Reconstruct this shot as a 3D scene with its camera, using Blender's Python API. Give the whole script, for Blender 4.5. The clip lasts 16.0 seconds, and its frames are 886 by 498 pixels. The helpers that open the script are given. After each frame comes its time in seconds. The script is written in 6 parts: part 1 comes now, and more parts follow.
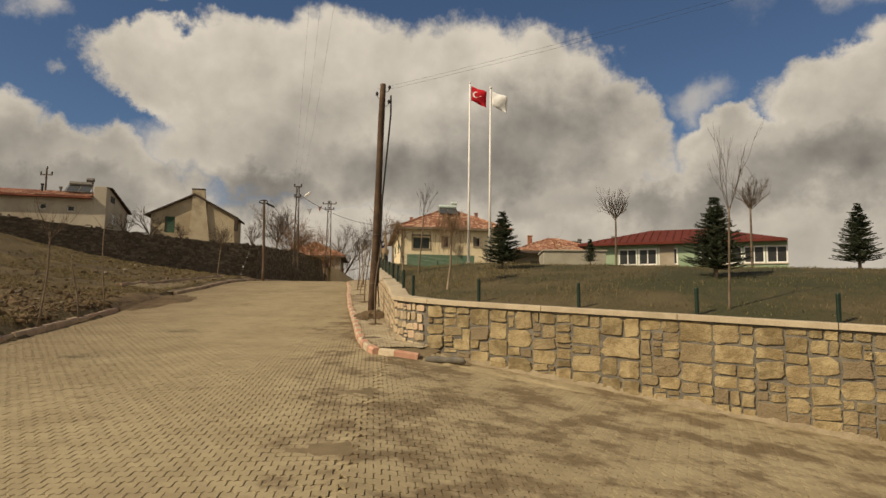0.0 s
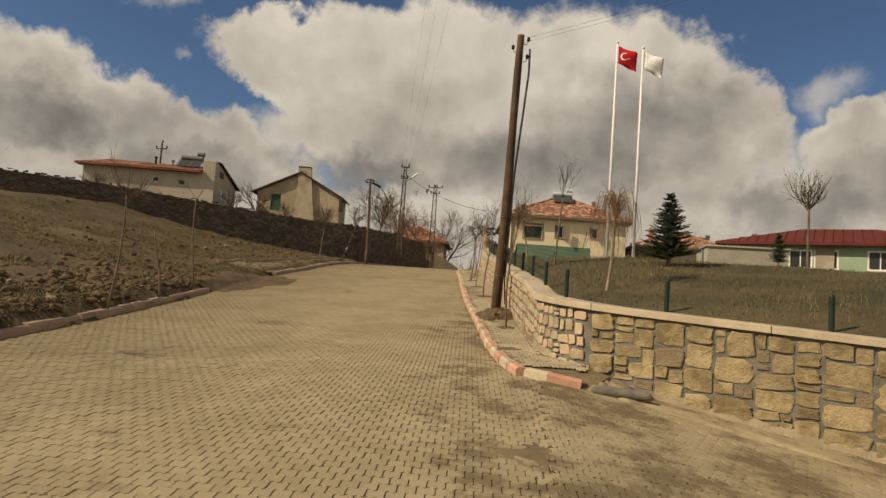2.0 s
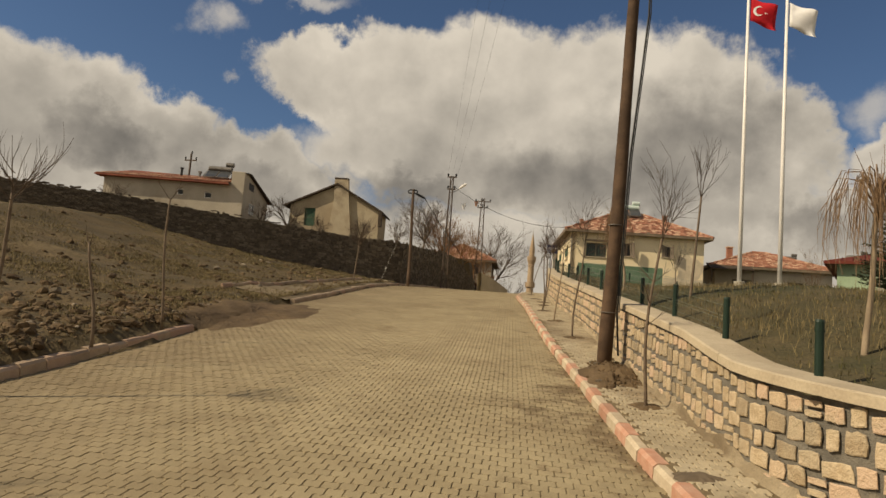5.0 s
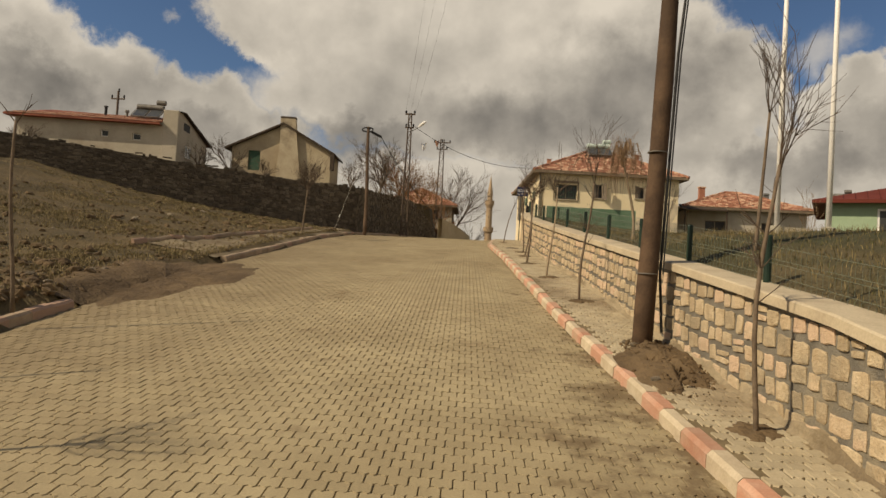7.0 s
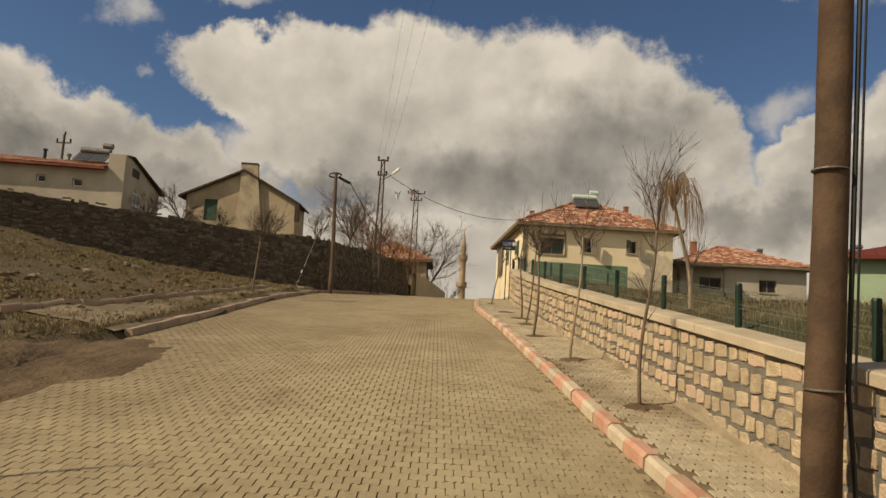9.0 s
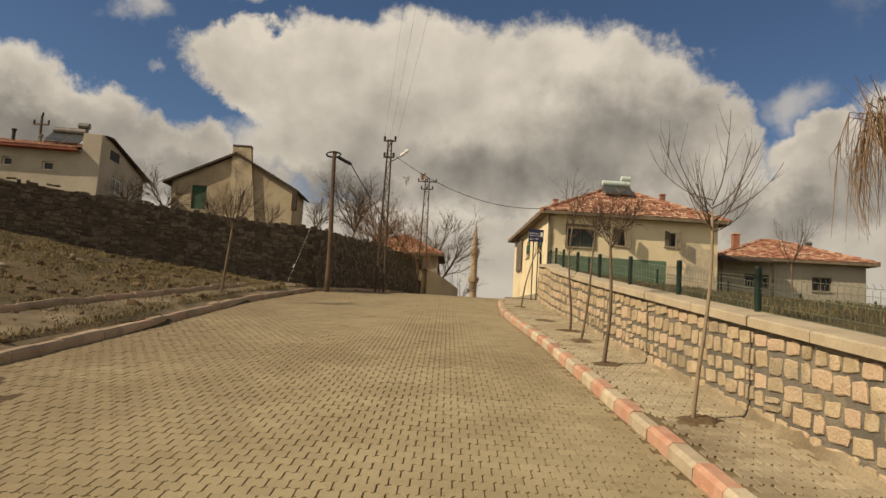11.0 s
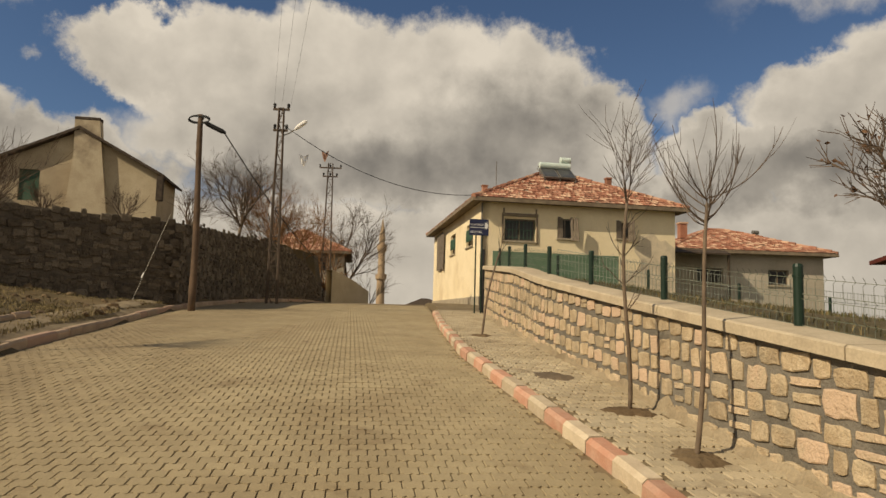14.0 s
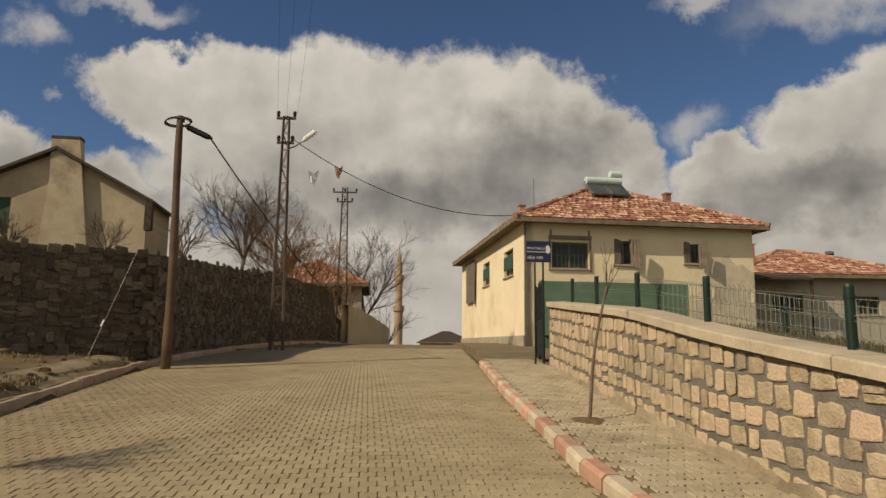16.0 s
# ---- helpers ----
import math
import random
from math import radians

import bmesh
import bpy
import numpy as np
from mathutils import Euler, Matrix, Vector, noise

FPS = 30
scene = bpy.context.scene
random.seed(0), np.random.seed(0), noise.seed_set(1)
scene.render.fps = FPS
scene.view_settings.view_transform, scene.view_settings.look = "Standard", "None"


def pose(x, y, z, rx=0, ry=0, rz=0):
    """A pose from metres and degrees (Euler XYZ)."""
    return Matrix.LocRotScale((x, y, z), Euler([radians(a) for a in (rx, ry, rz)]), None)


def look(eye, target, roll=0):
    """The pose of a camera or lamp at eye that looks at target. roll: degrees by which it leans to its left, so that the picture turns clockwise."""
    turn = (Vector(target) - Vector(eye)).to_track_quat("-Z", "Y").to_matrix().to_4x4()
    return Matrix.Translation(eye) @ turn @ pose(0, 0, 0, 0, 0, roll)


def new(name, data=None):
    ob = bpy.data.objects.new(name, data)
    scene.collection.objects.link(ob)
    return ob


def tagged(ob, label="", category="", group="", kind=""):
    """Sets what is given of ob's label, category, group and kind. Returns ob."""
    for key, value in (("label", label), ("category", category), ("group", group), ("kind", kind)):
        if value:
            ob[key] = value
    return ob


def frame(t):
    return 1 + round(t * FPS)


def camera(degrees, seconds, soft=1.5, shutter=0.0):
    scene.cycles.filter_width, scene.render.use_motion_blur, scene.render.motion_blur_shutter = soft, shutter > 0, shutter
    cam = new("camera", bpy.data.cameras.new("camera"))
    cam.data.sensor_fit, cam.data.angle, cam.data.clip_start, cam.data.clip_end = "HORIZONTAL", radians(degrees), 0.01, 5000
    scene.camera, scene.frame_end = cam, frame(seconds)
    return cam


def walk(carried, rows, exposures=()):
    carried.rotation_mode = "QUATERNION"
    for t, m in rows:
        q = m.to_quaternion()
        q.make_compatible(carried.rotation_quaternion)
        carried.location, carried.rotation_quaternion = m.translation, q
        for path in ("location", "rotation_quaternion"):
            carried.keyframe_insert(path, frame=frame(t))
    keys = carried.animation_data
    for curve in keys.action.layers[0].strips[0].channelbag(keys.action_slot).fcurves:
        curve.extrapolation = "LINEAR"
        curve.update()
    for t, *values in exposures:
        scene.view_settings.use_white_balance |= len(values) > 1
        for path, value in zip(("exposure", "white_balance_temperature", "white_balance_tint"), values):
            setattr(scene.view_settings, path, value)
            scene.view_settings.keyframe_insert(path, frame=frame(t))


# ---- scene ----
cam = camera(67.0, 16.0)
PATH = [
    (0, (0.175, 0.297, 1.434), (0.227, 2.286, 1.638), 0.7),
    (0.5, (-0.103, 1.181, 1.481), (-0.148, 3.164, 1.733), 2.1),
    (1, (-0.373, 2.139, 1.544), (-0.478, 4.121, 1.796), 2.2),
    (1.5, (-0.63, 3.009, 1.614), (-0.824, 4.985, 1.85), 2.6),
    (2, (-0.886, 3.949, 1.674), (-1.123, 5.929, 1.834), 4.1),
    (2.5, (-1.147, 4.825, 1.746), (-1.353, 6.807, 1.914), 4.8),
    (3, (-1.404, 5.803, 1.808), (-1.716, 7.765, 2.03), 4.4),
    (3.5, (-1.61, 6.703, 1.906), (-1.923, 8.666, 2.128), 2.9),
    (4, (-1.83, 7.656, 1.977), (-2.14, 9.617, 2.22), 4.0),
    (4.5, (-2.056, 8.517, 2.062), (-2.434, 10.467, 2.292), 4.3),
    (4.7, (-2.141, 8.896, 2.1), (-2.512, 10.85, 2.319), 4.4),
    (6.8, (-3.094, 12.452, 2.406), (-3.38, 14.429, 2.507), 3.6),
    (7, (-3.148, 12.824, 2.429), (-3.367, 14.811, 2.481), 3.3),
    (7.5, (-3.274, 13.742, 2.517), (-3.376, 15.735, 2.644), 3.4),
    (8, (-3.512, 14.611, 2.616), (-3.585, 16.601, 2.803), 3.8),
    (8.5, (-3.668, 15.622, 2.711), (-3.811, 17.607, 2.917), 3.5),
    (8.7, (-3.735, 16.057, 2.748), (-3.877, 18.04, 2.966), 3.3),
    (10.8, (-4.299, 20.712, 3.106), (-4.462, 22.694, 3.312), 3.5),
    (11, (-4.364, 21.15, 3.149), (-4.535, 23.133, 3.349), 3.5),
    (11.5, (-4.515, 22.185, 3.27), (-4.663, 24.171, 3.448), 3.7),
    (12, (-4.636, 23.335, 3.405), (-4.728, 25.322, 3.622), 2.1),
    (12.5, (-4.798, 24.359, 3.533), (-4.819, 26.345, 3.769), 2.0),
    (13, (-4.943, 25.522, 3.665), (-4.93, 27.511, 3.878), 2.2),
    (13.5, (-5.069, 26.631, 3.766), (-5.058, 28.617, 4.003), 2.5),
    (14, (-5.173, 27.83, 3.894), (-5.059, 29.817, 4.091), 1.6),
    (14.5, (-5.291, 28.875, 4.034), (-5.1, 30.858, 4.218), 1.5),
    (15, (-5.458, 29.996, 4.17), (-5.369, 31.98, 4.405), 1.9),
    (15.5, (-5.599, 31.129, 4.292), (-5.537, 33.111, 4.553), 2.0),
    (16, (-5.685, 32.337, 4.39), (-5.618, 34.316, 4.673), 0.6),
]
EXPOSURES = [(0.0, 0.17, 7120, 10), (4.5, 0.19, 7120, 10), (7.0, 0.22, 7120, 10), (14.0, 0.22, 7120, 10), (15.0, 0.15, 6950, 10), (16.0, 0.10, 6700, 10)]
walk(cam, [(t, look(eye, target, roll)) for t, eye, target, roll in PATH], EXPOSURES)

# ---------- world, sun, exposure ----------
SUN_AZ, SUN_EL = 28.0, 39.0          # degrees south of west, and up
sun_to = Vector((-math.cos(radians(SUN_AZ)) * math.cos(radians(SUN_EL)), -math.sin(radians(SUN_AZ)) * math.cos(radians(SUN_EL)), math.sin(radians(SUN_EL))))
sun = new("sun", bpy.data.lights.new("sun", "SUN"))
sun.data.energy, sun.data.angle, sun.data.color = 3.7, radians(0.6), (1.0, 0.87, 0.68)
sun.matrix_world = look((0, 0, 60), Vector((0, 0, 60)) - sun_to)
scene.view_settings.exposure = 0.0


class N:
    """A small hand for node trees."""
    def __init__(self, tree):
        self.t = tree
        tree.nodes.clear()

    def add(self, kind, **kw):
        n = self.t.nodes.new(kind)
        for k, v in kw.items():
            if k in n.inputs.keys():
                self.put(n.inputs[k], v)
            elif k == "operation":
                n.operation = v
            elif k == "blend_type":
                n.blend_type = v
            elif k == "data_type":
                n.data_type = v
        return n

    def put(self, sock, v):
        if hasattr(v, "node"):
            self.t.links.new(v, sock)
        elif isinstance(v, (tuple, list)) and len(v) == 3 and sock.type == "RGBA":
            sock.default_value = (*v, 1)
        else:
            sock.default_value = v

    def math(self, op, a, b=0.0, c=0.0, clamp=False):
        n = self.t.nodes.new("ShaderNodeMath")
        n.operation, n.use_clamp = op, clamp
        for s, v in zip(n.inputs, (a, b, c)):
            self.put(s, v)
        return n.outputs[0]

    def mix(self, f, a, b, mode="MIX"):
        n = self.t.nodes.new("ShaderNodeMix")
        n.data_type, n.blend_type = "RGBA", mode
        self.put(n.inputs[0], f)
        self.put(n.inputs[6], a)
        self.put(n.inputs[7], b)
        return n.outputs[2]

    def noise(self, vec, scale, detail=4.0, rough=0.55, dist=0.0):
        n = self.t.nodes.new("ShaderNodeTexNoise")
        if vec is not None:
            self.put(n.inputs["Vector"], vec)
        n.inputs["Scale"].default_value, n.inputs["Detail"].default_value = scale, detail
        n.inputs["Roughness"].default_value, n.inputs["Distortion"].default_value = rough, dist
        return n.outputs[0]

    def ramp(self, f, lo, hi, a=0.0, b=1.0):
        n = self.t.nodes.new("ShaderNodeMapRange")
        n.interpolation_type = "SMOOTHSTEP"
        for s, v in zip(n.inputs, (f, lo, hi, a, b)):
            self.put(s, v)
        return n.outputs[0]


def make_world():
    w = bpy.data.worlds.new("sky")
    scene.world = w
    w.use_nodes = True
    n = N(w.node_tree)
    sky = n.t.nodes.new("ShaderNodeTexSky")
    sky.sky_type, sky.sun_disc = "NISHITA", False
    sky.sun_elevation, sky.sun_rotation = radians(SUN_EL), radians(270 - SUN_AZ)
    sky.air_density, sky.dust_density, sky.altitude = 1.0, 0.6, 1200
    tc = n.add("ShaderNodeTexCoord").outputs["Generated"]
    sep = n.add("ShaderNodeSeparateXYZ", Vector=tc)
    x, y, z = sep.outputs
    az = n.math("MULTIPLY", n.math("ARCTAN2", x, y), 57.29578)
    el = n.math("MULTIPLY", n.math("ARCSINE", z), 57.29578)
    def drift(scale, detail, rough, seed):
        """Three noise values that push the clouds' outlines about."""
        t = n.t.nodes.new("ShaderNodeTexNoise")
        n.put(t.inputs["Vector"], shifted(tc, seed))
        t.inputs["Scale"].default_value, t.inputs["Detail"].default_value, t.inputs["Roughness"].default_value = scale, detail, rough
        return n.add("ShaderNodeSeparateXYZ", Vector=t.outputs["Color"]).outputs

    def shifted(vec, by):
        a = n.t.nodes.new("ShaderNodeVectorMath")
        n.put(a.inputs[0], vec)
        a.inputs[1].default_value = by
        return a.outputs[0]

    wide, billow = drift(5.0, 3.0, 0.5, (3, 1, 7)), drift(15.0, 9.0, 0.62, (0, 5, 2))
    push = lambda v, a, b, k: n.math("ADD", v, n.math("ADD", n.math("MULTIPLY", n.math("SUBTRACT", wide[k], 0.5), a), n.math("MULTIPLY", n.math("SUBTRACT", billow[k], 0.5), b)))
    caz, cel = push(az, 9.0, 7.5, 0), push(el, 5.0, 6.5, 1)

    def lump(a, e, ra, re, u=None, w=None):
        da = n.math("DIVIDE", n.math("SUBTRACT", u or caz, a), ra)
        de = n.math("DIVIDE", n.math("SUBTRACT", w or cel, e), re)
        return n.math("SUBTRACT", 1.0, n.math("SQRT", n.math("ADD", n.math("MULTIPLY", da, da), n.math("MULTIPLY", de, de))))

    def union(lumps, u=None, w=None):
        d = lump(*lumps[0], u, w)
        for q in lumps[1:]:
            d = n.math("MAXIMUM", d, lump(*q, u, w))
        return d
    # heaped clouds: azimuth, height, half width, half height in degrees
    heap = union(((-22, 19.2, 7, 3.2), (-15, 18.8, 9, 5.0), (-8, 19.2, 9, 6.2), (2, 18.6, 10, 7.0), (9.5, 17.5, 7.5, 6.0), (14, 15.2, 5, 5.2), (-4, 14, 19, 5.5), (8, 12, 13, 5),
                  (-42, 12, 11, 6.0), (-34, 12.2, 7, 4.6), (-27, 10.2, 10, 4.6), (-55, 13, 12, 7), (35, 16.0, 8, 4.4), (43, 17, 10, 6), (27, 13.0, 8, 3.6), (22, 9.5, 9, 3.2), (36, 10.5, 8, 4.2), (52, 15, 14, 8),
                  # unseen clouds to the sides and behind; eastern ones enlarged to brighten shaded faces
                  (75, 14, 18, 12), (-90, 15, 22, 16), (100, 26, 32, 20), (145, 32, 30, 20), (180, 20, 40, 16), (-180, 20, 40, 16), (-135, 26, 20, 12)))
    low = n.math("SUBTRACT", 0.95, n.math("DIVIDE", cel, 11.5))
    heap = n.math("MAXIMUM", heap, low)
    wisp = union(((-31.5, 22.3, 2.6, 1.8), (22, 17.5, 3.5, 2.2), (36, 25.5, 10, 2.4), (-24, 25, 5, 1.2), (25, 27, 5, 1.2)))
    mask = n.math("MAXIMUM", n.ramp(heap, -0.06, 0.20), n.ramp(wisp, -0.1, 0.9, 0.0, 0.6))
    # the flat grey undersides, broken by lit billows
    under = union(((9, 15.0, 13, 6.0), (0, 12.6, 15, 4.6), (-13, 10.6, 10, 3.0), (-38, 11.8, 8, 3.4), (-27, 9.2, 9, 3.4), (31, 11.2, 14, 4.0), (48, 12, 14, 5.5), (20, 9.5, 9, 3.0)))
    shade = n.ramp(n.math("ADD", under, n.math("MULTIPLY", n.math("SUBTRACT", billow[2], 0.5), 0.24)), -0.30, 0.80, 0.0, 0.80)
    body = n.math("MULTIPLY", n.ramp(cel, 25.0, 12.0, 0.05, 0.48), n.ramp(heap, 0.0, 0.45, 0.35, 1.0))
    shade = n.math("MAXIMUM", shade, body)
    lit = n.math("SUBTRACT", n.noise(tc, 11.0, 8.0, 0.52), n.noise(shifted(tc, (0.016, 0.004, -0.026)), 11.0, 8.0, 0.52))
    puff = n.math("SUBTRACT", n.noise(tc, 4.5, 4.0, 0.5), n.noise(shifted(tc, (0.04, 0.0, -0.06)), 4.5, 4.0, 0.5))
    relief = n.math("ADD", n.math("MULTIPLY", lit, 0.75), n.math("MULTIPLY", puff, 0.95))
    shade = n.math("SUBTRACT", shade, relief, clamp=True)
    shade = n.math("MULTIPLY", shade, n.ramp(el, 9.0, 2.5, 1.0, 0.66))
    white = n.mix(shade, (5.35, 5.0, 4.45), (1.36, 1.30, 1.22))
    col = n.mix(mask, n.mix(1.0, sky.outputs[0], (0.375, 0.455, 0.545), "MULTIPLY"), white)
    bg = n.add("ShaderNodeBackground", Color=col, Strength=0.11)
    out = n.add("ShaderNodeOutputWorld")
    n.t.links.new(bg.outputs[0], out.inputs[0])


make_world()


# ---------- materials ----------
def material(name, a, b, scale=2.0, fine=40.0, rough=0.85, bump=0.3, metal=0.0, spread=0.0, stain=None, stain_at=(0.55, 0.7), object_space=True, step=0.01, third=None, blotch=None, extra=None):
    """Two colours mixed by coarse noise, darkened and lightened by fine grain; spread: change from piece to piece."""
    m = bpy.data.materials.new(name)
    m.use_nodes = True
    n = N(m.node_tree)
    geo = n.add("ShaderNodeNewGeometry")
    pos = geo.outputs["Position"]
    c = n.noise(pos, scale, 5.0, 0.6)
    f = n.noise(pos, fine, 3.0, 0.6)
    col = n.mix(n.ramp(c, 0.35, 0.65), a, b)
    info = n.add("ShaderNodeObjectInfo").outputs["Random"]
    isle = geo.outputs["Random Per Island"]
    rnd = n.math("FRACT", n.math("ADD", info, isle))
    if third:
        col = n.mix(n.ramp(rnd, 0.55, 0.9), col, third)
    if stain:
        big = n.noise(pos, scale * 0.23, 6.0, 0.65)
        col = n.mix(n.ramp(big, *stain_at), col, stain)
    if blotch:
        col = n.mix(n.math("MULTIPLY", n.ramp(n.noise(pos, 1.5, 6.0, 0.68), 0.56, 0.72), 0.65), col, blotch)
    if extra:
        col = extra(n, pos, col)
    grain = n.math("MULTIPLY_ADD", f, 0.5, 0.75)
    if spread:
        grain = n.math("MULTIPLY", grain, n.math("MULTIPLY_ADD", rnd, 2 * spread, 1 - spread))
    col = n.mix(1.0, col, grain, "MULTIPLY")
    bs = n.add("ShaderNodeBsdfPrincipled")
    n.put(bs.inputs["Base Color"], col)
    n.put(bs.inputs["Roughness"], n.math("MULTIPLY_ADD", f, 0.2, rough - 0.1, clamp=True))
    bs.inputs["Metallic"].default_value = metal
    bs.inputs["Specular IOR Level"].default_value = 0.3
    if bump:
        bp = n.add("ShaderNodeBump")
        bp.inputs["Strength"].default_value, bp.inputs["Distance"].default_value = bump, step
        n.put(bp.inputs["Height"], n.math("ADD", f, n.noise(pos, fine * 0.3, 4.0, 0.6)))
        n.t.links.new(bp.outputs[0], bs.inputs["Normal"])
    out = n.add("ShaderNodeOutputMaterial")
    n.t.links.new(bs.outputs[0], out.inputs[0])
    return m


def kerb_dirt_left_tone(n, pos, col):
    """Brown soil trodden into the road along the painted kerb and the side street; a darker tone towards the left edge.
    """
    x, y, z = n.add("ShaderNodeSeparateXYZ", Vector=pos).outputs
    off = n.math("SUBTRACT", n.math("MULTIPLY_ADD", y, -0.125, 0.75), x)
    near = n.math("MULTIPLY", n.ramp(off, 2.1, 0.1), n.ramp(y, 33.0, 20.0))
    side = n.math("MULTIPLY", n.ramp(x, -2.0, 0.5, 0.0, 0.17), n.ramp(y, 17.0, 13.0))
    # uneven brown tone, darker towards the left edge of the road
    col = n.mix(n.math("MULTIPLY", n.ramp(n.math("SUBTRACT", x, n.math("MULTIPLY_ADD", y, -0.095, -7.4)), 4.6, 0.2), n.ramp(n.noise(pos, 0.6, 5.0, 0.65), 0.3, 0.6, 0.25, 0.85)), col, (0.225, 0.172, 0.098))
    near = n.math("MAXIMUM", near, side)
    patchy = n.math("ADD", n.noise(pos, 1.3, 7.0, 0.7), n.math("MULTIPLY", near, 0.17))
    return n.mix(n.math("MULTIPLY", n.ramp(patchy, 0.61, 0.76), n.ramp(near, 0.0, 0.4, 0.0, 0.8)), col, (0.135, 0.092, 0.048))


def foot_dirt(n, pos, col):
    """Lime and soil smeared over the pointing in broad patches."""
    return n.mix(n.math("MULTIPLY", n.ramp(n.noise(pos, 1.1, 6.0, 0.7), 0.54, 0.70), 0.6), col, (0.33, 0.28, 0.19))


M = {}
M["paver"] = material("paver", (0.315, 0.252, 0.145), (0.375, 0.305, 0.18), 0.9, 60, 0.9, 0.35, spread=0.07, stain=(0.25, 0.19, 0.105), stain_at=(0.52, 0.75), blotch=(0.19, 0.135, 0.072), extra=kerb_dirt_left_tone)
M["joint"] = material("joint_dirt", (0.22, 0.168, 0.094), (0.15, 0.113, 0.062), 2.0, 50, 0.95, 0.4)
M["walk_paver"] = material("walk_paver", (0.38, 0.315, 0.205), (0.45, 0.38, 0.255), 1.1, 60, 0.9, 0.35, spread=0.12, stain=(0.24, 0.185, 0.115), stain_at=(0.5, 0.7), blotch=(0.17, 0.125, 0.075))
M["kerb_red"] = material("kerb_red_paint", (0.46, 0.235, 0.15), (0.51, 0.31, 0.215), 5, 60, 0.8, 0.3, spread=0.15, stain=(0.42, 0.31, 0.2), stain_at=(0.55, 0.8))
M["kerb_white"] = material("kerb_white_paint", (0.56, 0.47, 0.33), (0.47, 0.38, 0.26), 5, 60, 0.8, 0.3, spread=0.12)
M["kerb_old"] = material("kerb_weathered", (0.36, 0.265, 0.18), (0.43, 0.325, 0.22), 4, 50, 0.9, 0.4, spread=0.25, third=(0.31, 0.205, 0.145))
M["stone"] = material("yellow_stone", (0.44, 0.335, 0.205), (0.56, 0.45, 0.295), 7, 45, 0.9, 0.8, spread=0.26, third=(0.46, 0.335, 0.228), step=0.02, stain=(0.38, 0.31, 0.205), stain_at=(0.5, 0.68))
M["stone_big"] = material("ochre_block", (0.25, 0.185, 0.092), (0.43, 0.34, 0.185), 4.0, 35, 0.9, 0.8, spread=0.36, third=(0.17, 0.13, 0.078), step=0.025, blotch=(0.20, 0.145, 0.075))
M["mortar"] = material("mortar", (0.135, 0.122, 0.098), (0.20, 0.18, 0.142), 3, 50, 0.9, 0.7, stain=(0.30, 0.25, 0.165), stain_at=(0.56, 0.72), extra=foot_dirt, step=0.02)
M["skirt"] = material("foot_mortar", (0.27, 0.215, 0.135), (0.35, 0.285, 0.185), 2.5, 40, 0.95, 0.9, stain=(0.19, 0.145, 0.088), stain_at=(0.5, 0.66), step=0.02)
M["coping"] = material("coping_concrete", (0.50, 0.42, 0.29), (0.42, 0.345, 0.235), 2.2, 40, 0.9, 0.4, stain=(0.30, 0.245, 0.16), stain_at=(0.55, 0.75))
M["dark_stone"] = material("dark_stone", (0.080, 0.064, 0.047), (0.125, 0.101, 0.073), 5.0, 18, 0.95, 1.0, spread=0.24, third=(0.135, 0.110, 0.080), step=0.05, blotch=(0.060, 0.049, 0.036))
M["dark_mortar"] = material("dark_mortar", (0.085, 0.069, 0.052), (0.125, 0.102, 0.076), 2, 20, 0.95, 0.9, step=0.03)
M["soil"] = material("soil", (0.150, 0.102, 0.054), (0.085, 0.056, 0.029), 0.9, 14, 0.95, 1.0, stain=(0.165, 0.118, 0.064), stain_at=(0.5, 0.68), step=0.03)
M["bank"] = material("dry_bank", (0.118, 0.084, 0.040), (0.078, 0.059, 0.028), 0.7, 9, 0.95, 1.0, stain=(0.18, 0.132, 0.064), stain_at=(0.52, 0.66), step=0.05, blotch=(0.066, 0.053, 0.025))
M["lawn"] = material("winter_lawn", (0.072, 0.062, 0.028), (0.115, 0.088, 0.043), 0.9, 14, 0.95, 1.0, stain=(0.052, 0.052, 0.022), stain_at=(0.46, 0.62), step=0.05, blotch=(0.125, 0.094, 0.05))
M["dry_grass"] = material("dry_grass", (0.215, 0.165, 0.08), (0.145, 0.115, 0.052), 3, 20, 0.9, 0.0, spread=0.4)
M["green_grass"] = material("green_grass", (0.062, 0.064, 0.024), (0.115, 0.092, 0.042), 1.2, 20, 0.9, 0.0, spread=0.4)
M["rock"] = material("field_stone", (0.27, 0.225, 0.16), (0.17, 0.137, 0.095), 4, 30, 0.95, 0.8, spread=0.35, step=0.02)
M["cream"] = material("cream_plaster", (0.77, 0.65, 0.42), (0.83, 0.71, 0.48), 0.8, 30, 0.92, 0.4, stain=(0.62, 0.49, 0.30), stain_at=(0.55, 0.70), blotch=(0.70, 0.57, 0.37))
M["grey_plaster"] = material("bare_plaster", (0.42, 0.36, 0.26), (0.30, 0.26, 0.19), 3, 30, 0.95, 0.8)
M["pale_plaster"] = material("pale_render", (0.66, 0.56, 0.40), (0.54, 0.46, 0.33), 2.2, 30, 0.95, 0.7, stain=(0.42, 0.36, 0.27), stain_at=(0.55, 0.68), step=0.02)
M["white_plaster"] = material("dull_white_plaster", (0.40, 0.355, 0.275), (0.47, 0.415, 0.325), 0.6, 25, 0.92, 0.4, stain=(0.32, 0.272, 0.20), stain_at=(0.5, 0.66), blotch=(0.36, 0.305, 0.225))
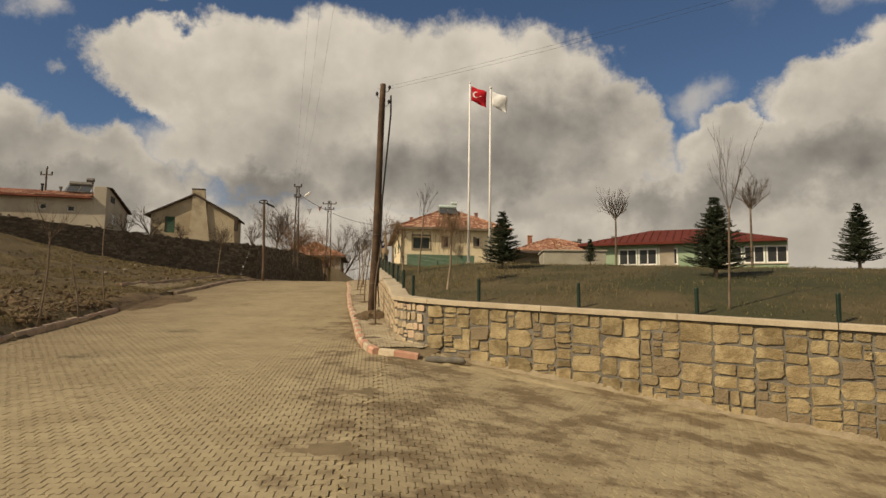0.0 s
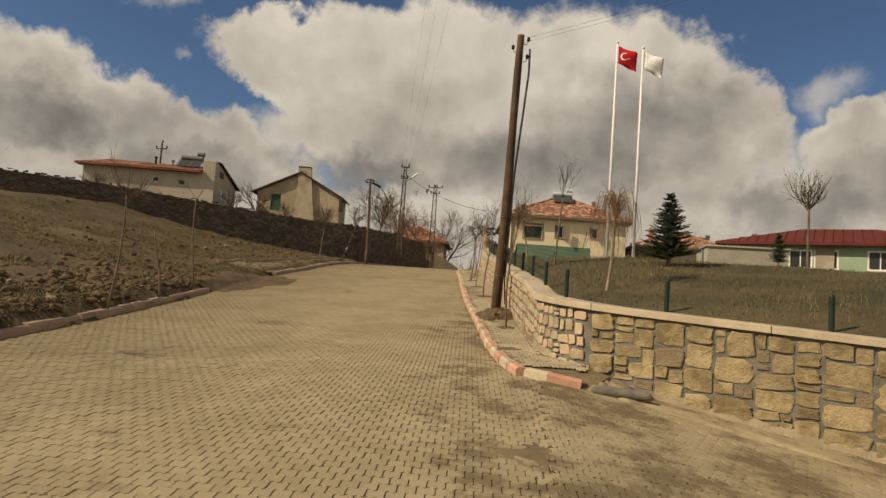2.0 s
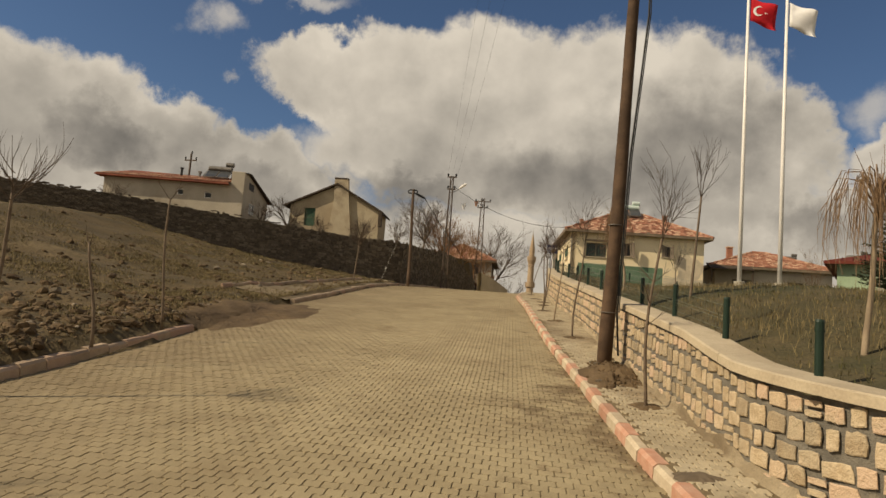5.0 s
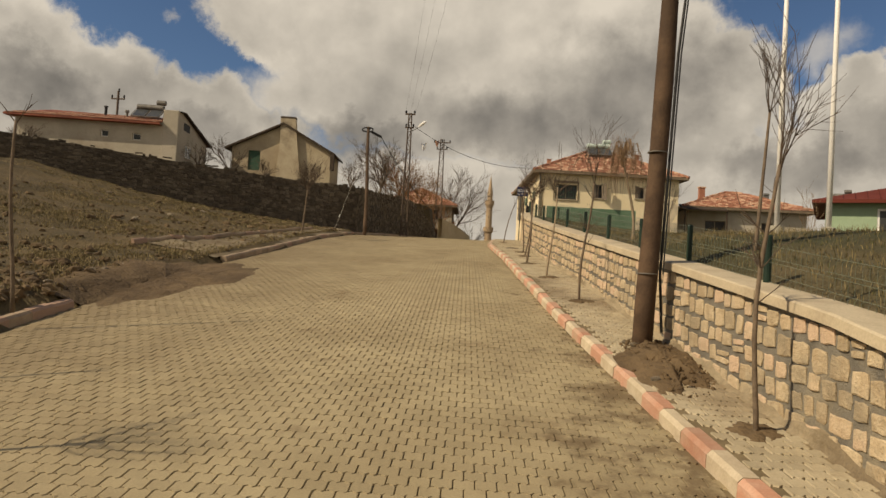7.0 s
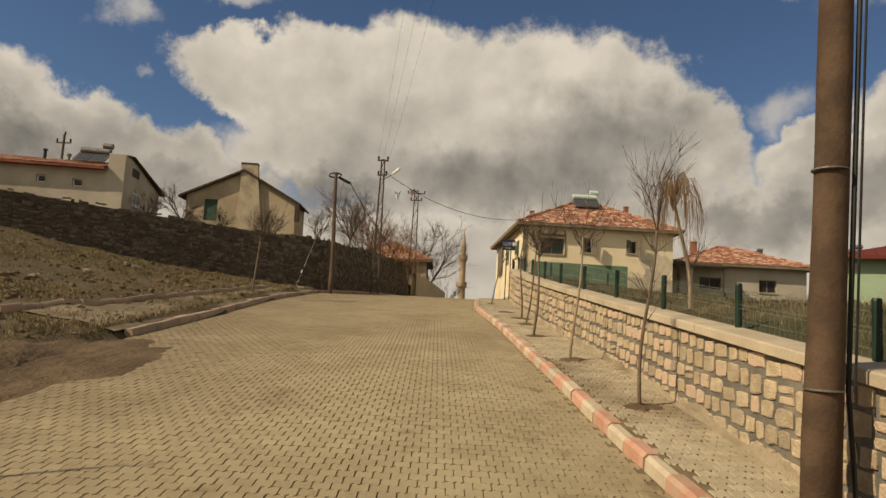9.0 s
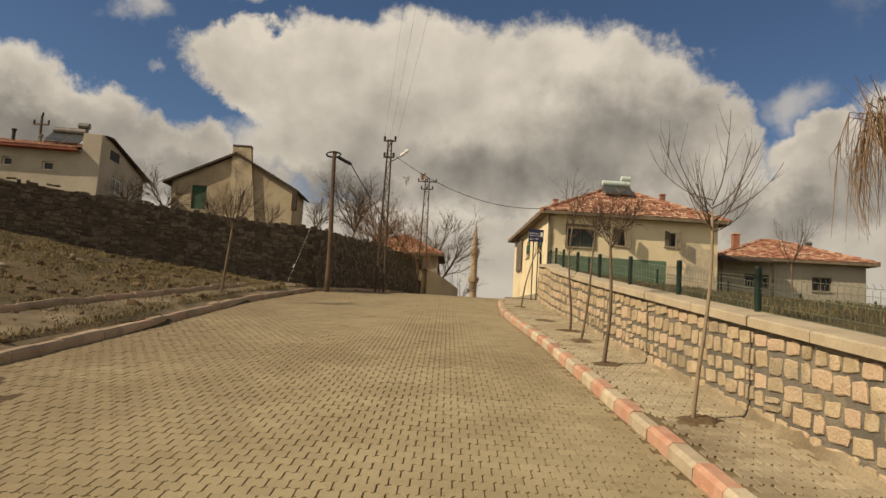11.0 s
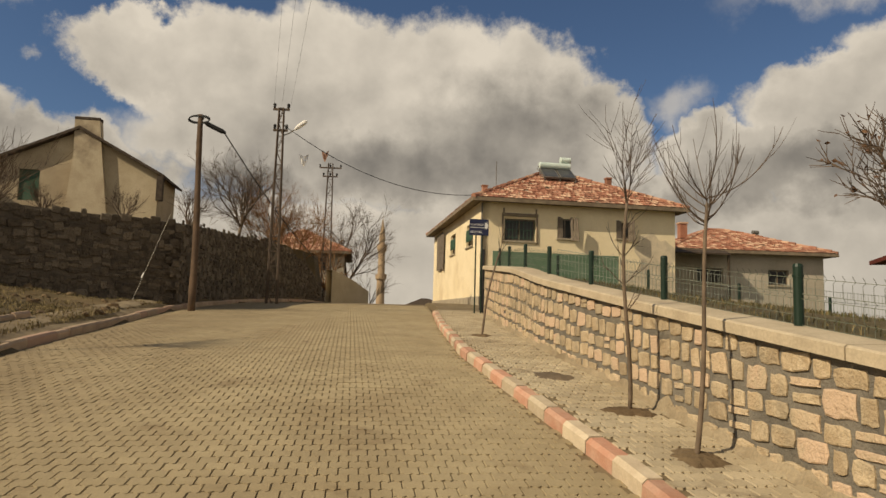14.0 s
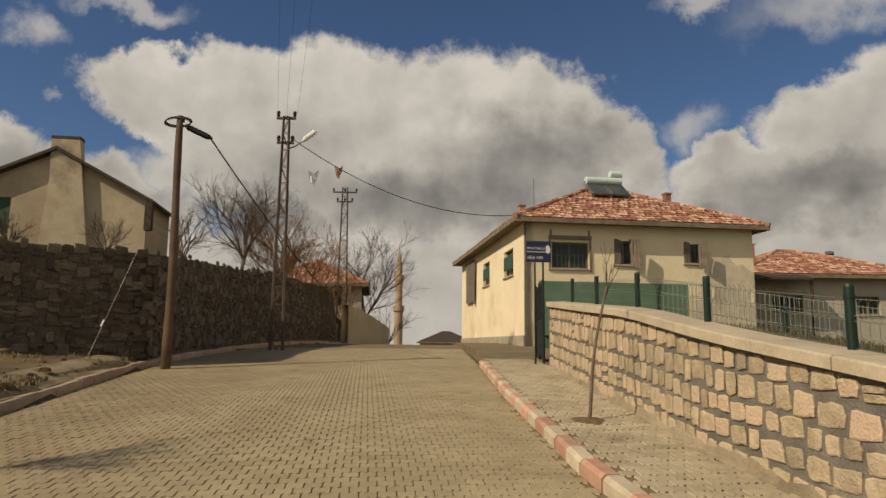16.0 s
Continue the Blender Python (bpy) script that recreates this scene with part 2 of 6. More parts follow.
M["tan_plaster"] = material("tan_plaster", (0.41, 0.34, 0.225), (0.47, 0.395, 0.27), 0.7, 25, 0.92, 0.4, stain=(0.33, 0.265, 0.175), stain_at=(0.5, 0.66), blotch=(0.35, 0.28, 0.185))
M["green_paint"] = material("green_dado_paint", (0.10, 0.175, 0.105), (0.135, 0.21, 0.135), 1.5, 30, 0.8, 0.2, stain=(0.24, 0.25, 0.16), stain_at=(0.60, 0.70))
M["mint"] = material("mint_plaster", (0.27, 0.36, 0.23), (0.31, 0.40, 0.265), 0.8, 25, 0.9, 0.2)
M["tile"] = material("clay_tile", (0.30, 0.128, 0.078), (0.385, 0.185, 0.115), 1.6, 30, 0.85, 0.4, spread=0.32, third=(0.43, 0.285, 0.19), stain=(0.21, 0.11, 0.07), stain_at=(0.58, 0.72))
M["red_sheet"] = material("red_roof_sheet", (0.115, 0.022, 0.013), (0.14, 0.030, 0.018), 0.7, 10, 0.8, 0.05)
M["fascia"] = material("weathered_board", (0.16, 0.125, 0.085), (0.24, 0.19, 0.13), 2.5, 30, 0.9, 0.4)
M["dark_wood"] = material("dark_wood", (0.045, 0.032, 0.022), (0.075, 0.055, 0.038), 5, 40, 0.85, 0.4)
M["pole_wood"] = material("pole_wood", (0.065, 0.040, 0.024), (0.11, 0.068, 0.040), 2.5, 35, 0.85, 0.6)
M["pale_pole"] = material("pale_pole_wood", (0.12, 0.078, 0.048), (0.08, 0.052, 0.033), 2.5, 35, 0.85, 0.6)
M["bark"] = material("bark", (0.115, 0.085, 0.058), (0.175, 0.13, 0.088), 6, 50, 0.9, 0.6)
M["twig"] = material("twig", (0.085, 0.062, 0.044), (0.14, 0.10, 0.068), 6, 50, 0.9, 0.3)
M["pale_bark"] = material("pale_bark", (0.32, 0.25, 0.165), (0.23, 0.175, 0.115), 5, 40, 0.9, 0.5)
M["straw_twig"] = material("straw_twig", (0.30, 0.195, 0.11), (0.22, 0.145, 0.085), 5, 40, 0.9, 0.2)
M["orange_twig"] = material("orange_twig", (0.28, 0.145, 0.06), (0.21, 0.11, 0.048), 5, 40, 0.9, 0.2)
M["leaf_dead"] = material("withered_leaf", (0.10, 0.055, 0.032), (0.15, 0.085, 0.048), 8, 40, 0.9, 0.0, spread=0.3)
M["needle"] = material("spruce_needles", (0.026, 0.036, 0.018), (0.048, 0.056, 0.028), 3, 30, 0.85, 0.0, spread=0.4)
M["white_metal"] = material("white_enamel", (0.84, 0.82, 0.77), (0.78, 0.76, 0.71), 2, 30, 0.4, 0.05)
M["green_metal"] = material("dark_green_coat", (0.008, 0.022, 0.014), (0.012, 0.030, 0.018), 3, 40, 0.5, 0.1)
M["wire_green"] = material("green_mesh_wire", (0.13, 0.15, 0.11), (0.17, 0.185, 0.14), 3, 40, 0.5, 0.0)
M["wire_pale"] = material("pale_mesh_wire", (0.32, 0.34, 0.27), (0.38, 0.395, 0.32), 3, 40, 0.5, 0.0)
M["steel"] = material("galvanised_steel", (0.22, 0.205, 0.18), (0.15, 0.14, 0.12), 3, 40, 0.55, 0.1, metal=0.5)
M["rust_steel"] = material("rusty_lattice", (0.080, 0.060, 0.045), (0.12, 0.085, 0.06), 4, 40, 0.8, 0.2)
M["tank"] = material("pale_tank_metal", (0.50, 0.60, 0.54), (0.56, 0.65, 0.59), 2, 30, 0.4, 0.1)
M["collector"] = material("collector_glass", (0.055, 0.058, 0.06), (0.075, 0.078, 0.078), 2, 20, 0.2, 0.0)
M["black"] = material("black_rubber", (0.012, 0.012, 0.012), (0.02, 0.02, 0.018), 4, 40, 0.6, 0.1)
M["glass"] = material("dark_pane", (0.030, 0.032, 0.032), (0.045, 0.046, 0.044), 0.8, 10, 0.15, 0.0)
M["shutter_green"] = material("green_shutter", (0.03, 0.075, 0.045), (0.045, 0.095, 0.06), 3, 40, 0.7, 0.2)
M["grey_wood"] = material("grey_board", (0.20, 0.165, 0.125), (0.135, 0.11, 0.082), 6, 40, 0.9, 0.4)
M["red_cloth"] = material("red_cloth", (0.52, 0.012, 0.022), (0.58, 0.02, 0.03), 3, 60, 0.85, 0.1)
M["white_cloth"] = material("white_cloth", (0.90, 0.89, 0.86), (0.84, 0.83, 0.80), 3, 60, 0.85, 0.1)
M["blue_sign"] = material("navy_sign_enamel", (0.018, 0.022, 0.060), (0.022, 0.028, 0.072), 3, 40, 0.4, 0.0)
M["sign_white"] = material("sign_white", (0.75, 0.74, 0.70), (0.70, 0.69, 0.65), 3, 40, 0.5, 0.0)
M["minaret"] = material("minaret_stone", (0.42, 0.31, 0.19), (0.36, 0.26, 0.16), 0.5, 6, 0.9, 0.2)
M["grime"] = material("oily_grime", (0.15, 0.115, 0.075), (0.11, 0.083, 0.055), 1.5, 30, 0.95, 0.3)
M["concrete"] = material("raw_concrete", (0.40, 0.37, 0.29), (0.33, 0.30, 0.235), 1.5, 25, 0.9, 0.4)


# ---------- building blocks ----------
class B:
    """Collects vertices and faces of one mesh."""
    def __init__(self):
        self.v, self.f = [], []

    def add(self, vs, fs, m=None):
        k = len(self.v)
        self.v += [tuple(m @ Vector(p)) if m else tuple(p) for p in vs]
        self.f += [tuple(i + k for i in q) for q in fs]
        return self

    def box(self, x0, y0, z0, x1, y1, z1, m=None):
        vs = [(x, y, z) for z in (z0, z1) for x, y in ((x0, y0), (x1, y0), (x1, y1), (x0, y1))]
        return self.add(vs, [(3, 2, 1, 0), (4, 5, 6, 7), (0, 1, 5, 4), (1, 2, 6, 5), (2, 3, 7, 6), (3, 0, 4, 7)], m)

    def tube(self, pts, radii, sides=6, cap=True):
        pts = [Vector(p) for p in pts]
        if not hasattr(radii, "__len__"):
            radii = [radii] * len(pts)
        k, side = len(self.v), Vector((1, 0, 0))
        for i, p in enumerate(pts):
            d = (pts[min(i + 1, len(pts) - 1)] - pts[max(i - 1, 0)])
            d = d.normalized() if d.length > 1e-9 else Vector((0, 0, 1))
            side = side - d * side.dot(d)
            if side.length < 1e-3:
                side = d.orthogonal()
            side.normalize()
            up = d.cross(side)
            for j in range(sides):
                a = 2 * math.pi * j / sides
                self.v.append(tuple(p + (side * math.cos(a) + up * math.sin(a)) * radii[i]))
        for i in range(len(pts) - 1):
            for j in range(sides):
                a, b = k + i * sides + j, k + i * sides + (j + 1) % sides
                self.f.append((a, b, b + sides, a + sides))
        if cap:
            self.f.append(tuple(k + j for j in reversed(range(sides))))
            self.f.append(tuple(k + (len(pts) - 1) * sides + j for j in range(sides)))
        return self

    def lathe(self, rings, sides=16, at=(0, 0, 0)):
        k = len(self.v)
        for z, r in rings:
            for j in range(sides):
                a = 2 * math.pi * j / sides
                self.v.append((at[0] + r * math.cos(a), at[1] + r * math.sin(a), at[2] + z))
        for i in range(len(rings) - 1):
            for j in range(sides):
                a, b = k + i * sides + j, k + i * sides + (j + 1) % sides
                self.f.append((a, b, b + sides, a + sides))
        self.f.append(tuple(k + j for j in reversed(range(sides))))
        self.f.append(tuple(k + (len(rings) - 1) * sides + j for j in range(sides)))
        return self

    def strip(self, rows):
        """Quads between rows of points of one length."""
        k, w = len(self.v), len(rows[0])
        for r in rows:
            self.v += [tuple(p) for p in r]
        for i in range(len(rows) - 1):
            for j in range(w - 1):
                a = k + i * w + j
                self.f.append((a, a + 1, a + 1 + w, a + w))
        return self

    def mesh(self, name, smooth=False):
        me = bpy.data.meshes.new(name)
        me.from_pydata(self.v, [], self.f)
        if smooth:
            me.polygons.foreach_set("use_smooth", [True] * len(me.polygons))
        me.update()
        return me


def part(name, b, mat, parent=None, label="", smooth=False, bevel=0.0, m=None):
    """Links a builder as one mesh object, under a thing if one is given."""
    ob = new(name, b.mesh(name, smooth))
    ob.data.materials.append(M[mat] if isinstance(mat, str) else mat)
    if m is not None:
        ob.matrix_basis = m
    if parent is not None:
        ob.parent = parent
    if bevel:
        md = ob.modifiers.new("bevel", "BEVEL")
        md.width, md.segments, md.limit_method = bevel, 2, "ANGLE"
    if label:
        ob["label"] = label
    return ob


def thing(name, label, category, at=None, group="", kind=""):
    ob = new(name)
    ob.empty_display_size = 0.2
    if at is not None:
        ob.matrix_basis = at
    return tagged(ob, label, category, group, kind)


# ---------- the plan ----------
def lerp(y, knots):
    return float(np.interp(y, [k[0] for k in knots], [k[1] for k in knots]))


PROFILE = [(-60, -4.5), (0, -0.47), (8.76, 0.2), (12.2, 0.52), (15.7, 0.82), (21.5, 1.42), (27.6, 2.2), (31.3, 2.58), (35, 2.97), (37.8, 3.25), (45, 3.75), (55, 4.22), (62, 4.42), (72, 4.2), (110, 1.8), (160, -1), (700, -1)]
KERB_R = [(14.35, -0.95), (15.2, -1.2), (16.5, -1.45), (20.5, -2.0), (24.4, -2.58), (28.8, -3.13), (33, -3.57), (36.3, -4.02), (38.5, -4.26), (43, -4.36), (49.5, -4.24), (80, -3.95)]
KERB_L = [(-60, -6.0), (5, -8.0), (12, -8.65), (16, -9.05), (22.2, -9.65), (27.8, -10.05), (32, -10.2), (38, -10.7), (42, -11.0), (49, -11.75), (55, -11.4), (60, -10.8), (68, -9.3), (80, -8.3), (160, -6)]
WALL = [(15.2, -0.42), (16.2, -0.52), (21.7, -1.12), (27.6, -1.80), (33, -2.45), (38.5, -2.95), (43, -3.0), (47, -2.85)]
COPE = [(15.2, 1.86), (16.8, 2.0), (18.1, 2.25), (21.7, 2.65), (27.6, 3.29), (31.3, 3.71), (35.5, 4.18), (38.5, 4.54), (41, 4.88), (47, 5.35)]


def zr(y):
    s = 0.0
    for k in (-2.0, -1.0, 0.0, 1.0, 2.0):
        s += lerp(y + k, PROFILE)
    return s / 5


def road_z(x, y):
    return zr(y) - 0.10 * max(0.0, x + 0.5) - 0.0035 * (0.0 if x > -0.5 else min(abs(x + 6.0), 5) ** 2 * 0.25)


LW = [((-60, 16.0), 7.2, 6.3), ((-29.2, 36.4), 7.2, 6.2), ((-24.9, 39.2), 7.12, 6.0), ((-18.5, 43.35), 6.66, 4.95), ((-14.2, 46.1), 6.45, 4.15), ((-11.75, 47.7), 6.42, 4.05), ((-12.0, 51.0), 6.7, 4.1), ((-11.75, 55.0), 6.88, 4.3), ((-11.2, 59.0), 7.1, 4.4), ((-10.5, 64.5), 6.5, 4.4), ((-9.9, 67.0), 5.3, 4.3)]


def bank_z(x, y):
    d = max(0.0, lerp(y, KERB_L) - x)
    base = 0.13 + lerp(y, [(19, 0.22), (27, 0.05)]) * min(1, d / 0.5) - lerp(y, [(21.8, 0), (22.6, 0.12), (27.2, 0.12), (28, 0)]) * max(0.0, 1 - d)
    z = zr(y) + base + 0.055 * d + 0.0095 * min(d, 13.3) ** 2
    return min(z, 7.0) + (0.12 * noise.noise((x * 0.5, y * 0.5, 0)) + 0.085 * noise.noise((x * 1.4, y * 1.4, 3))) * min(1, d * d / 5)


def side_y(x):
    """The face of the garden wall along the side street."""
    return 15.05 - 0.612 * (x + 0.38)


def side_cope(x):
    return 1.86 - 0.062 * (x + 0.4) if x < 8 else 1.34 - 0.05 * (x - 8)


def lawn_z(x, y):
    """The garden behind the wall, rising from the coping to a flat crown."""
    t = max(0.0, min(1.0, (y - side_y(x)) / 14.5))
    z = side_cope(min(x, 30)) - 0.08 + (1.92 + 0.006 * max(0, min(x, 20) - 3)) * t * (2 - t) + 0.030 * max(0.0, y - 30)
    w = math.exp(-max(0.0, x - lerp(y, WALL) - 0.3) / (1.25 if y < 24 else min(5.0, 1.25 + (y - 24) * 0.6)))
    if y > 15.2:
        z = z * (1 - w) + (lerp(y, COPE) - 0.08) * w
    k = min(1.0, max(0.0, y - side_y(x)) / 1.5)
    return z + k * (0.05 * noise.noise((x * 0.6, y * 0.6, 5)) + 0.03 * noise.noise((x * 2.2, y * 2.2, 7)))


# ---------- ground, road, pavement, lawn ----------
def left_wall_y(x):
    return float(np.interp(x, [p[0][0] for p in LW[:6]], [p[0][1] for p in LW[:6]]))


def left_wall_x(y):
    return float(np.interp(y, [p[0][1] for p in LW[5:]], [p[0][0] for p in LW[5:]]))


def ground_z(x, y):
    kl = lerp(y, KERB_L)
    if 47.7 <= y < 68.5 and x < left_wall_x(y) - 0.35 or x < -11.75 and y > left_wall_y(x) + 0.45 and (y < 47.7 or y >= 68.5):
        back = max(0.0, min(12.0, (y - left_wall_y(max(-60, min(x, -11.75)))) * 0.9))
        far = max(0.0, y - 75)
        return max(-1.0, 6.15 + 0.09 * back - 0.12 * far) if y > 48 or x < -11.75 else 6.0
    if x < kl - 0.12:
        z = bank_z(x, y) if y < 80 else zr(y)
        return max(-1.0, z - 0.10 * max(0.0, y - 70)) if y > 70 else z
    if x > 30 or y > 64:
        return max(min(road_z(min(x, 12), y), 4.3) - 0.4, -1.5)
    return max(road_z(min(x, 40), y), -4) - 0.16


def make_ground():
    xs = sorted(set([-900, -500, -250, -150, -100, -80] + list(np.arange(-66, -30, 2.0)) + list(np.arange(-30, -7, 0.4)) + list(np.arange(-7, 14, 1.5)) + list(np.arange(15, 60, 5)) + [80, 120, 200, 400, 900]))
    ys = sorted(set([-400, -150, -60, -30, -15] + list(np.arange(-8, 8, 2.0)) + list(np.arange(8, 70, 0.4)) + list(np.arange(72, 130, 6)) + [150, 200, 300, 500, 900, 1600]))
    b = B().strip([[(x, y, ground_z(x, y)) for x in xs] for y in ys])
    ob = part("ground", b, "bank", smooth=True)
    tagged(ob, "sloping bank of dry grass and bare brown soil", "ground", kind="structure")


make_ground()


def make_road():
    ys = list(np.arange(-40, 5, 3.0)) + list(np.arange(5, 64, 0.6)) + list(np.arange(64, 110, 3.0))
    rows = []
    for y in ys:
        l, r = lerp(y, KERB_L), lerp(y, KERB_R) if y > 14.6 else 0.0
        if y <= 14.6:
            r = min(60.0, -0.38 + (15.05 - y) / 0.612 + 0.3)
        # the dirt that spills over the road edge lies on it
        rows.append([(l + (r - l) * i / 16, y, road_z(l + (r - l) * i / 16, y) - 0.012) for i in range(17)])
    ob = part("road", B().strip(rows), "joint", smooth=True)
    tagged(ob, "dusty village road of interlocking concrete pavers", "road", kind="structure")
    return ob


road = make_road()


def make_pavement():
    rows = []
    for y in [13.7, 13.8, 13.9, 14.05] + list(np.arange(14.2, 50.01, 0.6)):
        l, r = lerp(y, KERB_R) + 0.12, lerp(min(y, 47), WALL) + 0.1 if y < 47 else -1.9
        if y < 14.35:
            l = lerp(y, [(13.7, 0.05), (13.85, -0.42), (14.35, -0.83)])
        if y < 15.2:
            r = max(l + 0.02, min((15.05 - y) / 0.612 - 0.33, lerp(y, [(13.7, 0.1), (14.3, 0.6)])))
        lift = lerp(y, [(13.7, -0.06), (14.3, 0.10), (14.6, 0.112)])
        rows.append([(l + (r - l) * i / 5, y, zr(y) + lift) for i in range(6)])
    for y in np.arange(50.6, 70, 1.0):
        rows.append([(-3.95 + i * 0.5, y, zr(y) + 0.105) for i in range(6)])
    # the sides go down into the ground
    rows = [[(q[0][0] - 0.02, q[0][1], q[0][2] - 0.5)] + q + [(q[-1][0] + 0.02, q[-1][1], q[-1][2] - 0.5)] for q in rows]
    rows.insert(0, [(x, y - 0.02, rows[0][0][2]) for x, y, z in rows[0]])
    ob = part("pavement", B().strip(rows), "joint")
    tagged(ob, "narrow pavement of worn grey-yellow pavers along the wall", "pavement", kind="structure")
    return ob


pavement = make_pavement()


def make_lawn():
    xs, ys = list(np.arange(-3.5, 12, 0.45)) + list(np.arange(12, 60, 3.0)), list(np.arange(-22, 6, 2.0)) + list(np.arange(6, 47.9, 0.45)) + list(np.arange(48.2, 80, 1.6))
    pts, keep = {}, {}
    for j, y in enumerate(ys):
        for i, x in enumerate(xs):
            w, s = lerp(min(y, 47), WALL) + 0.18, side_y(x) + 0.2
            if y > 48.0:
                w = -1.2
            inside = x > w and y > s
            px, py = (max(x, w), y) if y > 15.6 else (x, max(y, s))
            if y > 15.6 and py < side_y(px) + 0.2:
                py = side_y(px) + 0.2
            z = lawn_z(px, py)
            if y > 47.9:
                z = min(z, 4.75 + 0.06 * max(0, px + 1))
            pts[i, j], keep[i, j] = (px, py, z), inside
    b, idx = B(), {}
    for k, p in pts.items():
        idx[k] = len(b.v)
        b.v.append(p)
    for j in range(len(ys) - 1):
        for i in range(len(xs) - 1):
            q = ((i, j), (i + 1, j), (i + 1, j + 1), (i, j + 1))
            if any(keep[k] for k in q):
                b.f.append(tuple(idx[k] for k in q))
    ob = part("lawn", b, "lawn", smooth=True)
    tagged(ob, "winter lawn with thin green and straw-coloured grass", "lawn", kind="structure")


make_lawn()


# ---------- garden wall ----------
def wall_runs():
    """Centre-line points of the garden wall's outer face from the far gate round the corner down the side street: (x, y, base, coping)."""
    pts = []
    for y in np.arange(47.0, 16.4, -0.8):
        pts.append((lerp(y, WALL), y, zr(y) - 0.1, lerp(y, COPE)))
    for a in range(0, 11):                         # the round corner
        t = a / 10
        p0, p1, p2 = Vector((-0.55, 16.4)), Vector((-0.42, 14.9)), Vector((0.75, side_y(0.75)))
        p = p0 * (1 - t) ** 2 + p1 * 2 * t * (1 - t) + p2 * t * t
        pts.append((p.x, p.y, road_z(p.x, p.y) - 0.15, 1.965 + (side_cope(0.75) - 1.965) * t))
    for x in list(np.arange(1.4, 12, 0.8)) + list(np.arange(12, 46, 3.0)):
        pts.append((x, side_y(x), road_z(x, side_y(x)) - 0.3, side_cope(x)))
    return pts


RUN = wall_runs()
LEN = [0.0]
for p, q in zip(RUN, RUN[1:]):
    LEN.append(LEN[-1] + math.hypot(q[0] - p[0], q[1] - p[1]))


def run_at(s, run, lens):
    """Point on a run by length: x, y, base, top, and the unit tangent."""
    i = min(max(np.searchsorted(lens, s) - 1, 0), len(run) - 2)
    t = (s - lens[i]) / (lens[i + 1] - lens[i])
    p, q = run[i], run[i + 1]
    d = Vector((q[0] - p[0], q[1] - p[1])).normalized()
    return [p[k] + (q[k] - p[k]) * t for k in range(4)] + [d]


def sheet_wall(run, lens, thick, ends, drop=0.0):
    """Solid body of a wall behind its face; the right-hand side of the run is outside."""
    rows = []
    for s in ends:
        x, y, lo, hi, d = run_at(s, run, lens)
        nrm = Vector((-d.y, d.x))
        rows.append([(x, y, lo), (x, y, hi - drop), (x + nrm.x * thick, y + nrm.y * thick, hi - drop), (x + nrm.x * thick, y + nrm.y * thick, lo), (x, y, lo)])
    return B().strip(rows)


def steps(a, b, n):
    return [a + (b - a) * i / n for i in range(n + 1)]


garden_wall = part("wall_garden", sheet_wall(RUN, LEN, 0.34, steps(0, LEN[-1], 140), 0.1), "mortar")
tagged(garden_wall, "low garden wall of yellow stones in grey mortar", "wall", kind="structure")


def coping_piece(s0, s1):
    rows = []
    for s in steps(s0, s1, 6):
        x, y, lo, hi, d = run_at(s, RUN, LEN)
        n = Vector((-d.y, d.x))
        o = lambda k, z: (x + n.x * k, y + n.y * k, hi + z)
        rows.append([o(-0.07, -0.10), o(-0.07, -0.015), o(-0.05, 0.0), o(0.34, 0.012), o(0.37, -0.012), o(0.37, -0.10), o(-0.07, -0.10)])
    b = B().strip(rows)
    k = len(rows[0])
    b.f.append(tuple(range(k - 1)))
    b.f.append(tuple(len(b.v) - k + i for i in reversed(range(k - 1))))
    return b


s = 0.05
while s < 62:
    w = 2.35 + 0.3 * random.random()
    part("coping_slab", coping_piece(s, s + w - 0.014), "coping", garden_wall, "sand-coloured concrete coping slab")
    s += w


def cushion(seed, lump=0.12):
    """A roughly dressed stone one unit wide and high; its face lies at y = -1, its back at y = 0."""
    r = random.Random(seed)
    c = [(-.5, -.5), (-.18, -.53), (.2, -.5), (.5, -.46), (.53, 0), (.48, .48), (.1, .52), (-.25, .5), (-.5, .45), (-.53, 0.02)]
    c = [(x + r.uniform(-lump, lump) * 0.55, z + r.uniform(-lump, lump) * 0.55) for x, z in c]
    n = len(c)
    b = B()
    b.v += [(x, 0.0, z) for x, z in c]
    b.v += [(x, -0.65 + r.uniform(-.1, .1), z) for x, z in c]
    b.v += [(x * 0.86, -1.0 + r.uniform(-.2, .14), z * 0.86) for x, z in c]
    b.v.append((r.uniform(-.1, .1), -1.02 + r.uniform(-.12, .12), r.uniform(-.1, .1)))
    for i in range(n):
        j = (i + 1) % n
        b.f += [(i, j, n + j, n + i), (n + i, n + j, 2 * n + j, 2 * n + i), (2 * n + i, 2 * n + j, 3 * n)]
    return b


CUSH = [cushion(i, 0.11) for i in range(20)]


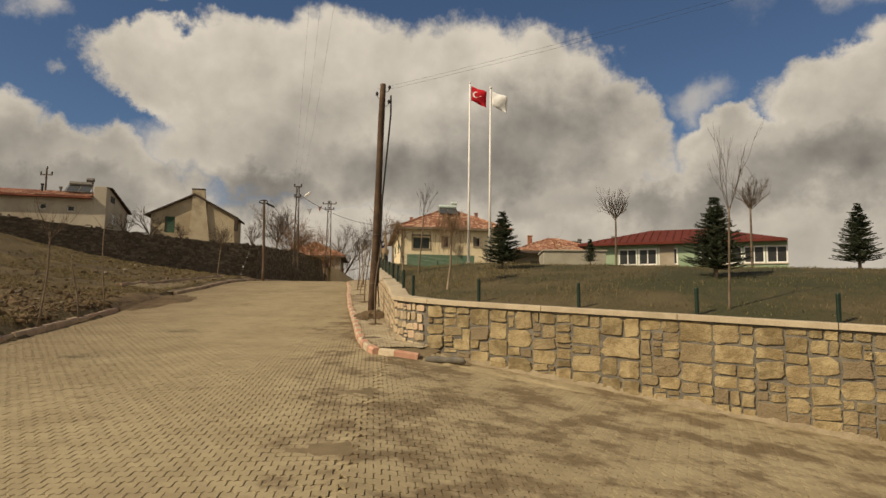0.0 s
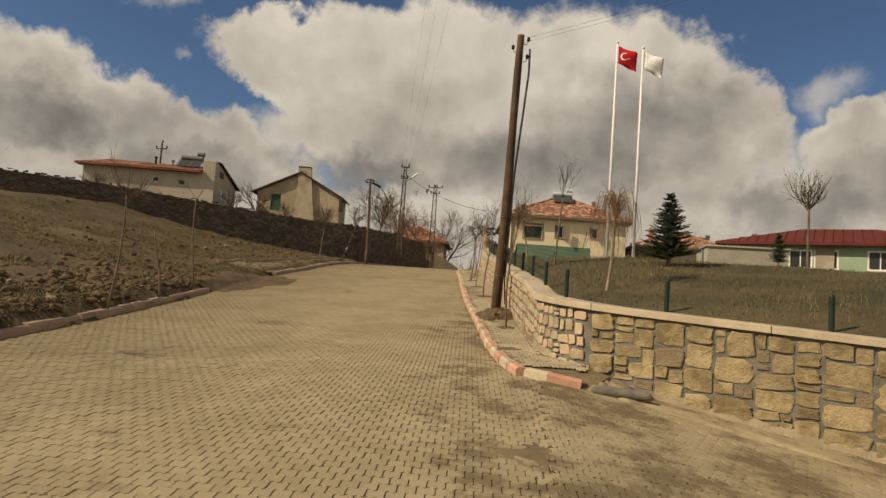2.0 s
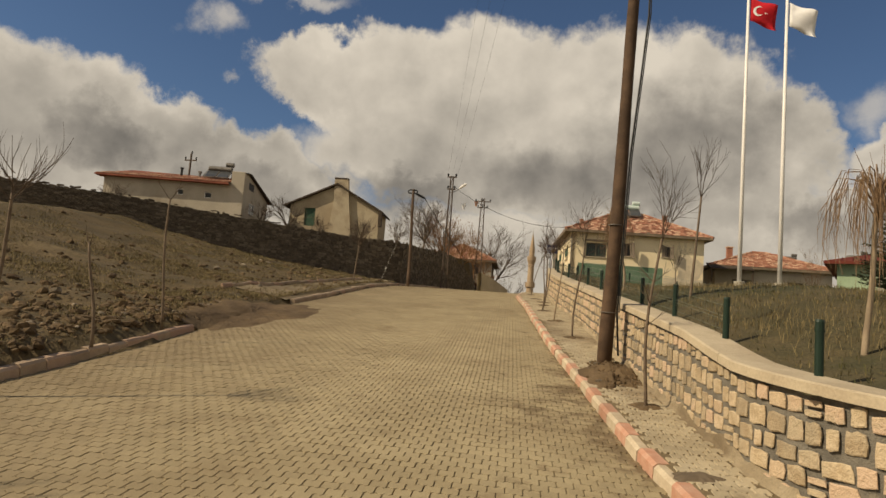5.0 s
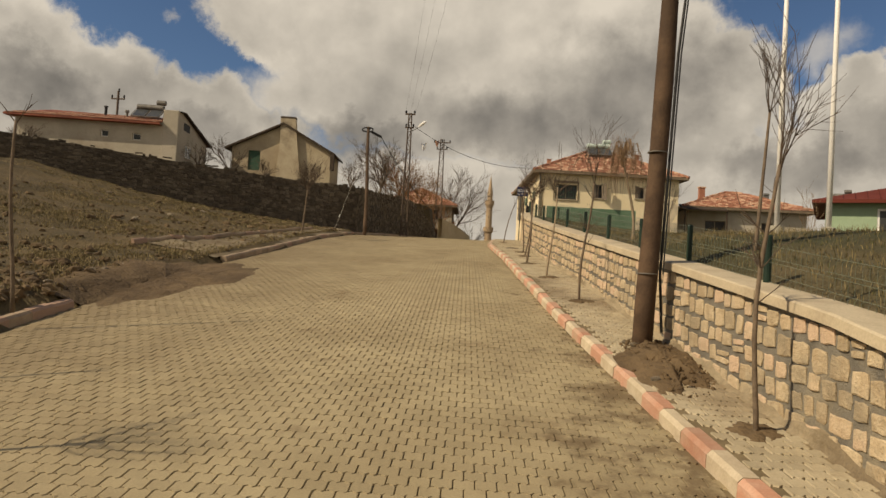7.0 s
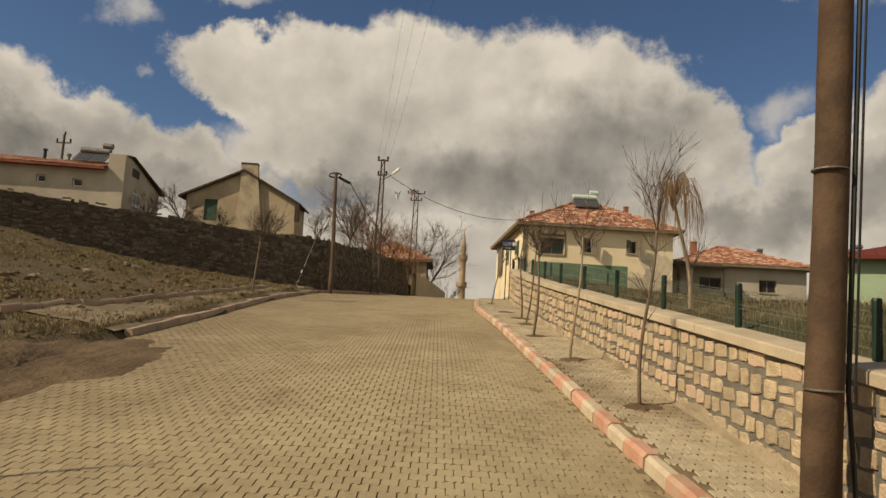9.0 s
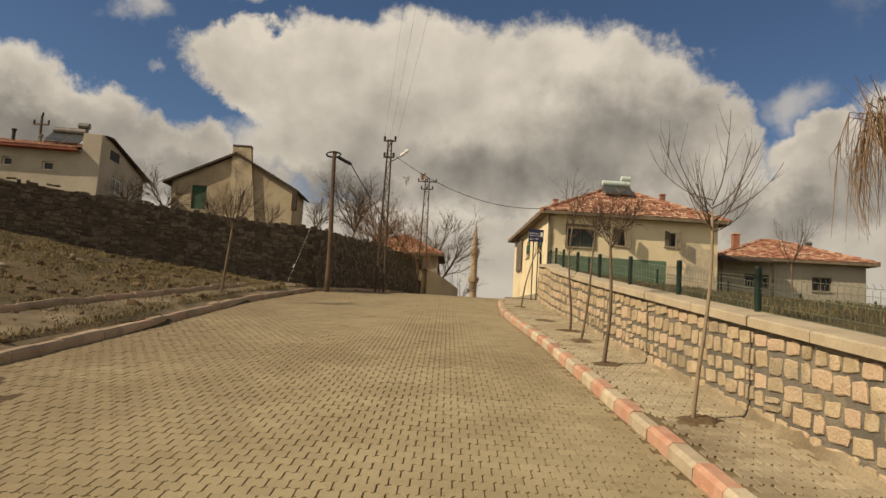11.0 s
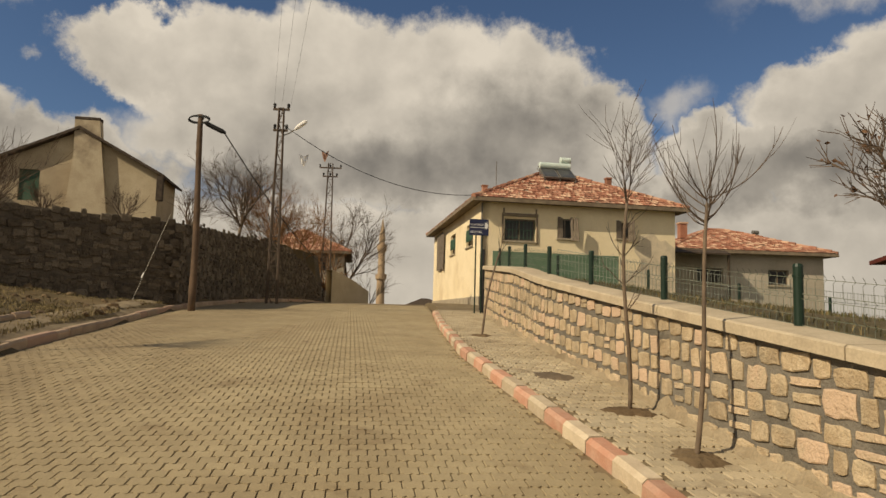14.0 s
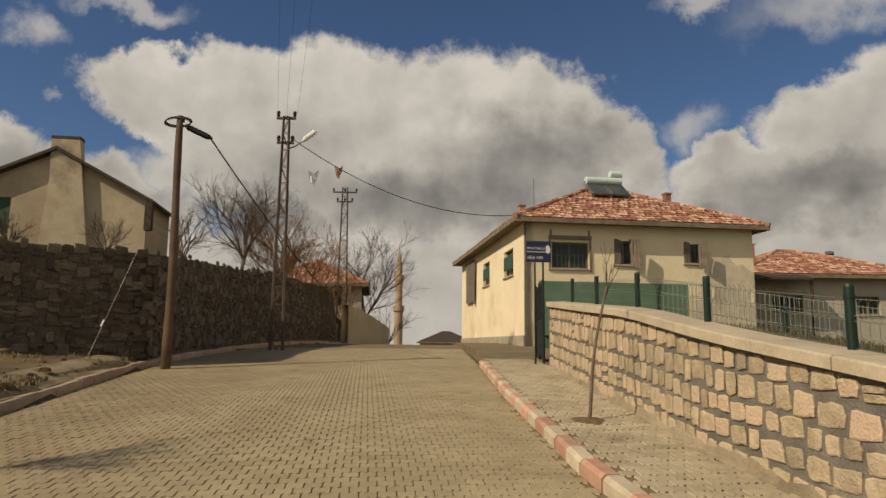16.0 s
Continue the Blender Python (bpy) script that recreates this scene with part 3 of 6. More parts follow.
def lay_stones(run, lens, s0, s1, wr, hr, gap, mat, parent, lo_off, hi_off, singles, proud, rows_wave=0.03, name="stone", split=0.10, tilt=0.07):
    """Courses of stones on a wall's outer face. singles(x, y): which of them are objects of their own."""
    meshes = []
    for c in CUSH:
        me = c.mesh(name)
        me.materials.append(M[mat])
        meshes.append(me)
    rest = B()
    z_frac, course = 0.0, 0
    heights = []
    while z_frac < 1.0:
        h = random.uniform(*hr)
        heights.append((z_frac, h))
        z_frac += h
    scale = 1.0 / z_frac
    count = 0
    for f0, fh in heights:
        s = s0 + random.uniform(0, wr[0])
        while s < s1:
            w = random.uniform(*wr)
            mid = s + w / 2
            if mid > s1:
                break
            x, y, lo, hi, d = run_at(mid, run, lens)
            lo, hi = lo + lo_off, hi + hi_off
            z0 = lo + (hi - lo) * (f0 * scale)
            hh = (hi - lo) * fh * scale
            if random.random() < split:             # two small ones over each other
                layers = ((0.0, 0.52), (0.52, 0.48))
            else:
                layers = ((0.0, 1.0),)
            for a, k in layers:
                h = hh * k - gap
                zc = z0 + hh * (a + k / 2) + random.uniform(-rows_wave, rows_wave) * 0.5
                ang = math.atan2(d.y, d.x)
                # outside is to the right of the run
                m = Matrix.LocRotScale((x, y, zc), Euler((random.uniform(-.06, .06), random.uniform(-tilt, tilt), ang + random.uniform(-.03, .03))), (w - gap * random.uniform(0.7, 1.3), proud * random.uniform(0.7, 1.3), max(0.05, h * random.uniform(0.88, 1.03))))
                i = random.randrange(len(CUSH))
                if singles(x, y) and count < 300:
                    ob = new(name, meshes[i])
                    ob.matrix_basis = m
                    ob.parent = parent
                    count += 1
                else:
                    rest.add(CUSH[i].v, CUSH[i].f, m)
            s += w
    if rest.v:
        ob = part("joined_stones", rest, mat, parent)
        ob["kind"] = "stuff"


def slab_stone(seed):
    """A flat-faced, roughly squared rubble stone, one unit wide and high, its face near y = -1."""
    r = random.Random(seed)
    # a square with knocked corners, each side broken once or twice
    cut = [r.uniform(0.02, 0.16) if r.random() < 0.75 else r.uniform(0.16, 0.34) for _ in range(8)]
    d = [(-.5 + cut[0], -.5), (r.uniform(-.15, .15), -.5 + r.uniform(-.04, .05)), (.5 - cut[1], -.5), (.5, -.5 + cut[2]), (.5 + r.uniform(-.05, .03), r.uniform(-.15, .15)), (.5, .5 - cut[3]), (.5 - cut[4], .5), (r.uniform(-.15, .15), .5 + r.uniform(-.05, .04)), (-.5 + cut[5], .5), (-.5, .5 - cut[6]), (-.5 + r.uniform(-.03, .05), r.uniform(-.15, .15)), (-.5, -.5 + cut[7])]
    d = [(x + r.uniform(-.035, .035), z + r.uniform(-.035, .035)) for x, z in d]
    n, b = len(d), B()
    b.v += [(x, 0.0, z) for x, z in d]
    b.v += [(x, -0.7 + r.uniform(-.2, .2), z) for x, z in d]
    b.v += [(x * 0.93, -1.0 + r.uniform(-.3, .25), z * 0.92) for x, z in d]
    b.v.append((r.uniform(-.15, .15), -1.0 + r.uniform(-.35, .35), r.uniform(-.15, .15)))
    for i in range(n):
        j = (i + 1) % n
        b.f += [(i, j, n + j, n + i), (n + i, n + j, 2 * n + j, 2 * n + i), (2 * n + i, 2 * n + j, 3 * n)]
    return b


SLAB = [slab_stone(300 + i) for i in range(24)]


def lay_rubble(s0, s1):
    """Irregular rubble on the side-street face: cells split again and again, small chips left between large blocks."""
    rng = random.Random(77)
    meshes = []
    for c in SLAB:
        me = c.mesh("rubble_block")
        me.materials.append(M["stone_big"])
        meshes.append(me)
    cells = []

    def split(a, c, lo, hi, high):
        w, h = c - a, (hi - lo) * high
        if w > 0.72 or (w > 0.34 and w > h * rng.uniform(1.2, 2.6)):
            m = a + w * rng.uniform(0.30, 0.70)
            split(a, m, lo, hi, high)
            split(m, c, lo, hi, high)
        elif h > 0.40 or (h > 0.26 and h > w * rng.uniform(0.7, 1.5)):
            m = lo + (hi - lo) * rng.uniform(0.30, 0.70)
            split(a, c, lo, m, high)
            split(a, c, m, hi, high)
        else:
            cells.append((a, c, lo, hi))
    s = s0
    while s < s1:
        w = rng.uniform(1.6, 2.6)
        x, y, lo, hi, d = run_at(s + w / 2, RUN, LEN)
        split(s, s + w, 0.0, 1.0, hi - 0.12 - lo - 0.27)
        s += w
    rest, count = B(), 0
    for a, c, f0, f1 in cells:
        x, y, lo, hi, d = run_at((a + c) / 2, RUN, LEN)
        lo, hi = lo + 0.27, hi - 0.12
        w, h = c - a, (hi - lo) * (f1 - f0)
        gap = rng.uniform(0.018, 0.05)
        m = Matrix.LocRotScale((x, y, lo + (hi - lo) * (f0 + f1) / 2), Euler((rng.uniform(-.04, .04), rng.uniform(-.09, .09), math.atan2(d.y, d.x) + rng.uniform(-.03, .03))), (max(0.07, w - gap), rng.uniform(0.010, 0.034), max(0.06, h - gap)))
        k = rng.randrange(len(SLAB))
        if x < 14 and count < 300:
            ob = new("rubble_block", meshes[k])
            ob.matrix_basis = m
            ob.parent = garden_wall
            count += 1
        else:
            rest.add(SLAB[k].v, SLAB[k].f, m)
    if rest.v:
        part("joined_stones", rest, "stone_big", garden_wall)["kind"] = "stuff"


def wall_skirt(s0, s1, name="mortar_skirt"):
    """Uneven mortar and soil smeared along the foot of the garden wall."""
    rows = []
    for s in np.arange(s0, s1, 0.09):
        x, y, lo, hi, d = run_at(s, RUN, LEN)
        base = zr(y) + 0.12 if y > 15.4 and x < 0 else road_z(x, y)
        h = 0.07 + 0.11 * noise.noise((s * 1.3, 0, 1)) + 0.08 * noise.noise((s * 5, 0, 4))
        h = max(0.03, h)
        o = 0.045 + 0.04 * noise.noise((s * 2.1, 3, 0)) + 0.02 * noise.noise((s * 9, 3, 0))
        at = lambda k, z: (x + d.y * k, y - d.x * k, base + z)
        rows.append([at(o + 0.06, -0.03), at(o, 0.012), at(o * 0.75, h * 0.45), at(0.022, h), at(-0.02, h + 0.03)])
    part(name, B().strip(rows), "skirt", garden_wall, "tan mortar and soil along the wall's foot", smooth=True)


# ---------- kerbs ----------
def kerb_line(pts, parent, mats, length=0.5, width=0.15, rise=0.13, zf=None, jitter=0.008):
    """Kerb stones end to end along a line of points; the road lies on the left of the line."""
    pts = [Vector(p) for p in pts]
    lens = [0.0]
    for p, q in zip(pts, pts[1:]):
        lens.append(lens[-1] + (q - p).length)
    shapes = {}
    for mname in set(mats):
        b = B()
        prof = [(0, -0.18), (0, rise - 0.035), (0.035, rise), (width, rise), (width, -0.18)]
        for x in (-0.5 + 0.006, 0.5 - 0.006):
            b.v += [(x * length, -y, z) for y, z in prof]
        n = len(prof)
        for i in range(n):
            j = (i + 1) % n
            b.f.append((i, j, n + j, n + i))
        b.f += [tuple(reversed(range(n))), tuple(range(n, 2 * n))]
        me = b.mesh("kerb_stone")
        me.materials.append(M[mname])
        shapes[mname] = me
    k, s = 0, 0.0
    while s + length * 0.6 < lens[-1]:
        mid = s + length / 2
        i = min(max(int(np.searchsorted(lens, mid)) - 1, 0), len(pts) - 2)
        t = (mid - lens[i]) / (lens[i + 1] - lens[i])
        p = pts[i].lerp(pts[i + 1], t)
        d = pts[i + 1] - pts[i]
        ang = math.atan2(d.y, d.x)
        u = d.normalized()
        za, zb = zf(p.x - u.x * 0.25, p.y - u.y * 0.25), zf(p.x + u.x * 0.25, p.y + u.y * 0.25)
        ob = new("kerb_stone", shapes[mats[k % len(mats)]])
        ob.matrix_basis = Matrix.Translation((p.x + random.uniform(-jitter, jitter), p.y, (za + zb) / 2 + random.uniform(-jitter, jitter))) @ Euler((random.uniform(-.03, .03), -math.atan2(zb - za, 0.5), ang + random.uniform(-.015, .015))).to_matrix().to_4x4()
        ob.parent = parent
        k += 1
        s += length


kerb_r = thing("kerb_painted", "kerb of alternating faded red and cream painted stones", "kerb", kind="structure")
line = [(0.05, 13.72), (-0.45, 13.85)] + [(x, y) for y, x in KERB_R if y < 51]
fine = []
for p, q in zip(line, line[1:]):
    for i in range(6):
        fine.append((p[0] + (q[0] - p[0]) * i / 6, p[1] + (q[1] - p[1]) * i / 6))
kerb_line(fine, kerb_r, ["kerb_red", "kerb_white"], zf=lambda x, y: road_z(x, y))

kerb_l = thing("kerb_weathered", "weathered brown kerb stones with traces of red paint", "kerb", kind="structure")
line = [(lerp(y, KERB_L), y) for y in np.arange(22.2, 1.0, -0.6)]
kerb_line(line, kerb_l, ["kerb_old"], rise=0.14, zf=road_z, jitter=0.02)
line = [(lerp(y, KERB_L), y) for y in np.arange(70, 27.6, -0.6)]
kerb_line(line, kerb_l, ["kerb_old"], rise=0.13, zf=road_z, jitter=0.012)
# the thin garden edging behind the second stretch
line = [(lerp(y, KERB_L) - 0.95 - 0.12 * (36 - y) * (1 if y < 36 else 0.3), y) for y in np.arange(40, 27.0, -0.6)]
kerb_line(line, kerb_l, ["kerb_old"], rise=0.10, width=0.08, zf=lambda x, y: bank_z(x, y) + 0.03, jitter=0.02)

# ---------- retaining wall on the left ----------
LRUN = [(p[0], p[1], lo - 0.5, hi) for p, hi, lo in LW]
LRUN = [LRUN[0]] + [tuple(LRUN[i][k] + (LRUN[i + 1][k] - LRUN[i][k]) * j / 4 for k in range(4)) for i in range(1, len(LRUN) - 1) for j in range(4)] + [LRUN[-1]]
LLEN = [0.0]
for p, q in zip(LRUN, LRUN[1:]):
    LLEN.append(LLEN[-1] + math.hypot(q[0] - p[0], q[1] - p[1]))
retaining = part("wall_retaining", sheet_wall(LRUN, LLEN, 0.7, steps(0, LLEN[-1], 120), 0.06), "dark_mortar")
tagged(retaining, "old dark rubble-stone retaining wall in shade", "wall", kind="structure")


# ---------- houses ----------
def wall_panel(length, z0, z1, holes, thick):
    """A wall from x = 0 to length with its outer face at y = 0; holes: (x0, x1, z0, z1) go right through."""
    xs = sorted({0.0, length, *[h[0] for h in holes], *[h[1] for h in holes]})
    zs = sorted({z0, z1, *[h[2] for h in holes], *[h[3] for h in holes]})
    solid = lambda i, j: 0 <= i < len(xs) - 1 and 0 <= j < len(zs) - 1 and not any(h[0] <= xs[i] and xs[i + 1] <= h[1] and h[2] <= zs[j] and zs[j + 1] <= h[3] for h in holes)
    b, idx = B(), {}

    def at(i, j, k):
        if (i, j, k) not in idx:
            idx[i, j, k] = len(b.v)
            b.v.append((xs[i], thick * k, zs[j]))
        return idx[i, j, k]
    for i in range(len(xs) - 1):
        for j in range(len(zs) - 1):
            if not solid(i, j):
                continue
            b.f.append((at(i, j, 0), at(i + 1, j, 0), at(i + 1, j + 1, 0), at(i, j + 1, 0)))
            b.f.append((at(i, j + 1, 1), at(i + 1, j + 1, 1), at(i + 1, j, 1), at(i, j, 1)))
            for (di, dj), (p, q) in (((-1, 0), ((0, 0), (0, 1))), ((1, 0), ((1, 1), (1, 0))), ((0, -1), ((1, 0), (0, 0))), ((0, 1), ((0, 1), (1, 1)))):
                if not solid(i + di, j + dj):
                    b.f.append((at(i + p[0], j + p[1], 0), at(i + q[0], j + q[1], 0), at(i + q[0], j + q[1], 1), at(i + p[0], j + p[1], 1)))
    return b


def window(parent, m, w, h, frame_mat, panes=2, bars=False, sill=True, depth=0.12, name="window", t=0.06):
    """A window set back into its opening: frame, panes, sill, and a grille where there is one. m: its lower left corner on the face."""
    fr = B()
    fr.box(0, depth, 0, t, depth + 0.06, h).box(w - t, depth, 0, w, depth + 0.06, h).box(t, depth, 0, w - t, depth + 0.06, t).box(t, depth, h - t, w - t, depth + 0.06, h)
    for i in range(1, panes):
        x = w * i / panes
        fr.box(x - 0.03, depth, t, x + 0.03, depth + 0.06, h - t)
    win = part(name, fr, frame_mat, parent, bevel=0.006, m=m)
    for i in range(panes):
        x0, x1 = w * i / panes + 0.03, w * (i + 1) / panes - 0.03
        part("pane", B().box(x0, depth + 0.025, t, x1, depth + 0.035, h - t), "glass", win)
    if sill:
        part("sill", B().box(-0.06, -0.07, -0.07, w + 0.06, depth, 0.0), "grey_plaster", win, bevel=0.01)
    if bars:
        g = B()
        for i in range(9):
            x = 0.05 + (w - 0.1) * i / 8
            g.tube([(x, 0.03, 0.02), (x, 0.03, h - 0.02)], 0.009, 5)
        for z in (0.15, h * 0.5, h - 0.15):
            g.tube([(0.02, 0.03, z), (w - 0.02, 0.03, z)], 0.009, 5)
        part("grille", g, "shutter_green", win)
    return win


def tiles_on(poly, origin, u, v, parent, singles=0, size=(0.22, 0.36), missing=0.015):
    """Clay tiles in courses on a flat roof face. poly: its outline in (across, up the slope); u, v: unit vectors of the two; singles: how many become objects."""
    n = u.cross(v).normalized()
    shapes = []
    for k in range(4):
        r = random.Random(k)
        w, l = size
        b = B()
        rows = []
        for yy, z in ((0.0, 0.035), (l * 1.12, 0.004)):
            rows.append([(-w / 2, yy, z - 0.02), (-w * 0.42, yy, z + 0.012), (-w * 0.2, yy, z), (w * 0.1, yy, z - 0.004), (w * 0.32, yy, z + 0.02), (w / 2, yy, z)])
        b.strip(rows)
        b.strip([[(p[0], p[1], p[2] - 0.03) for p in rows[0]], rows[0]])
        shapes.append(b)
    meshes = []
    for b in shapes:
        me = b.mesh("roof_tile")
        me.materials.append(M["tile"])
        meshes.append(me)

    def inside(x, y):
        c = False
        for (x0, y0), (x1, y1) in zip(poly, poly[1:] + poly[:1]):
            if (y0 > y) != (y1 > y) and x < (x1 - x0) * (y - y0) / (y1 - y0) + x0:
                c = not c
        return c
    top = max(p[1] for p in poly)
    lo, hi = min(p[0] for p in poly), max(p[0] for p in poly)
    rest, done, y = B(), 0, 0.0
    rot = Matrix((u, v, n)).transposed().to_4x4()
    while y < top:
        x = lo + random.uniform(0, size[0])
        while x < hi:
            if inside(x, y + size[1] * 0.5) and random.random() > missing:
                p = origin + u * x + v * (y + random.uniform(-0.02, 0.02)) + n * random.uniform(0.0, 0.018)
                m = Matrix.Translation(p) @ rot @ Euler((random.uniform(-.03, .03), 0, random.uniform(-.05, .05))).to_matrix().to_4x4()
                k = random.randrange(4)
                if done < singles:
                    ob = new("roof_tile", meshes[k])
                    ob.matrix_basis = m
                    ob.parent = parent
                    done += 1
                else:
                    rest.add(shapes[k].v, shapes[k].f, m)
            x += size[0]
        y += size[1] * 0.86
    if rest.v:
        ob = part("joined_tiles", rest, "tile", parent)
        ob["kind"] = "stuff"


def ridge_tiles(parent, p, q):
    p, q = Vector(p), Vector(q)
    d = q - p
    k = max(2, int(d.length / 0.34))
    b = B()
    for i in range(k):
        a, c = p + d * (i / k), p + d * ((i + 1.08) / k)
        j = Vector((random.uniform(-.02, .02), random.uniform(-.02, .02), random.uniform(0, .03)))
        b.tube([a + j, c + j], [0.115, 0.095], 8)
    ob = part("joined_ridge_tiles", b, "tile", parent)
    ob["kind"] = "stuff"


def hip_roof(parent, x0, y0, x1, y1, z, rise, mat="fascia", tiled=(), singles=0, over=0.55, ridge_along="y", board="fascia", tile_missing=0.015):
    """A hipped roof over a rectangle; tiled: which of its faces S, W, E, N carry tiles."""
    x0, y0, x1, y1 = x0 - over, y0 - over, x1 + over, y1 + over
    if ridge_along == "y":
        r = (x1 - x0) / 2
        a, c = Vector((x0 + r, y0 + r, z + rise)), Vector((x0 + r, y1 - r, z + rise))
    else:
        r = (y1 - y0) / 2
        a, c = Vector((x0 + r, y0 + r, z + rise)), Vector((x1 - r, y0 + r, z + rise))
    k = [Vector((x0, y0, z)), Vector((x1, y0, z)), Vector((x1, y1, z)), Vector((x0, y1, z))]
    b = B()
    b.v = [tuple(p) for p in k + [a, c]] + [(p.x, p.y, z - 0.12) for p in k]
    if ridge_along == "y":
        b.f = [(0, 1, 4), (1, 2, 5, 4), (2, 3, 5), (3, 0, 4, 5)]
        faces = {"S": (0, 1, [a]), "E": (1, 2, [c, a]), "N": (2, 3, [c]), "W": (3, 0, [a, c])}
    else:
        b.f = [(0, 1, 5, 4), (1, 2, 5), (2, 3, 4, 5), (3, 0, 4)]
        faces = {"S": (0, 1, [c, a]), "E": (1, 2, [c]), "N": (2, 3, [a, c]), "W": (3, 0, [a])}
    b.f += [(9, 8, 7, 6)] + [(6 + i, 6 + (i + 1) % 4, (i + 1) % 4, i) for i in range(4)]
    roof = part("roof", b, mat, parent)
    e = B()
    for i in range(4):
        p, q = k[i], k[(i + 1) % 4]
        d = (q - p).normalized()
        o = Vector((d.y, -d.x, 0)) * 0.03
        e.add([p + o, q + o, q, p] + [Vector((w.x, w.y, z - 0.16)) for w in (p + o, q + o, q, p)], [(0, 1, 2, 3), (7, 6, 5, 4), (0, 4, 5, 1), (1, 5, 6, 2), (2, 6, 7, 3), (3, 7, 4, 0)])
    part("eaves_board", e, board, roof, "weathered board along the eaves")
    for f in tiled:
        i, j, tops = faces[f]
        p, q = k[i], k[j]
        u = (q - p).normalized()
        t0 = tops[0] - p
        v = (t0 - u * t0.dot(u)).normalized()
        poly = [(0, 0), ((q - p).length, 0)] + [((t - p).dot(u), (t - p).dot(v)) for t in tops]
        tiles_on(poly, p, u, v, roof, singles if f == "S" else 0, missing=tile_missing)
    if tiled:
        for p, q in ((k[0], a), (k[1], a if ridge_along == "y" else c), (a, c), (k[3], c if ridge_along == "y" else a), (k[2], c)):
            ridge_tiles(roof, p, q)
    return roof


def solar_heater(at, label, tank="tank", big=1.0):
    """A rooftop solar water heater: tilted collector panels, lying tanks, frame and pipes."""
    t = thing("solar_heater", label, "solar heater", at)
    for i in (0, 1):
        x = -0.95 + i * 1.0
        p = part("collector", B().add([(x, -0.55, 0.25), (x + 0.92, -0.55, 0.25), (x + 0.92, 0.42, 0.95), (x, 0.42, 0.95), (x, -0.50, 0.17), (x + 0.92, -0.50, 0.17), (x + 0.92, 0.47, 0.87), (x, 0.47, 0.87)], [(0, 1, 2, 3), (7, 6, 5, 4), (0, 4, 5, 1), (1, 5, 6, 2), (2, 6, 7, 3), (3, 7, 4, 0)]), "steel", t)
        part("cover_glass", B().add([(x + 0.05, -0.50, 0.30), (x + 0.87, -0.50, 0.30), (x + 0.87, 0.38, 0.935), (x + 0.05, 0.38, 0.935)], [(0, 1, 2, 3)]), "collector", p)
    part("tank", B().tube([(-0.95, 0.5, 1.12), (-0.92, 0.5, 1.12), (0.92, 0.5, 1.12), (0.95, 0.5, 1.12)], [0.17, 0.21, 0.21, 0.17], 18), tank, t, smooth=False)
    part("cold_tank", B().tube([(0.38, 0.62, 1.53), (0.41, 0.62, 1.53), (1.0, 0.62, 1.53), (1.03, 0.62, 1.53)], [0.15, 0.19, 0.19, 0.15], 18), tank, t)
    f = B()
    for x in (-0.9, 0.0, 0.95):
        f.tube([(x, 0.5, -0.2), (x, 0.5, 1.0)], 0.022, 6)
        f.tube([(x, -0.5, -0.2), (x, -0.5, 0.22)], 0.022, 6)
    for x in (0.45, 0.95):
        f.tube([(x, 0.62, 0.9), (x, 0.62, 1.36)], 0.022, 6)
    part("frame", f, "steel", t)
    part("pipe", B().tube([(-0.97, 0.5, 1.1), (-1.05, 0.45, 0.9), (-1.05, -0.4, 0.3), (-0.95, -0.5, 0.25)], 0.025, 6), "steel", t)
    t.scale = (big, big, big)
    return t


# the cream house at the top of the road
TH = math.atan2(0.93, 8.88)
HM = Matrix.Translation((-1.93, 56.33, 0)) @ Euler((0, 0, TH)).to_matrix().to_4x4()
house = thing("village_house", "cream-plastered single-storey house with a hipped clay-tile roof", "house", HM)
Z0, Z1 = 4.0, 8.95
s_holes = [(1.05, 2.45, 7.2, 8.17), (3.45, 4.2, 7.4, 8.28), (6.2, 6.85, 7.52, 8.25)]
w_holes = [(13.4 - 3.1, 13.4 - 1.6, 7.1, 8.14), (13.4 - 7.4, 13.4 - 6.0, 7.1, 8.16), (13.4 - 11.2, 13.4 - 9.4, 6.9, 8.5)]
WM = Matrix.Translation((0, 13.4, 0)) @ Euler((0, 0, radians(-90))).to_matrix().to_4x4()
part("wall_front", wall_panel(9.0, Z0, Z1, s_holes, 0.35), "cream", house)
part("wall_street", wall_panel(13.4, Z0, Z1, w_holes, 0.35), "cream", house, m=WM @ Matrix.Translation((0, 0.0, 0)))
part("wall_back", B().box(0.35, 13.05, Z0, 9.0, 13.4, Z1), "cream", house)
part("wall_side", B().box(8.65, 0.35, Z0, 9.0, 13.05, Z1), "cream", house)
part("floor_slab", B().box(0.36, 0.36, 6.3, 8.64, 13.04, 6.4), "dark_wood", house)
part("plinth_paint", B().box(0.55, -0.004, Z0, 6.3, 0.001, 6.72), "green_paint", house, "green painted band, flaking")
for x0, x1, z0, z1 in s_holes:
    window(house, Matrix.Translation((x0, 0, z0)), x1 - x0, z1 - z0, "grey_wood" if x0 > 3 else "fascia", 2, bars=x0 < 3)
for x0, x1, z0, z1 in w_holes:
    window(house, WM @ Matrix.Translation((x0, 0, z0)), x1 - x0, z1 - z0, "fascia", 2)
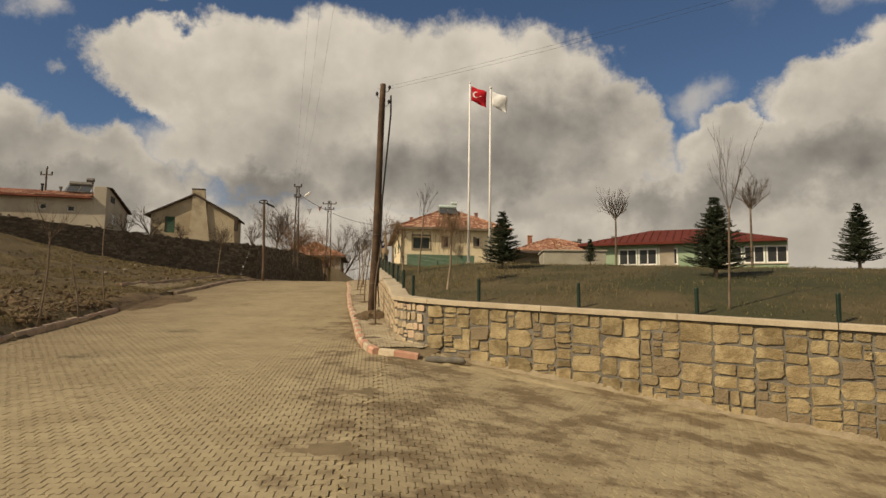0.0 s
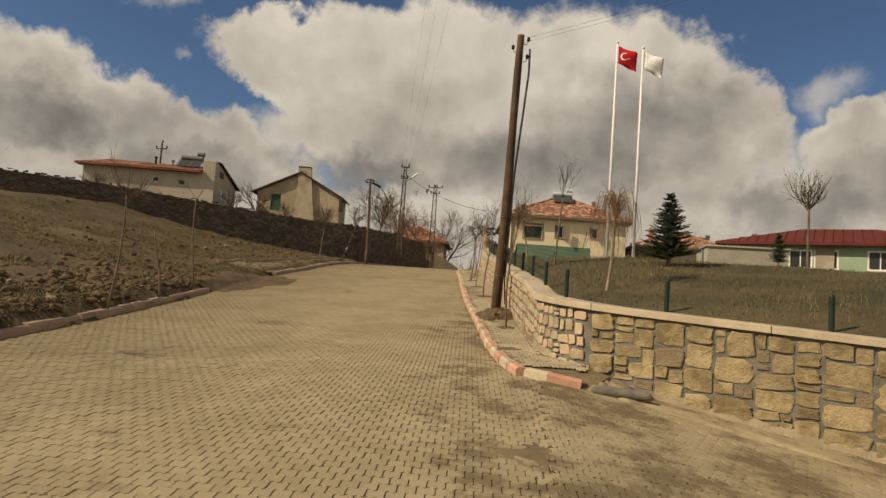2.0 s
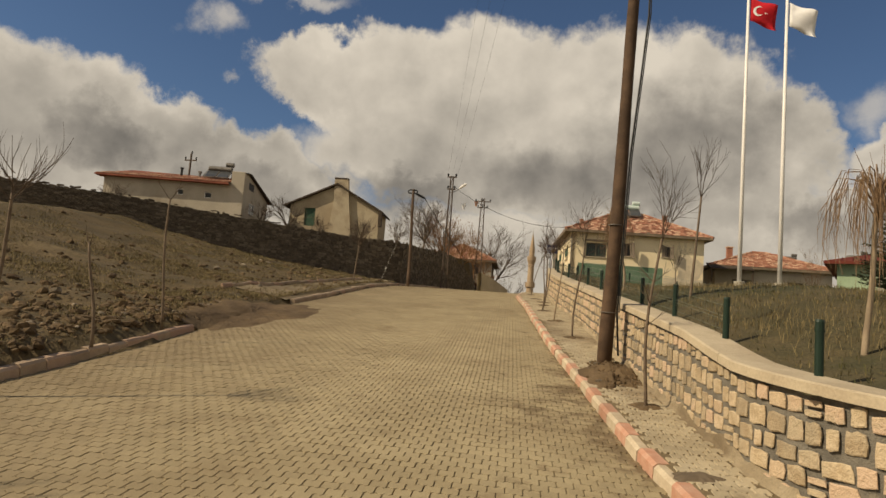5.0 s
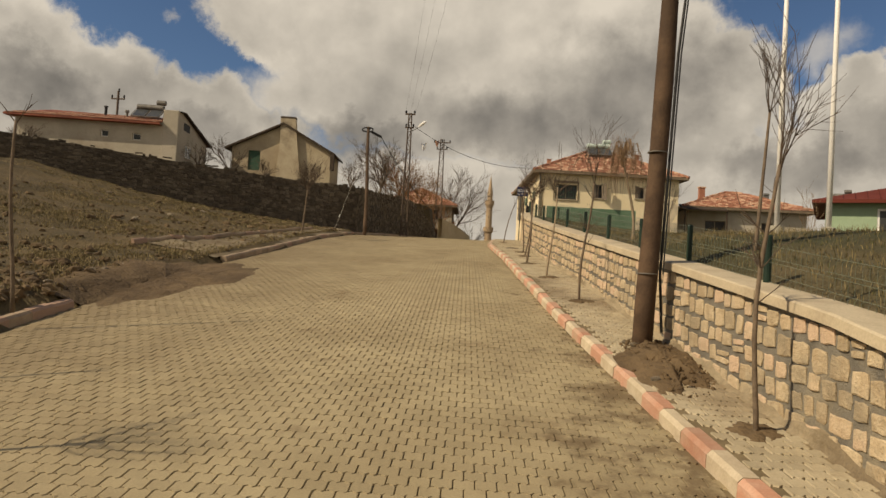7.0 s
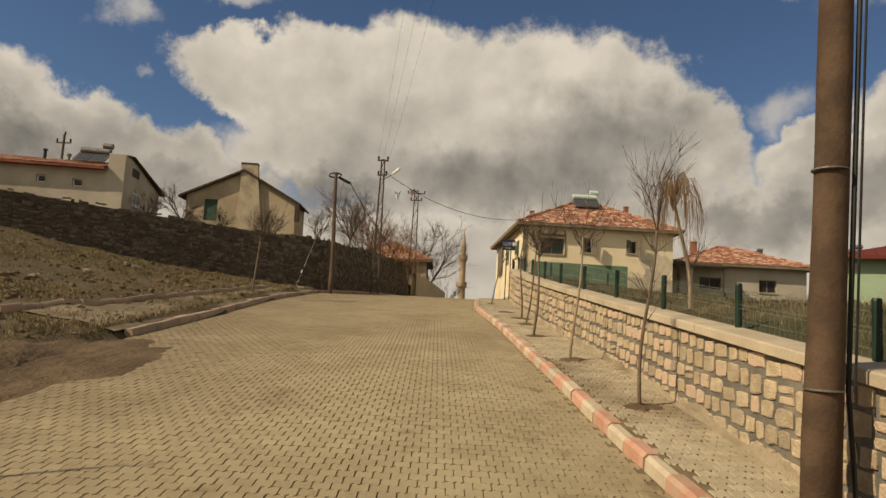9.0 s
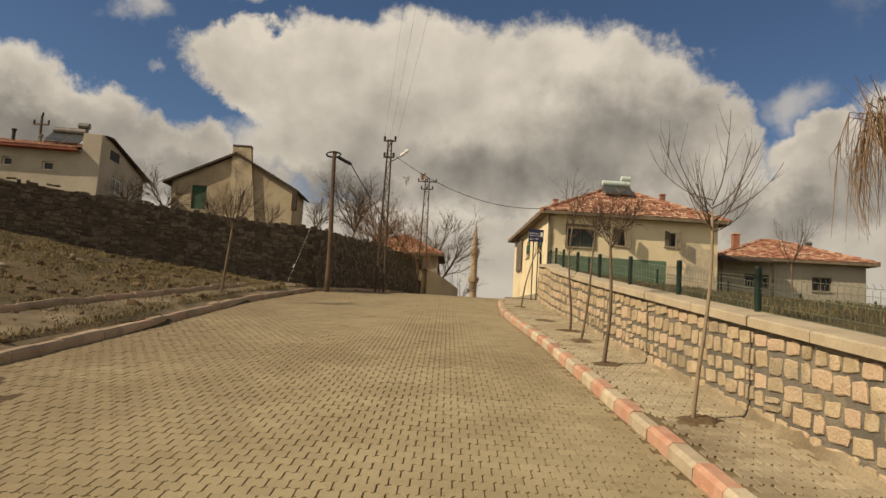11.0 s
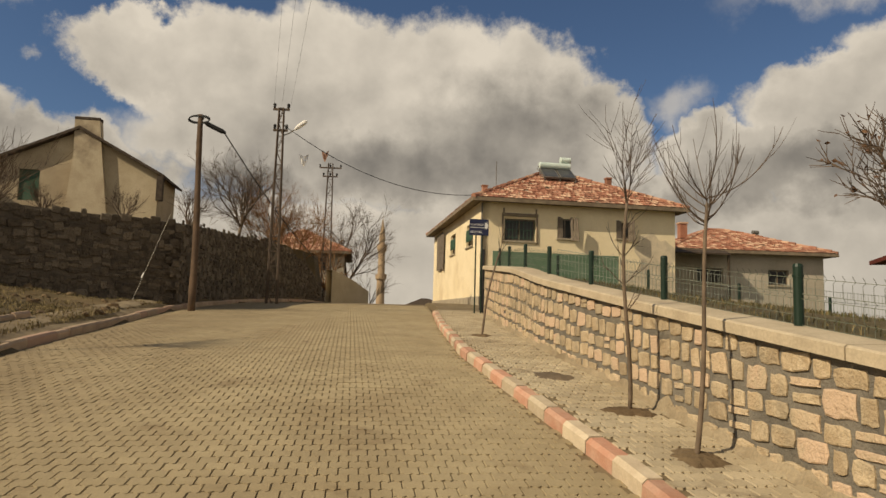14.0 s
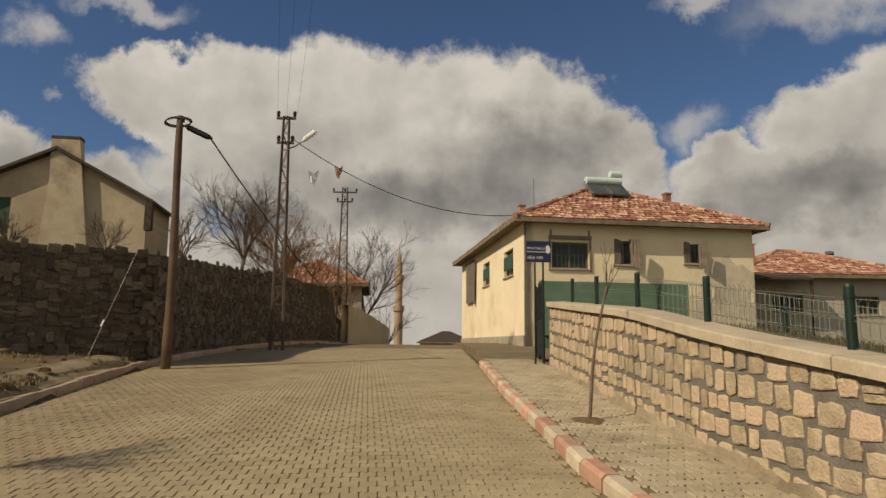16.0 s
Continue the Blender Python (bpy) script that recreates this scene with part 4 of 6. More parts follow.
# timber surround over the wide window
part("lintel_board", B().box(0.93, -0.10, 8.27, 2.55, -0.003, 8.40).box(0.98, -0.05, 8.40, 1.04, -0.004, 8.62).box(2.44, -0.05, 8.40, 2.50, -0.004, 8.62).box(0.93, -0.05, 7.1, 1.0, -0.004, 8.27).box(2.48, -0.05, 7.1, 2.55, -0.004, 8.27), "fascia", house, "weathered timber window surround", bevel=0.008)


def plank_shutter(parent, m, w, h, mat, n=4, sag=0.0):
    sh = new("shutter")
    sh.parent = parent
    sh.matrix_basis = m
    for i in range(n):
        x = w * i / n
        dz = random.uniform(-0.04, 0.04)
        part("board", B().box(x + 0.006, 0, dz, x + w / n - 0.006, 0.025, h + dz), mat, sh, m=Euler((0, random.uniform(-sag, sag), 0)).to_matrix().to_4x4())
    return sh


for x0, x1, z0, z1 in s_holes[1:]:
    w = (x1 - x0) * 0.5
    plank_shutter(house, Matrix.Translation((x0 - 0.02, -0.03, z0 - 0.05)), w * 0.75, z1 - z0 + 0.1, "grey_wood", 2, 0.03)
    plank_shutter(house, Matrix.Translation((x1 - w * 0.4, -0.10, z0 - 0.12)) @ Euler((0.1, 0.02, -0.9)).to_matrix().to_4x4(), w * 1.1, z1 - z0 + 0.14, "grey_wood", 3, 0.05)
for a, c in ((1.62, 3.05), (6.0, 7.3)):
    part("shutter", B().box(0, 0, 0, c - a, 0.03, 0.55).box(0.03, -0.012, 0.06, c - a - 0.03, 0.0, 0.49), "shutter_green", house, "faded green shutter board", m=WM @ Matrix.Translation((13.4 - c, -0.035, 7.35)), bevel=0.005)
plank_shutter(house, WM @ Matrix.Translation((2.0, -0.12, 6.5)), 2.3, 2.1, "grey_wood", 7, 0.06)
# plaster lost from the front wall, down to the render
patch = B()
ring = [(8.0 + 0.95 * math.cos(a) * (1 + 0.22 * math.sin(3 * a + 1) + 0.1 * math.sin(7 * a)), 6.75 + 1.0 * math.sin(a) * (1 + 0.15 * math.sin(4 * a) + 0.08 * math.sin(9 * a))) for a in [2 * math.pi * i / 40 for i in range(40)]]
patch.v = [(min(x, 8.98), -0.006, z) for x, z in ring] + [(7.9, -0.008, 6.7)]
patch.f = [((i + 1) % 40, i, 40) for i in range(40)]
part("bare_patch", patch, "pale_plaster", house, "bare grey patch where plaster fell off")
part("bare_base", B().box(6.35, -0.005, Z0, 8.98, 0.001, 6.1), "pale_plaster", house, "bare pale render at the foot of the wall")
part("street_plinth", B().box(-0.05, -0.03, Z0, 0.0, 13.4, 4.75), "grey_plaster", house, "worn plinth along the street", bevel=0.01)
roof = hip_roof(house, 0, 0, 9.0, 13.4, 8.97, 2.45, tiled=("S", "W", "E"), singles=300, over=0.45, tile_missing=0.02)
for x, y, z in ((6.9, 2.6, 10.2), (1.3, 5.2, 10.0)):
    part("chimney", B().box(x - 0.13, y - 0.13, z - 0.4, x + 0.13, y + 0.13, z + 0.55).box(x - 0.16, y - 0.16, z + 0.55, x + 0.16, y + 0.16, z + 0.62), "tile", house, "small brick chimney", bevel=0.01)
part("aerial_rod", B().tube([(2.2, 6.4, 10.6), (2.2, 6.4, 12.2)], 0.02, 6), "steel", house)
part("downpipe", B().tube([(0.03, -0.06, 4.3), (0.03, -0.06, 8.8)], 0.035, 8), "steel", house)
solar_heater(HM @ Matrix.Translation((4.4, 2.9, 10.45)), "rooftop solar water heater with pale green tanks", big=0.84)

# the red-tiled house beyond it
RM = Matrix.Translation((8.6, 61.2, 0)) @ Euler((0, 0, radians(1.0))).to_matrix().to_4x4()
rhouse = thing("village_house", "low grey house with a hipped red clay-tile roof behind the fence", "house", RM)
part("wall_front", wall_panel(8.0, 3.8, 7.55, [(1.2, 2.6, 5.9, 6.7), (5.0, 6.1, 5.9, 6.7)], 0.3), "white_plaster", rhouse)
part("wall_rest", B().box(0, 0.3, 3.8, 0.3, 7.0, 7.55).box(7.7, 0.3, 3.8, 8.0, 7.0, 7.55).box(0.3, 6.7, 3.8, 7.7, 7.0, 7.55), "white_plaster", rhouse)
for x in (1.2, 5.0):
    window(rhouse, Matrix.Translation((x, 0, 5.9)), 1.4 if x < 2 else 1.1, 0.8, "fascia", 2)
hip_roof(rhouse, 0, 0, 8.0, 7.0, 7.6, 1.55, tiled=("S", "W"), over=0.5, ridge_along="x")
part("chimney", B().box(1.4, 2.4, 8.5, 1.8, 2.8, 9.3).box(1.35, 2.35, 9.3, 1.85, 2.85, 9.38), "tile", rhouse, "small brick chimney", bevel=0.01)
part("porch_roof", B().add([(-0.6, -1.2, 7.35), (2.4, -1.2, 7.35), (2.4, 0.2, 7.8), (-0.6, 0.2, 7.8), (-0.6, -1.2, 7.27), (2.4, -1.2, 7.27), (2.4, 0.2, 7.7), (-0.6, 0.2, 7.7)], [(0, 1, 2, 3), (7, 6, 5, 4), (0, 4, 5, 1), (1, 5, 6, 2), (2, 6, 7, 3), (3, 7, 4, 0)]), "dark_wood", rhouse)
for x in (-0.5, 2.3):
    part("porch_post", B().box(x, -1.1, 4.2, x + 0.1, -1.0, 7.27), "dark_wood", rhouse)
solar_heater(RM @ Matrix.Translation((6.5, 4.2, 8.35)), "grey rooftop solar water heater", tank="steel", big=0.6)

# the school with the red sheet roof
SM = Matrix.Translation((11.6, 47.0, 0)) @ Euler((0, 0, math.atan2(-5.1, 11.5))).to_matrix().to_4x4()
school = thing("school_building", "long low mint-green building with a dark red sheet roof", "building", SM)
holes = [(0.8 + 1.32 * i, 2.06 + 1.32 * i, 5.15, 6.3) for i in range(1, 9)]
holes = [h for i, h in enumerate(holes) if i not in (3,)]
part("wall_front", wall_panel(12.0, 3.2, 6.66, holes, 0.3), "mint", school)
part("wall_rest", B().box(0, 0.3, 3.2, 0.3, 8, 6.66).box(11.7, 0.3, 3.2, 12.0, 8, 6.66).box(0.3, 7.7, 3.2, 11.7, 8, 6.66), "mint", school)
part("pier", B().box(4.85, -0.05, 3.2, 5.8, -0.003, 6.5), "white_plaster", school)
for x0, x1, z0, z1 in holes:
    window(school, Matrix.Translation((x0, 0, z0)), x1 - x0, z1 - z0, "white_metal", 2, depth=0.02, t=0.1)
hip_roof(school, 0, 0, 12.0, 8.0, 6.68, 1.35, mat="red_sheet", over=0.55, ridge_along="x", board="red_sheet")
seams = B()
for i in range(26):
    x = -0.3 + i * 0.5
    t = min(1.0, min(x + 0.55, 12.55 - x) / 4.55)
    seams.add([(x, -0.55, 6.69), (x + 0.03, -0.55, 6.69), (x + 0.03, -0.55 + 4.55 * t, 6.69 + 1.35 * t), (x, -0.55 + 4.55 * t, 6.69 + 1.35 * t), (x + 0.015, -0.55, 6.73), (x + 0.015, -0.55 + 4.55 * t, 6.73 + 1.35 * t)], [(0, 4, 5, 3), (4, 1, 2, 5)])
part("roof_seam", seams, "red_sheet", school)
solar_heater(SM @ Matrix.Translation((0.6, 5.5, 7.0)), "grey rooftop solar water heater", tank="steel", big=0.55)

# low concrete box on the lawn
cb = part("concrete_cistern", B().box(0, 0, -0.6, 2.2, 1.6, 0.42).box(-0.05, -0.05, 0.42, 2.25, 1.65, 0.48), "concrete", bevel=0.015, m=Matrix.Translation((4.4, 24.0, 3.42)) @ Euler((0, 0, radians(-4))).to_matrix().to_4x4())
tagged(cb, "low weathered concrete cistern box on the lawn", "cistern")

# left, behind the retaining wall: the long house and the gabled house
LM = Matrix.Translation((-35.5, 52.2, 0)) @ Euler((0, 0, math.atan2(1.7, 9.9))).to_matrix().to_4x4()
long_house = thing("village_house", "long dull-white house with a low red roof above the stone wall", "house", LM)
holes = [(5.35, 5.85, 9.55, 10.0), (7.35, 7.9, 9.45, 9.9)]
part("wall_front", wall_panel(10.2, 6.0, 10.7, holes, 0.35), "white_plaster", long_house)
part("parapet", B().box(9.25, -0.02, 6.0, 10.22, 0.33, 11.55), "white_plaster", long_house, bevel=0.03)
for x0, x1, z0, z1 in holes:
    window(long_house, Matrix.Translation((x0, 0, z0)), x1 - x0, z1 - z0, "white_metal", 1, sill=False)
    part("surround", B().box(x0 - 0.08, -0.02, z0 - 0.08, x1 + 0.08, -0.003, z0).box(x0 - 0.08, -0.02, z1, x1 + 0.08, -0.003, z1 + 0.08).box(x0 - 0.08, -0.02, z0, x0, -0.003, z1).box(x1, -0.02, z0, x1 + 0.08, -0.003, z1), "white_plaster", long_house)
part("wall_back", B().box(0, 6.1, 6.0, 10.2, 6.4, 10.3).box(0, 0.35, 6.0, 0.3, 6.1, 10.7), "white_plaster", long_house)
EM = Matrix.Translation((10.2, 0.33, 0)) @ Euler((0, 0, radians(90))).to_matrix().to_4x4()
part("wall_gable", wall_panel(6.1, 6.0, 10.35, [(1.35, 2.7, 8.75, 9.6)], 0.35), "white_plaster", long_house, m=EM)
part("gable_top", B().add([(0, 0, 10.352), (6.1, 0, 10.352), (6.1, 0, 10.45), (0.6, 0, 11.5), (0, 0, 11.5), (0, 0.33, 10.352), (6.1, 0.33, 10.352), (6.1, 0.33, 10.45), (0.6, 0.33, 11.5), (0, 0.33, 11.5)], [(0, 1, 2, 3, 4), (9, 8, 7, 6, 5), (0, 5, 6, 1), (1, 6, 7, 2), (2, 7, 8, 3), (3, 8, 9, 4), (4, 9, 5, 0)]), "white_plaster", long_house, m=EM)
# black sheet on the solid gable, painted shade for the opening's inside
part("vent_hole", B().box(0.85, -0.012, 10.5, 2.1, -0.003, 11.02), "black", long_house, "black sheet for the shaded opening under the roof", m=EM)
window(long_house, EM @ Matrix.Translation((1.35, 0, 8.75)), 1.35, 0.85, "white_metal", 2, depth=0.03)
part("roof_edge", B().add([(-0.1, -0.15, 11.55), (0.6, -0.2, 11.62), (6.5, -0.3, 10.42), (6.5, 0.4, 10.42), (0.6, 0.4, 11.62), (-0.1, 0.4, 11.55), (-0.1, -0.15, 11.49), (0.6, -0.2, 11.53), (6.5, -0.3, 10.28), (6.5, 0.4, 10.28), (0.6, 0.4, 11.53), (-0.1, 0.4, 11.49)], [(0, 1, 4, 5), (1, 2, 3, 4), (6, 11, 10, 7), (7, 10, 9, 8), (0, 6, 7, 1), (1, 7, 8, 2), (2, 8, 9, 3)]), "dark_wood", long_house, "dark roof edge", m=EM)
rf = part("roof", B().add([(-0.5, -0.5, 10.62), (9.22, -0.5, 10.62), (9.22, 2.6, 11.45), (0.8, 2.6, 11.55), (-0.5, 6.6, 10.3), (10.3, 6.6, 10.3), (10.2, 2.6, 11.45)], [(0, 1, 2, 3), (3, 2, 6, 5, 4), (0, 3, 4)]).add([(-0.5, -0.5, 10.5), (9.22, -0.5, 10.5), (9.22, -0.5, 10.62), (-0.5, -0.5, 10.62), (9.22, 0.4, 10.5), (-0.5, 0.4, 10.5)], [(0, 1, 2, 3), (1, 0, 5, 4)]), material("dull_red_tile_sheet", (0.22, 0.065, 0.038), (0.28, 0.095, 0.058), 2.5, 20, 0.85, 0.5, stain=(0.15, 0.05, 0.035), stain_at=(0.5, 0.65)), long_house)
tiles_on([(0, 0), (9.7, 0), (9.7, 3.2), (1.3, 3.2)], Vector((-0.5, -0.5, 10.62)), Vector((1, 0, 0)), Vector((0, 3.1, 0.85)).normalized(), rf, missing=0.0, size=(0.24, 0.4))
part("stove_pipe", B().lathe([(0, 0.09), (0.75, 0.09), (0.75, 0.13), (0.85, 0.13)], 10, (4.9, 1.6, 11.0)), "black", long_house)
part("vent_pipe", B().lathe([(0, 0.08), (0.45, 0.08), (0.45, 0.14), (0.6, 0.14)], 10, (6.2, 1.8, 11.1)), "steel", long_house)
solar_heater(LM @ Matrix.Translation((7.75, 1.3, 10.95)), "silver rooftop solar water heater", tank="steel", big=0.92)

GM = Matrix.Translation((-23.5, 58.0, 0)) @ Euler((0, 0, math.atan2(0.75, 6.8))).to_matrix().to_4x4()
gab = thing("village_house", "tan-plastered gabled house with a broad chimney breast", "house", GM)
gh = [(1.15, 2.0, 8.45, 9.85)]
part("wall_front", wall_panel(7.0, 6.2, 9.9, gh, 0.35), "tan_plaster", gab)
part("gable", B().add([(0, 0, 9.9), (7, 0, 9.9), (7, 0, 10.0), (3.6, 0, 11.75), (0, 0, 10.05), (0, 0.35, 9.9), (7, 0.35, 9.9), (7, 0.35, 10.0), (3.6, 0.35, 11.75), (0, 0.35, 10.05)], [(0, 1, 2, 3, 4), (9, 8, 7, 6, 5), (1, 6, 7, 2), (2, 7, 8, 3), (3, 8, 9, 4), (4, 9, 5, 0)]), "tan_plaster", gab)
part("wall_rest", B().box(0, 0.35, 6.2, 0.35, 3.4, 10.0).box(6.65, 0.35, 6.2, 7.0, 3.4, 9.95).box(0.35, 3.05, 6.2, 6.65, 3.4, 10.0), "tan_plaster", gab)
part("window_cloth", B().box(1.15, 0.08, 8.45, 2.0, 0.12, 9.85), "shutter_green", gab, "window closed by a green board")
part("roof", B().add([(-0.45, -0.35, 9.95), (3.6, -0.35, 11.9), (7.3, -0.35, 9.9), (7.3, 3.6, 9.9), (3.6, 3.6, 11.9), (-0.45, 3.6, 9.95), (-0.45, -0.35, 9.83), (3.6, -0.35, 11.77), (7.3, -0.35, 9.78), (7.3, 3.6, 9.78), (3.6, 3.6, 11.77), (-0.45, 3.6, 9.83)], [(0, 1, 4, 5), (1, 2, 3, 4), (6, 11, 10, 7), (7, 10, 9, 8), (0, 6, 7, 1), (1, 7, 8, 2), (2, 8, 9, 3), (5, 4, 10, 11), (4, 3, 9, 10), (0, 5, 11, 6)]), "dark_wood", gab)
part("side_board", B().box(7.01, -0.34, 8.7, 7.28, -0.04, 9.84), "dark_wood", gab, "dark board under the end of the eaves", bevel=0.01)
ch = part("chimney_breast", B().add([(3.2, -0.26, 8.0), (4.95, -0.26, 8.0), (4.6, -0.26, 10.6), (4.4, -0.26, 12.2), (3.35, -0.26, 12.2), (3.4, -0.26, 10.6), (3.2, 0.0, 8.0), (4.95, 0.0, 8.0), (4.6, 0.0, 10.6), (4.4, 0.2, 12.2), (3.35, 0.2, 12.2), (3.4, 0.0, 10.6)], [(0, 1, 2, 5), (5, 2, 3, 4), (6, 0, 5, 11), (11, 5, 4, 10), (1, 7, 8, 2), (2, 8, 9, 3), (4, 3, 9, 10), (7, 6, 11, 8), (8, 11, 10, 9)]).box(3.2, -0.26, 6.2, 4.95, -0.003, 8.0), material("chimney_plaster", (0.46, 0.39, 0.27), (0.38, 0.31, 0.21), 1.2, 25, 0.92, 0.5, stain=(0.20, 0.16, 0.11), stain_at=(0.55, 0.7)), gab)
part("chimney_cap", B().box(3.34, -0.27, 12.2, 4.41, 0.21, 12.34), "dark_wood", ch, bevel=0.02)

# house with an orange-red roof behind the bare trees
OM = Matrix.Translation((-16.2, 77.0, 0)) @ Euler((0, 0, radians(4))).to_matrix().to_4x4()
far_house = thing("village_house", "pale house with an orange tile roof behind bare trees", "house", OM)
part("wall_front", wall_panel(6.6, 3.5, 8.3, [(4.6, 5.3, 6.9, 7.9)], 0.3), "white_plaster", far_house)
part("wall_rest", B().box(0, 0.3, 3.5, 0.3, 8, 8.3).box(6.3, 0.3, 3.5, 6.6, 8, 8.3).box(0.3, 7.7, 3.5, 6.3, 8, 8.3), "white_plaster", far_house)
window(far_house, Matrix.Translation((4.6, 0, 6.9)), 0.7, 1.0, "fascia", 1)
hip_roof(far_house, 0, 0, 6.6, 8.0, 8.35, 1.9, tiled=("S", "E"), over=0.5, ridge_along="y")

# low pale wall past the crest
pw = part("wall_far", sheet_wall([(-9.6, 69.5, 3.5, 6.5), (-8.6, 72.0, 3.3, 6.1), (-7.6, 75.0, 3.0, 5.4)], [0, 2.69, 5.86], 0.4, steps(0, 5.86, 6)), "tan_plaster")
tagged(pw, "low plastered yard wall at the crest", "wall", kind="structure")


# ---------- poles, wires, fence, flags, signs ----------
def wooden_pole(name, label, base, top, r0, r1, mat):
    t = thing(name, label, "utility pole", Matrix.Translation(base))
    d = Vector(top) - Vector(base)
    pts, rad = [], []
    for i in range(15):
        k = i / 14
        pts.append(d * k + Vector((0.02 * math.sin(5 * k), 0.02 * math.sin(3.3 * k + 1), -0.5 if i == 0 else 0)))
        rad.append(r0 + (r1 - r0) * k + 0.004 * math.sin(17 * k))
    part("shaft", B().tube(pts, rad, 18), mat, t, smooth=True)
    return t, d


pole, d = wooden_pole("utility_pole", "dark weathered wooden utility pole on the pavement", (-1.51, 21.6, 1.60), (-1.27, 21.58, 9.0), 0.128, 0.095, "pole_wood")
for k, side in ((0.965, 1), (0.935, -1), (0.90, 1)):
    p = d * k
    part("bracket", B().tube([p, p + Vector((0.16 * side, 0, 0.02)), p + Vector((0.20 * side, 0, 0.12))], 0.012, 6), "steel", pole)
    part("insulator", B().lathe([(0, 0.02), (0.02, 0.045), (0.06, 0.04), (0.07, 0.05), (0.11, 0.03), (0.13, 0.02)], 10, p + Vector((0.20 * side, 0, 0.10))), "black", pole)
cab = [d * 0.95 + Vector((0.24, 0, 0)), d * 0.86 + Vector((0.27, -0.02, 0)), d * 0.70 + Vector((0.22, -0.04, 0)), d * 0.5 + Vector((0.15, -0.05, 0)), d * 0.3 + Vector((0.15, -0.04, 0)), d * 0.12 + Vector((0.155, -0.02, 0)), Vector((0.24, 0.0, 0.15))]
part("cable", B().tube(cab, 0.018, 7), "black", pole)
part("cable_thin", B().tube([p + Vector((0.03, -0.03, 0)) for p in cab[:-1]], 0.010, 6), "black", pole)
for k in (0.12, 0.33):
    part("strap", B().lathe([(-0.006, 0.134 - 0.03 * k), (0.006, 0.134 - 0.03 * k)], 18, d * k), "steel", pole)

lp, d2 = wooden_pole("utility_pole", "brown wooden cable pole at the foot of the retaining wall", (-11.05, 46.9, 4.0), (-11.32, 47.6, 9.6), 0.10, 0.075, "pale_pole")
coil = B()
for k in range(3):
    pts = [d2 * 0.965 + Vector((-0.05 + 0.30 * math.cos(a), -0.08 + 0.04 * k, 0.03 * k + 0.11 * math.sin(a) + 0.02)) for a in [2 * math.pi * i / 20 for i in range(21)]]
    coil.tube(pts, 0.016, 6, cap=False)
part("cable_coil", coil, "black", lp)
part("splice_box", B().tube([d2 * 0.96 + Vector((0.1, 0, 0)), d2 * 0.96 + Vector((0.2, 0, -0.05)), d2 * 0.96 + Vector((0.62, 0.05, -0.24)), d2 * 0.96 + Vector((0.72, 0.05, -0.28))], [0.03, 0.07, 0.07, 0.03], 10), "black", lp)
part("cap_band", B().lathe([(-0.03, 0.085), (0.03, 0.085)], 14, d2 * 0.985), "steel", lp)

# guy wire of the cable pole
gw = thing("guy_wire", "thin steel guy wire anchored in the verge", "wire", Matrix.Translation((-12.6, 46.7, 4.1)))
part("strand", B().tube([(0, 0, -0.1), (0.62, 0.8, 2.5)], 0.006, 5), "steel", gw)
part("turnbuckle", B().tube([(0.15, 0.2, 0.6), (0.185, 0.24, 0.74)], 0.02, 6), "white_metal", gw)


def lattice_pole(base, h, w0, w1, label, arms, lamp=True):
    """A two-legged steel lattice pole with rungs, cross arms and a street lamp."""
    t = thing("lattice_pole", label, "utility pole", Matrix.Translation(base))
    for sx in (-1, 1):
        for sy in (-1, 1):
            part("leg", B().tube([(sx * w0 / 2, sy * w0 * 0.35, -0.4), (sx * w1 / 2, sy * w1 * 0.35, h)], 0.028, 4), "rust_steel", t)
    n, lace = int(h / 0.55), B()
    for i in range(n):
        k, k2 = i / n, (i + 1) / n
        a, c = w0 + (w1 - w0) * k, w0 + (w1 - w0) * k2
        for sy in (-0.35, 0.35):
            s = 1 if i % 2 else -1
            lace.tube([(-s * a / 2, sy * a, h * k), (s * c / 2, sy * c, h * k2)], 0.013, 4)
            lace.tube([(-c / 2, sy * c, h * k2), (c / 2, sy * c, h * k2)], 0.013, 4)
    part("lacing", lace, "rust_steel", t)
    for z, half in arms:
        arm = part("cross_arm", B().box(-half, -0.04, z - 0.04, half, 0.04, z + 0.04), "rust_steel", t)
        for x in (-half + 0.05, 0, half - 0.05) if half > 0.35 else (-half + 0.05, half - 0.05):
            part("insulator", B().lathe([(0, 0.02), (0.05, 0.06), (0.11, 0.05), (0.13, 0.07), (0.2, 0.04)], 10, (x, 0, z + 0.04)), "black", arm)
    if lamp:
        l = part("lamp_arm", B().tube([(w1 / 2, 0, h * 0.86), (0.35, 0, h * 0.875), (0.62, 0, h * 0.90)], 0.025, 6), "steel", t)
        part("lamp_head", B().tube([(0.55, 0, h * 0.892), (0.65, 0, h * 0.905), (0.95, 0, h * 0.935), (1.02, 0, h * 0.94)], [0.03, 0.085, 0.09, 0.04], 10), "white_metal", l, "white street lamp head")
    return t


lattice_pole((-10.24, 54.1, 3.9), 8.0, 0.42, 0.18, "tall rusty steel lattice pole with a street lamp", ((7.95, 0.32), (7.1, 0.28)))
lattice_pole((-10.42, 73.2, 3.5), 10.5, 0.7, 0.3, "steel lattice pole with dark insulators on its arms", ((10.2, 0.75), (9.6, 0.5)), lamp=False)
kp = thing("power_pole", "small power pole with insulators behind the long house", "utility pole", Matrix.Translation((-34.6, 61.5, 7.0)))
part("shaft", B().tube([(0, 0, -0.3), (0, 0, 7.6)], [0.1, 0.08], 10), "rust_steel", kp)
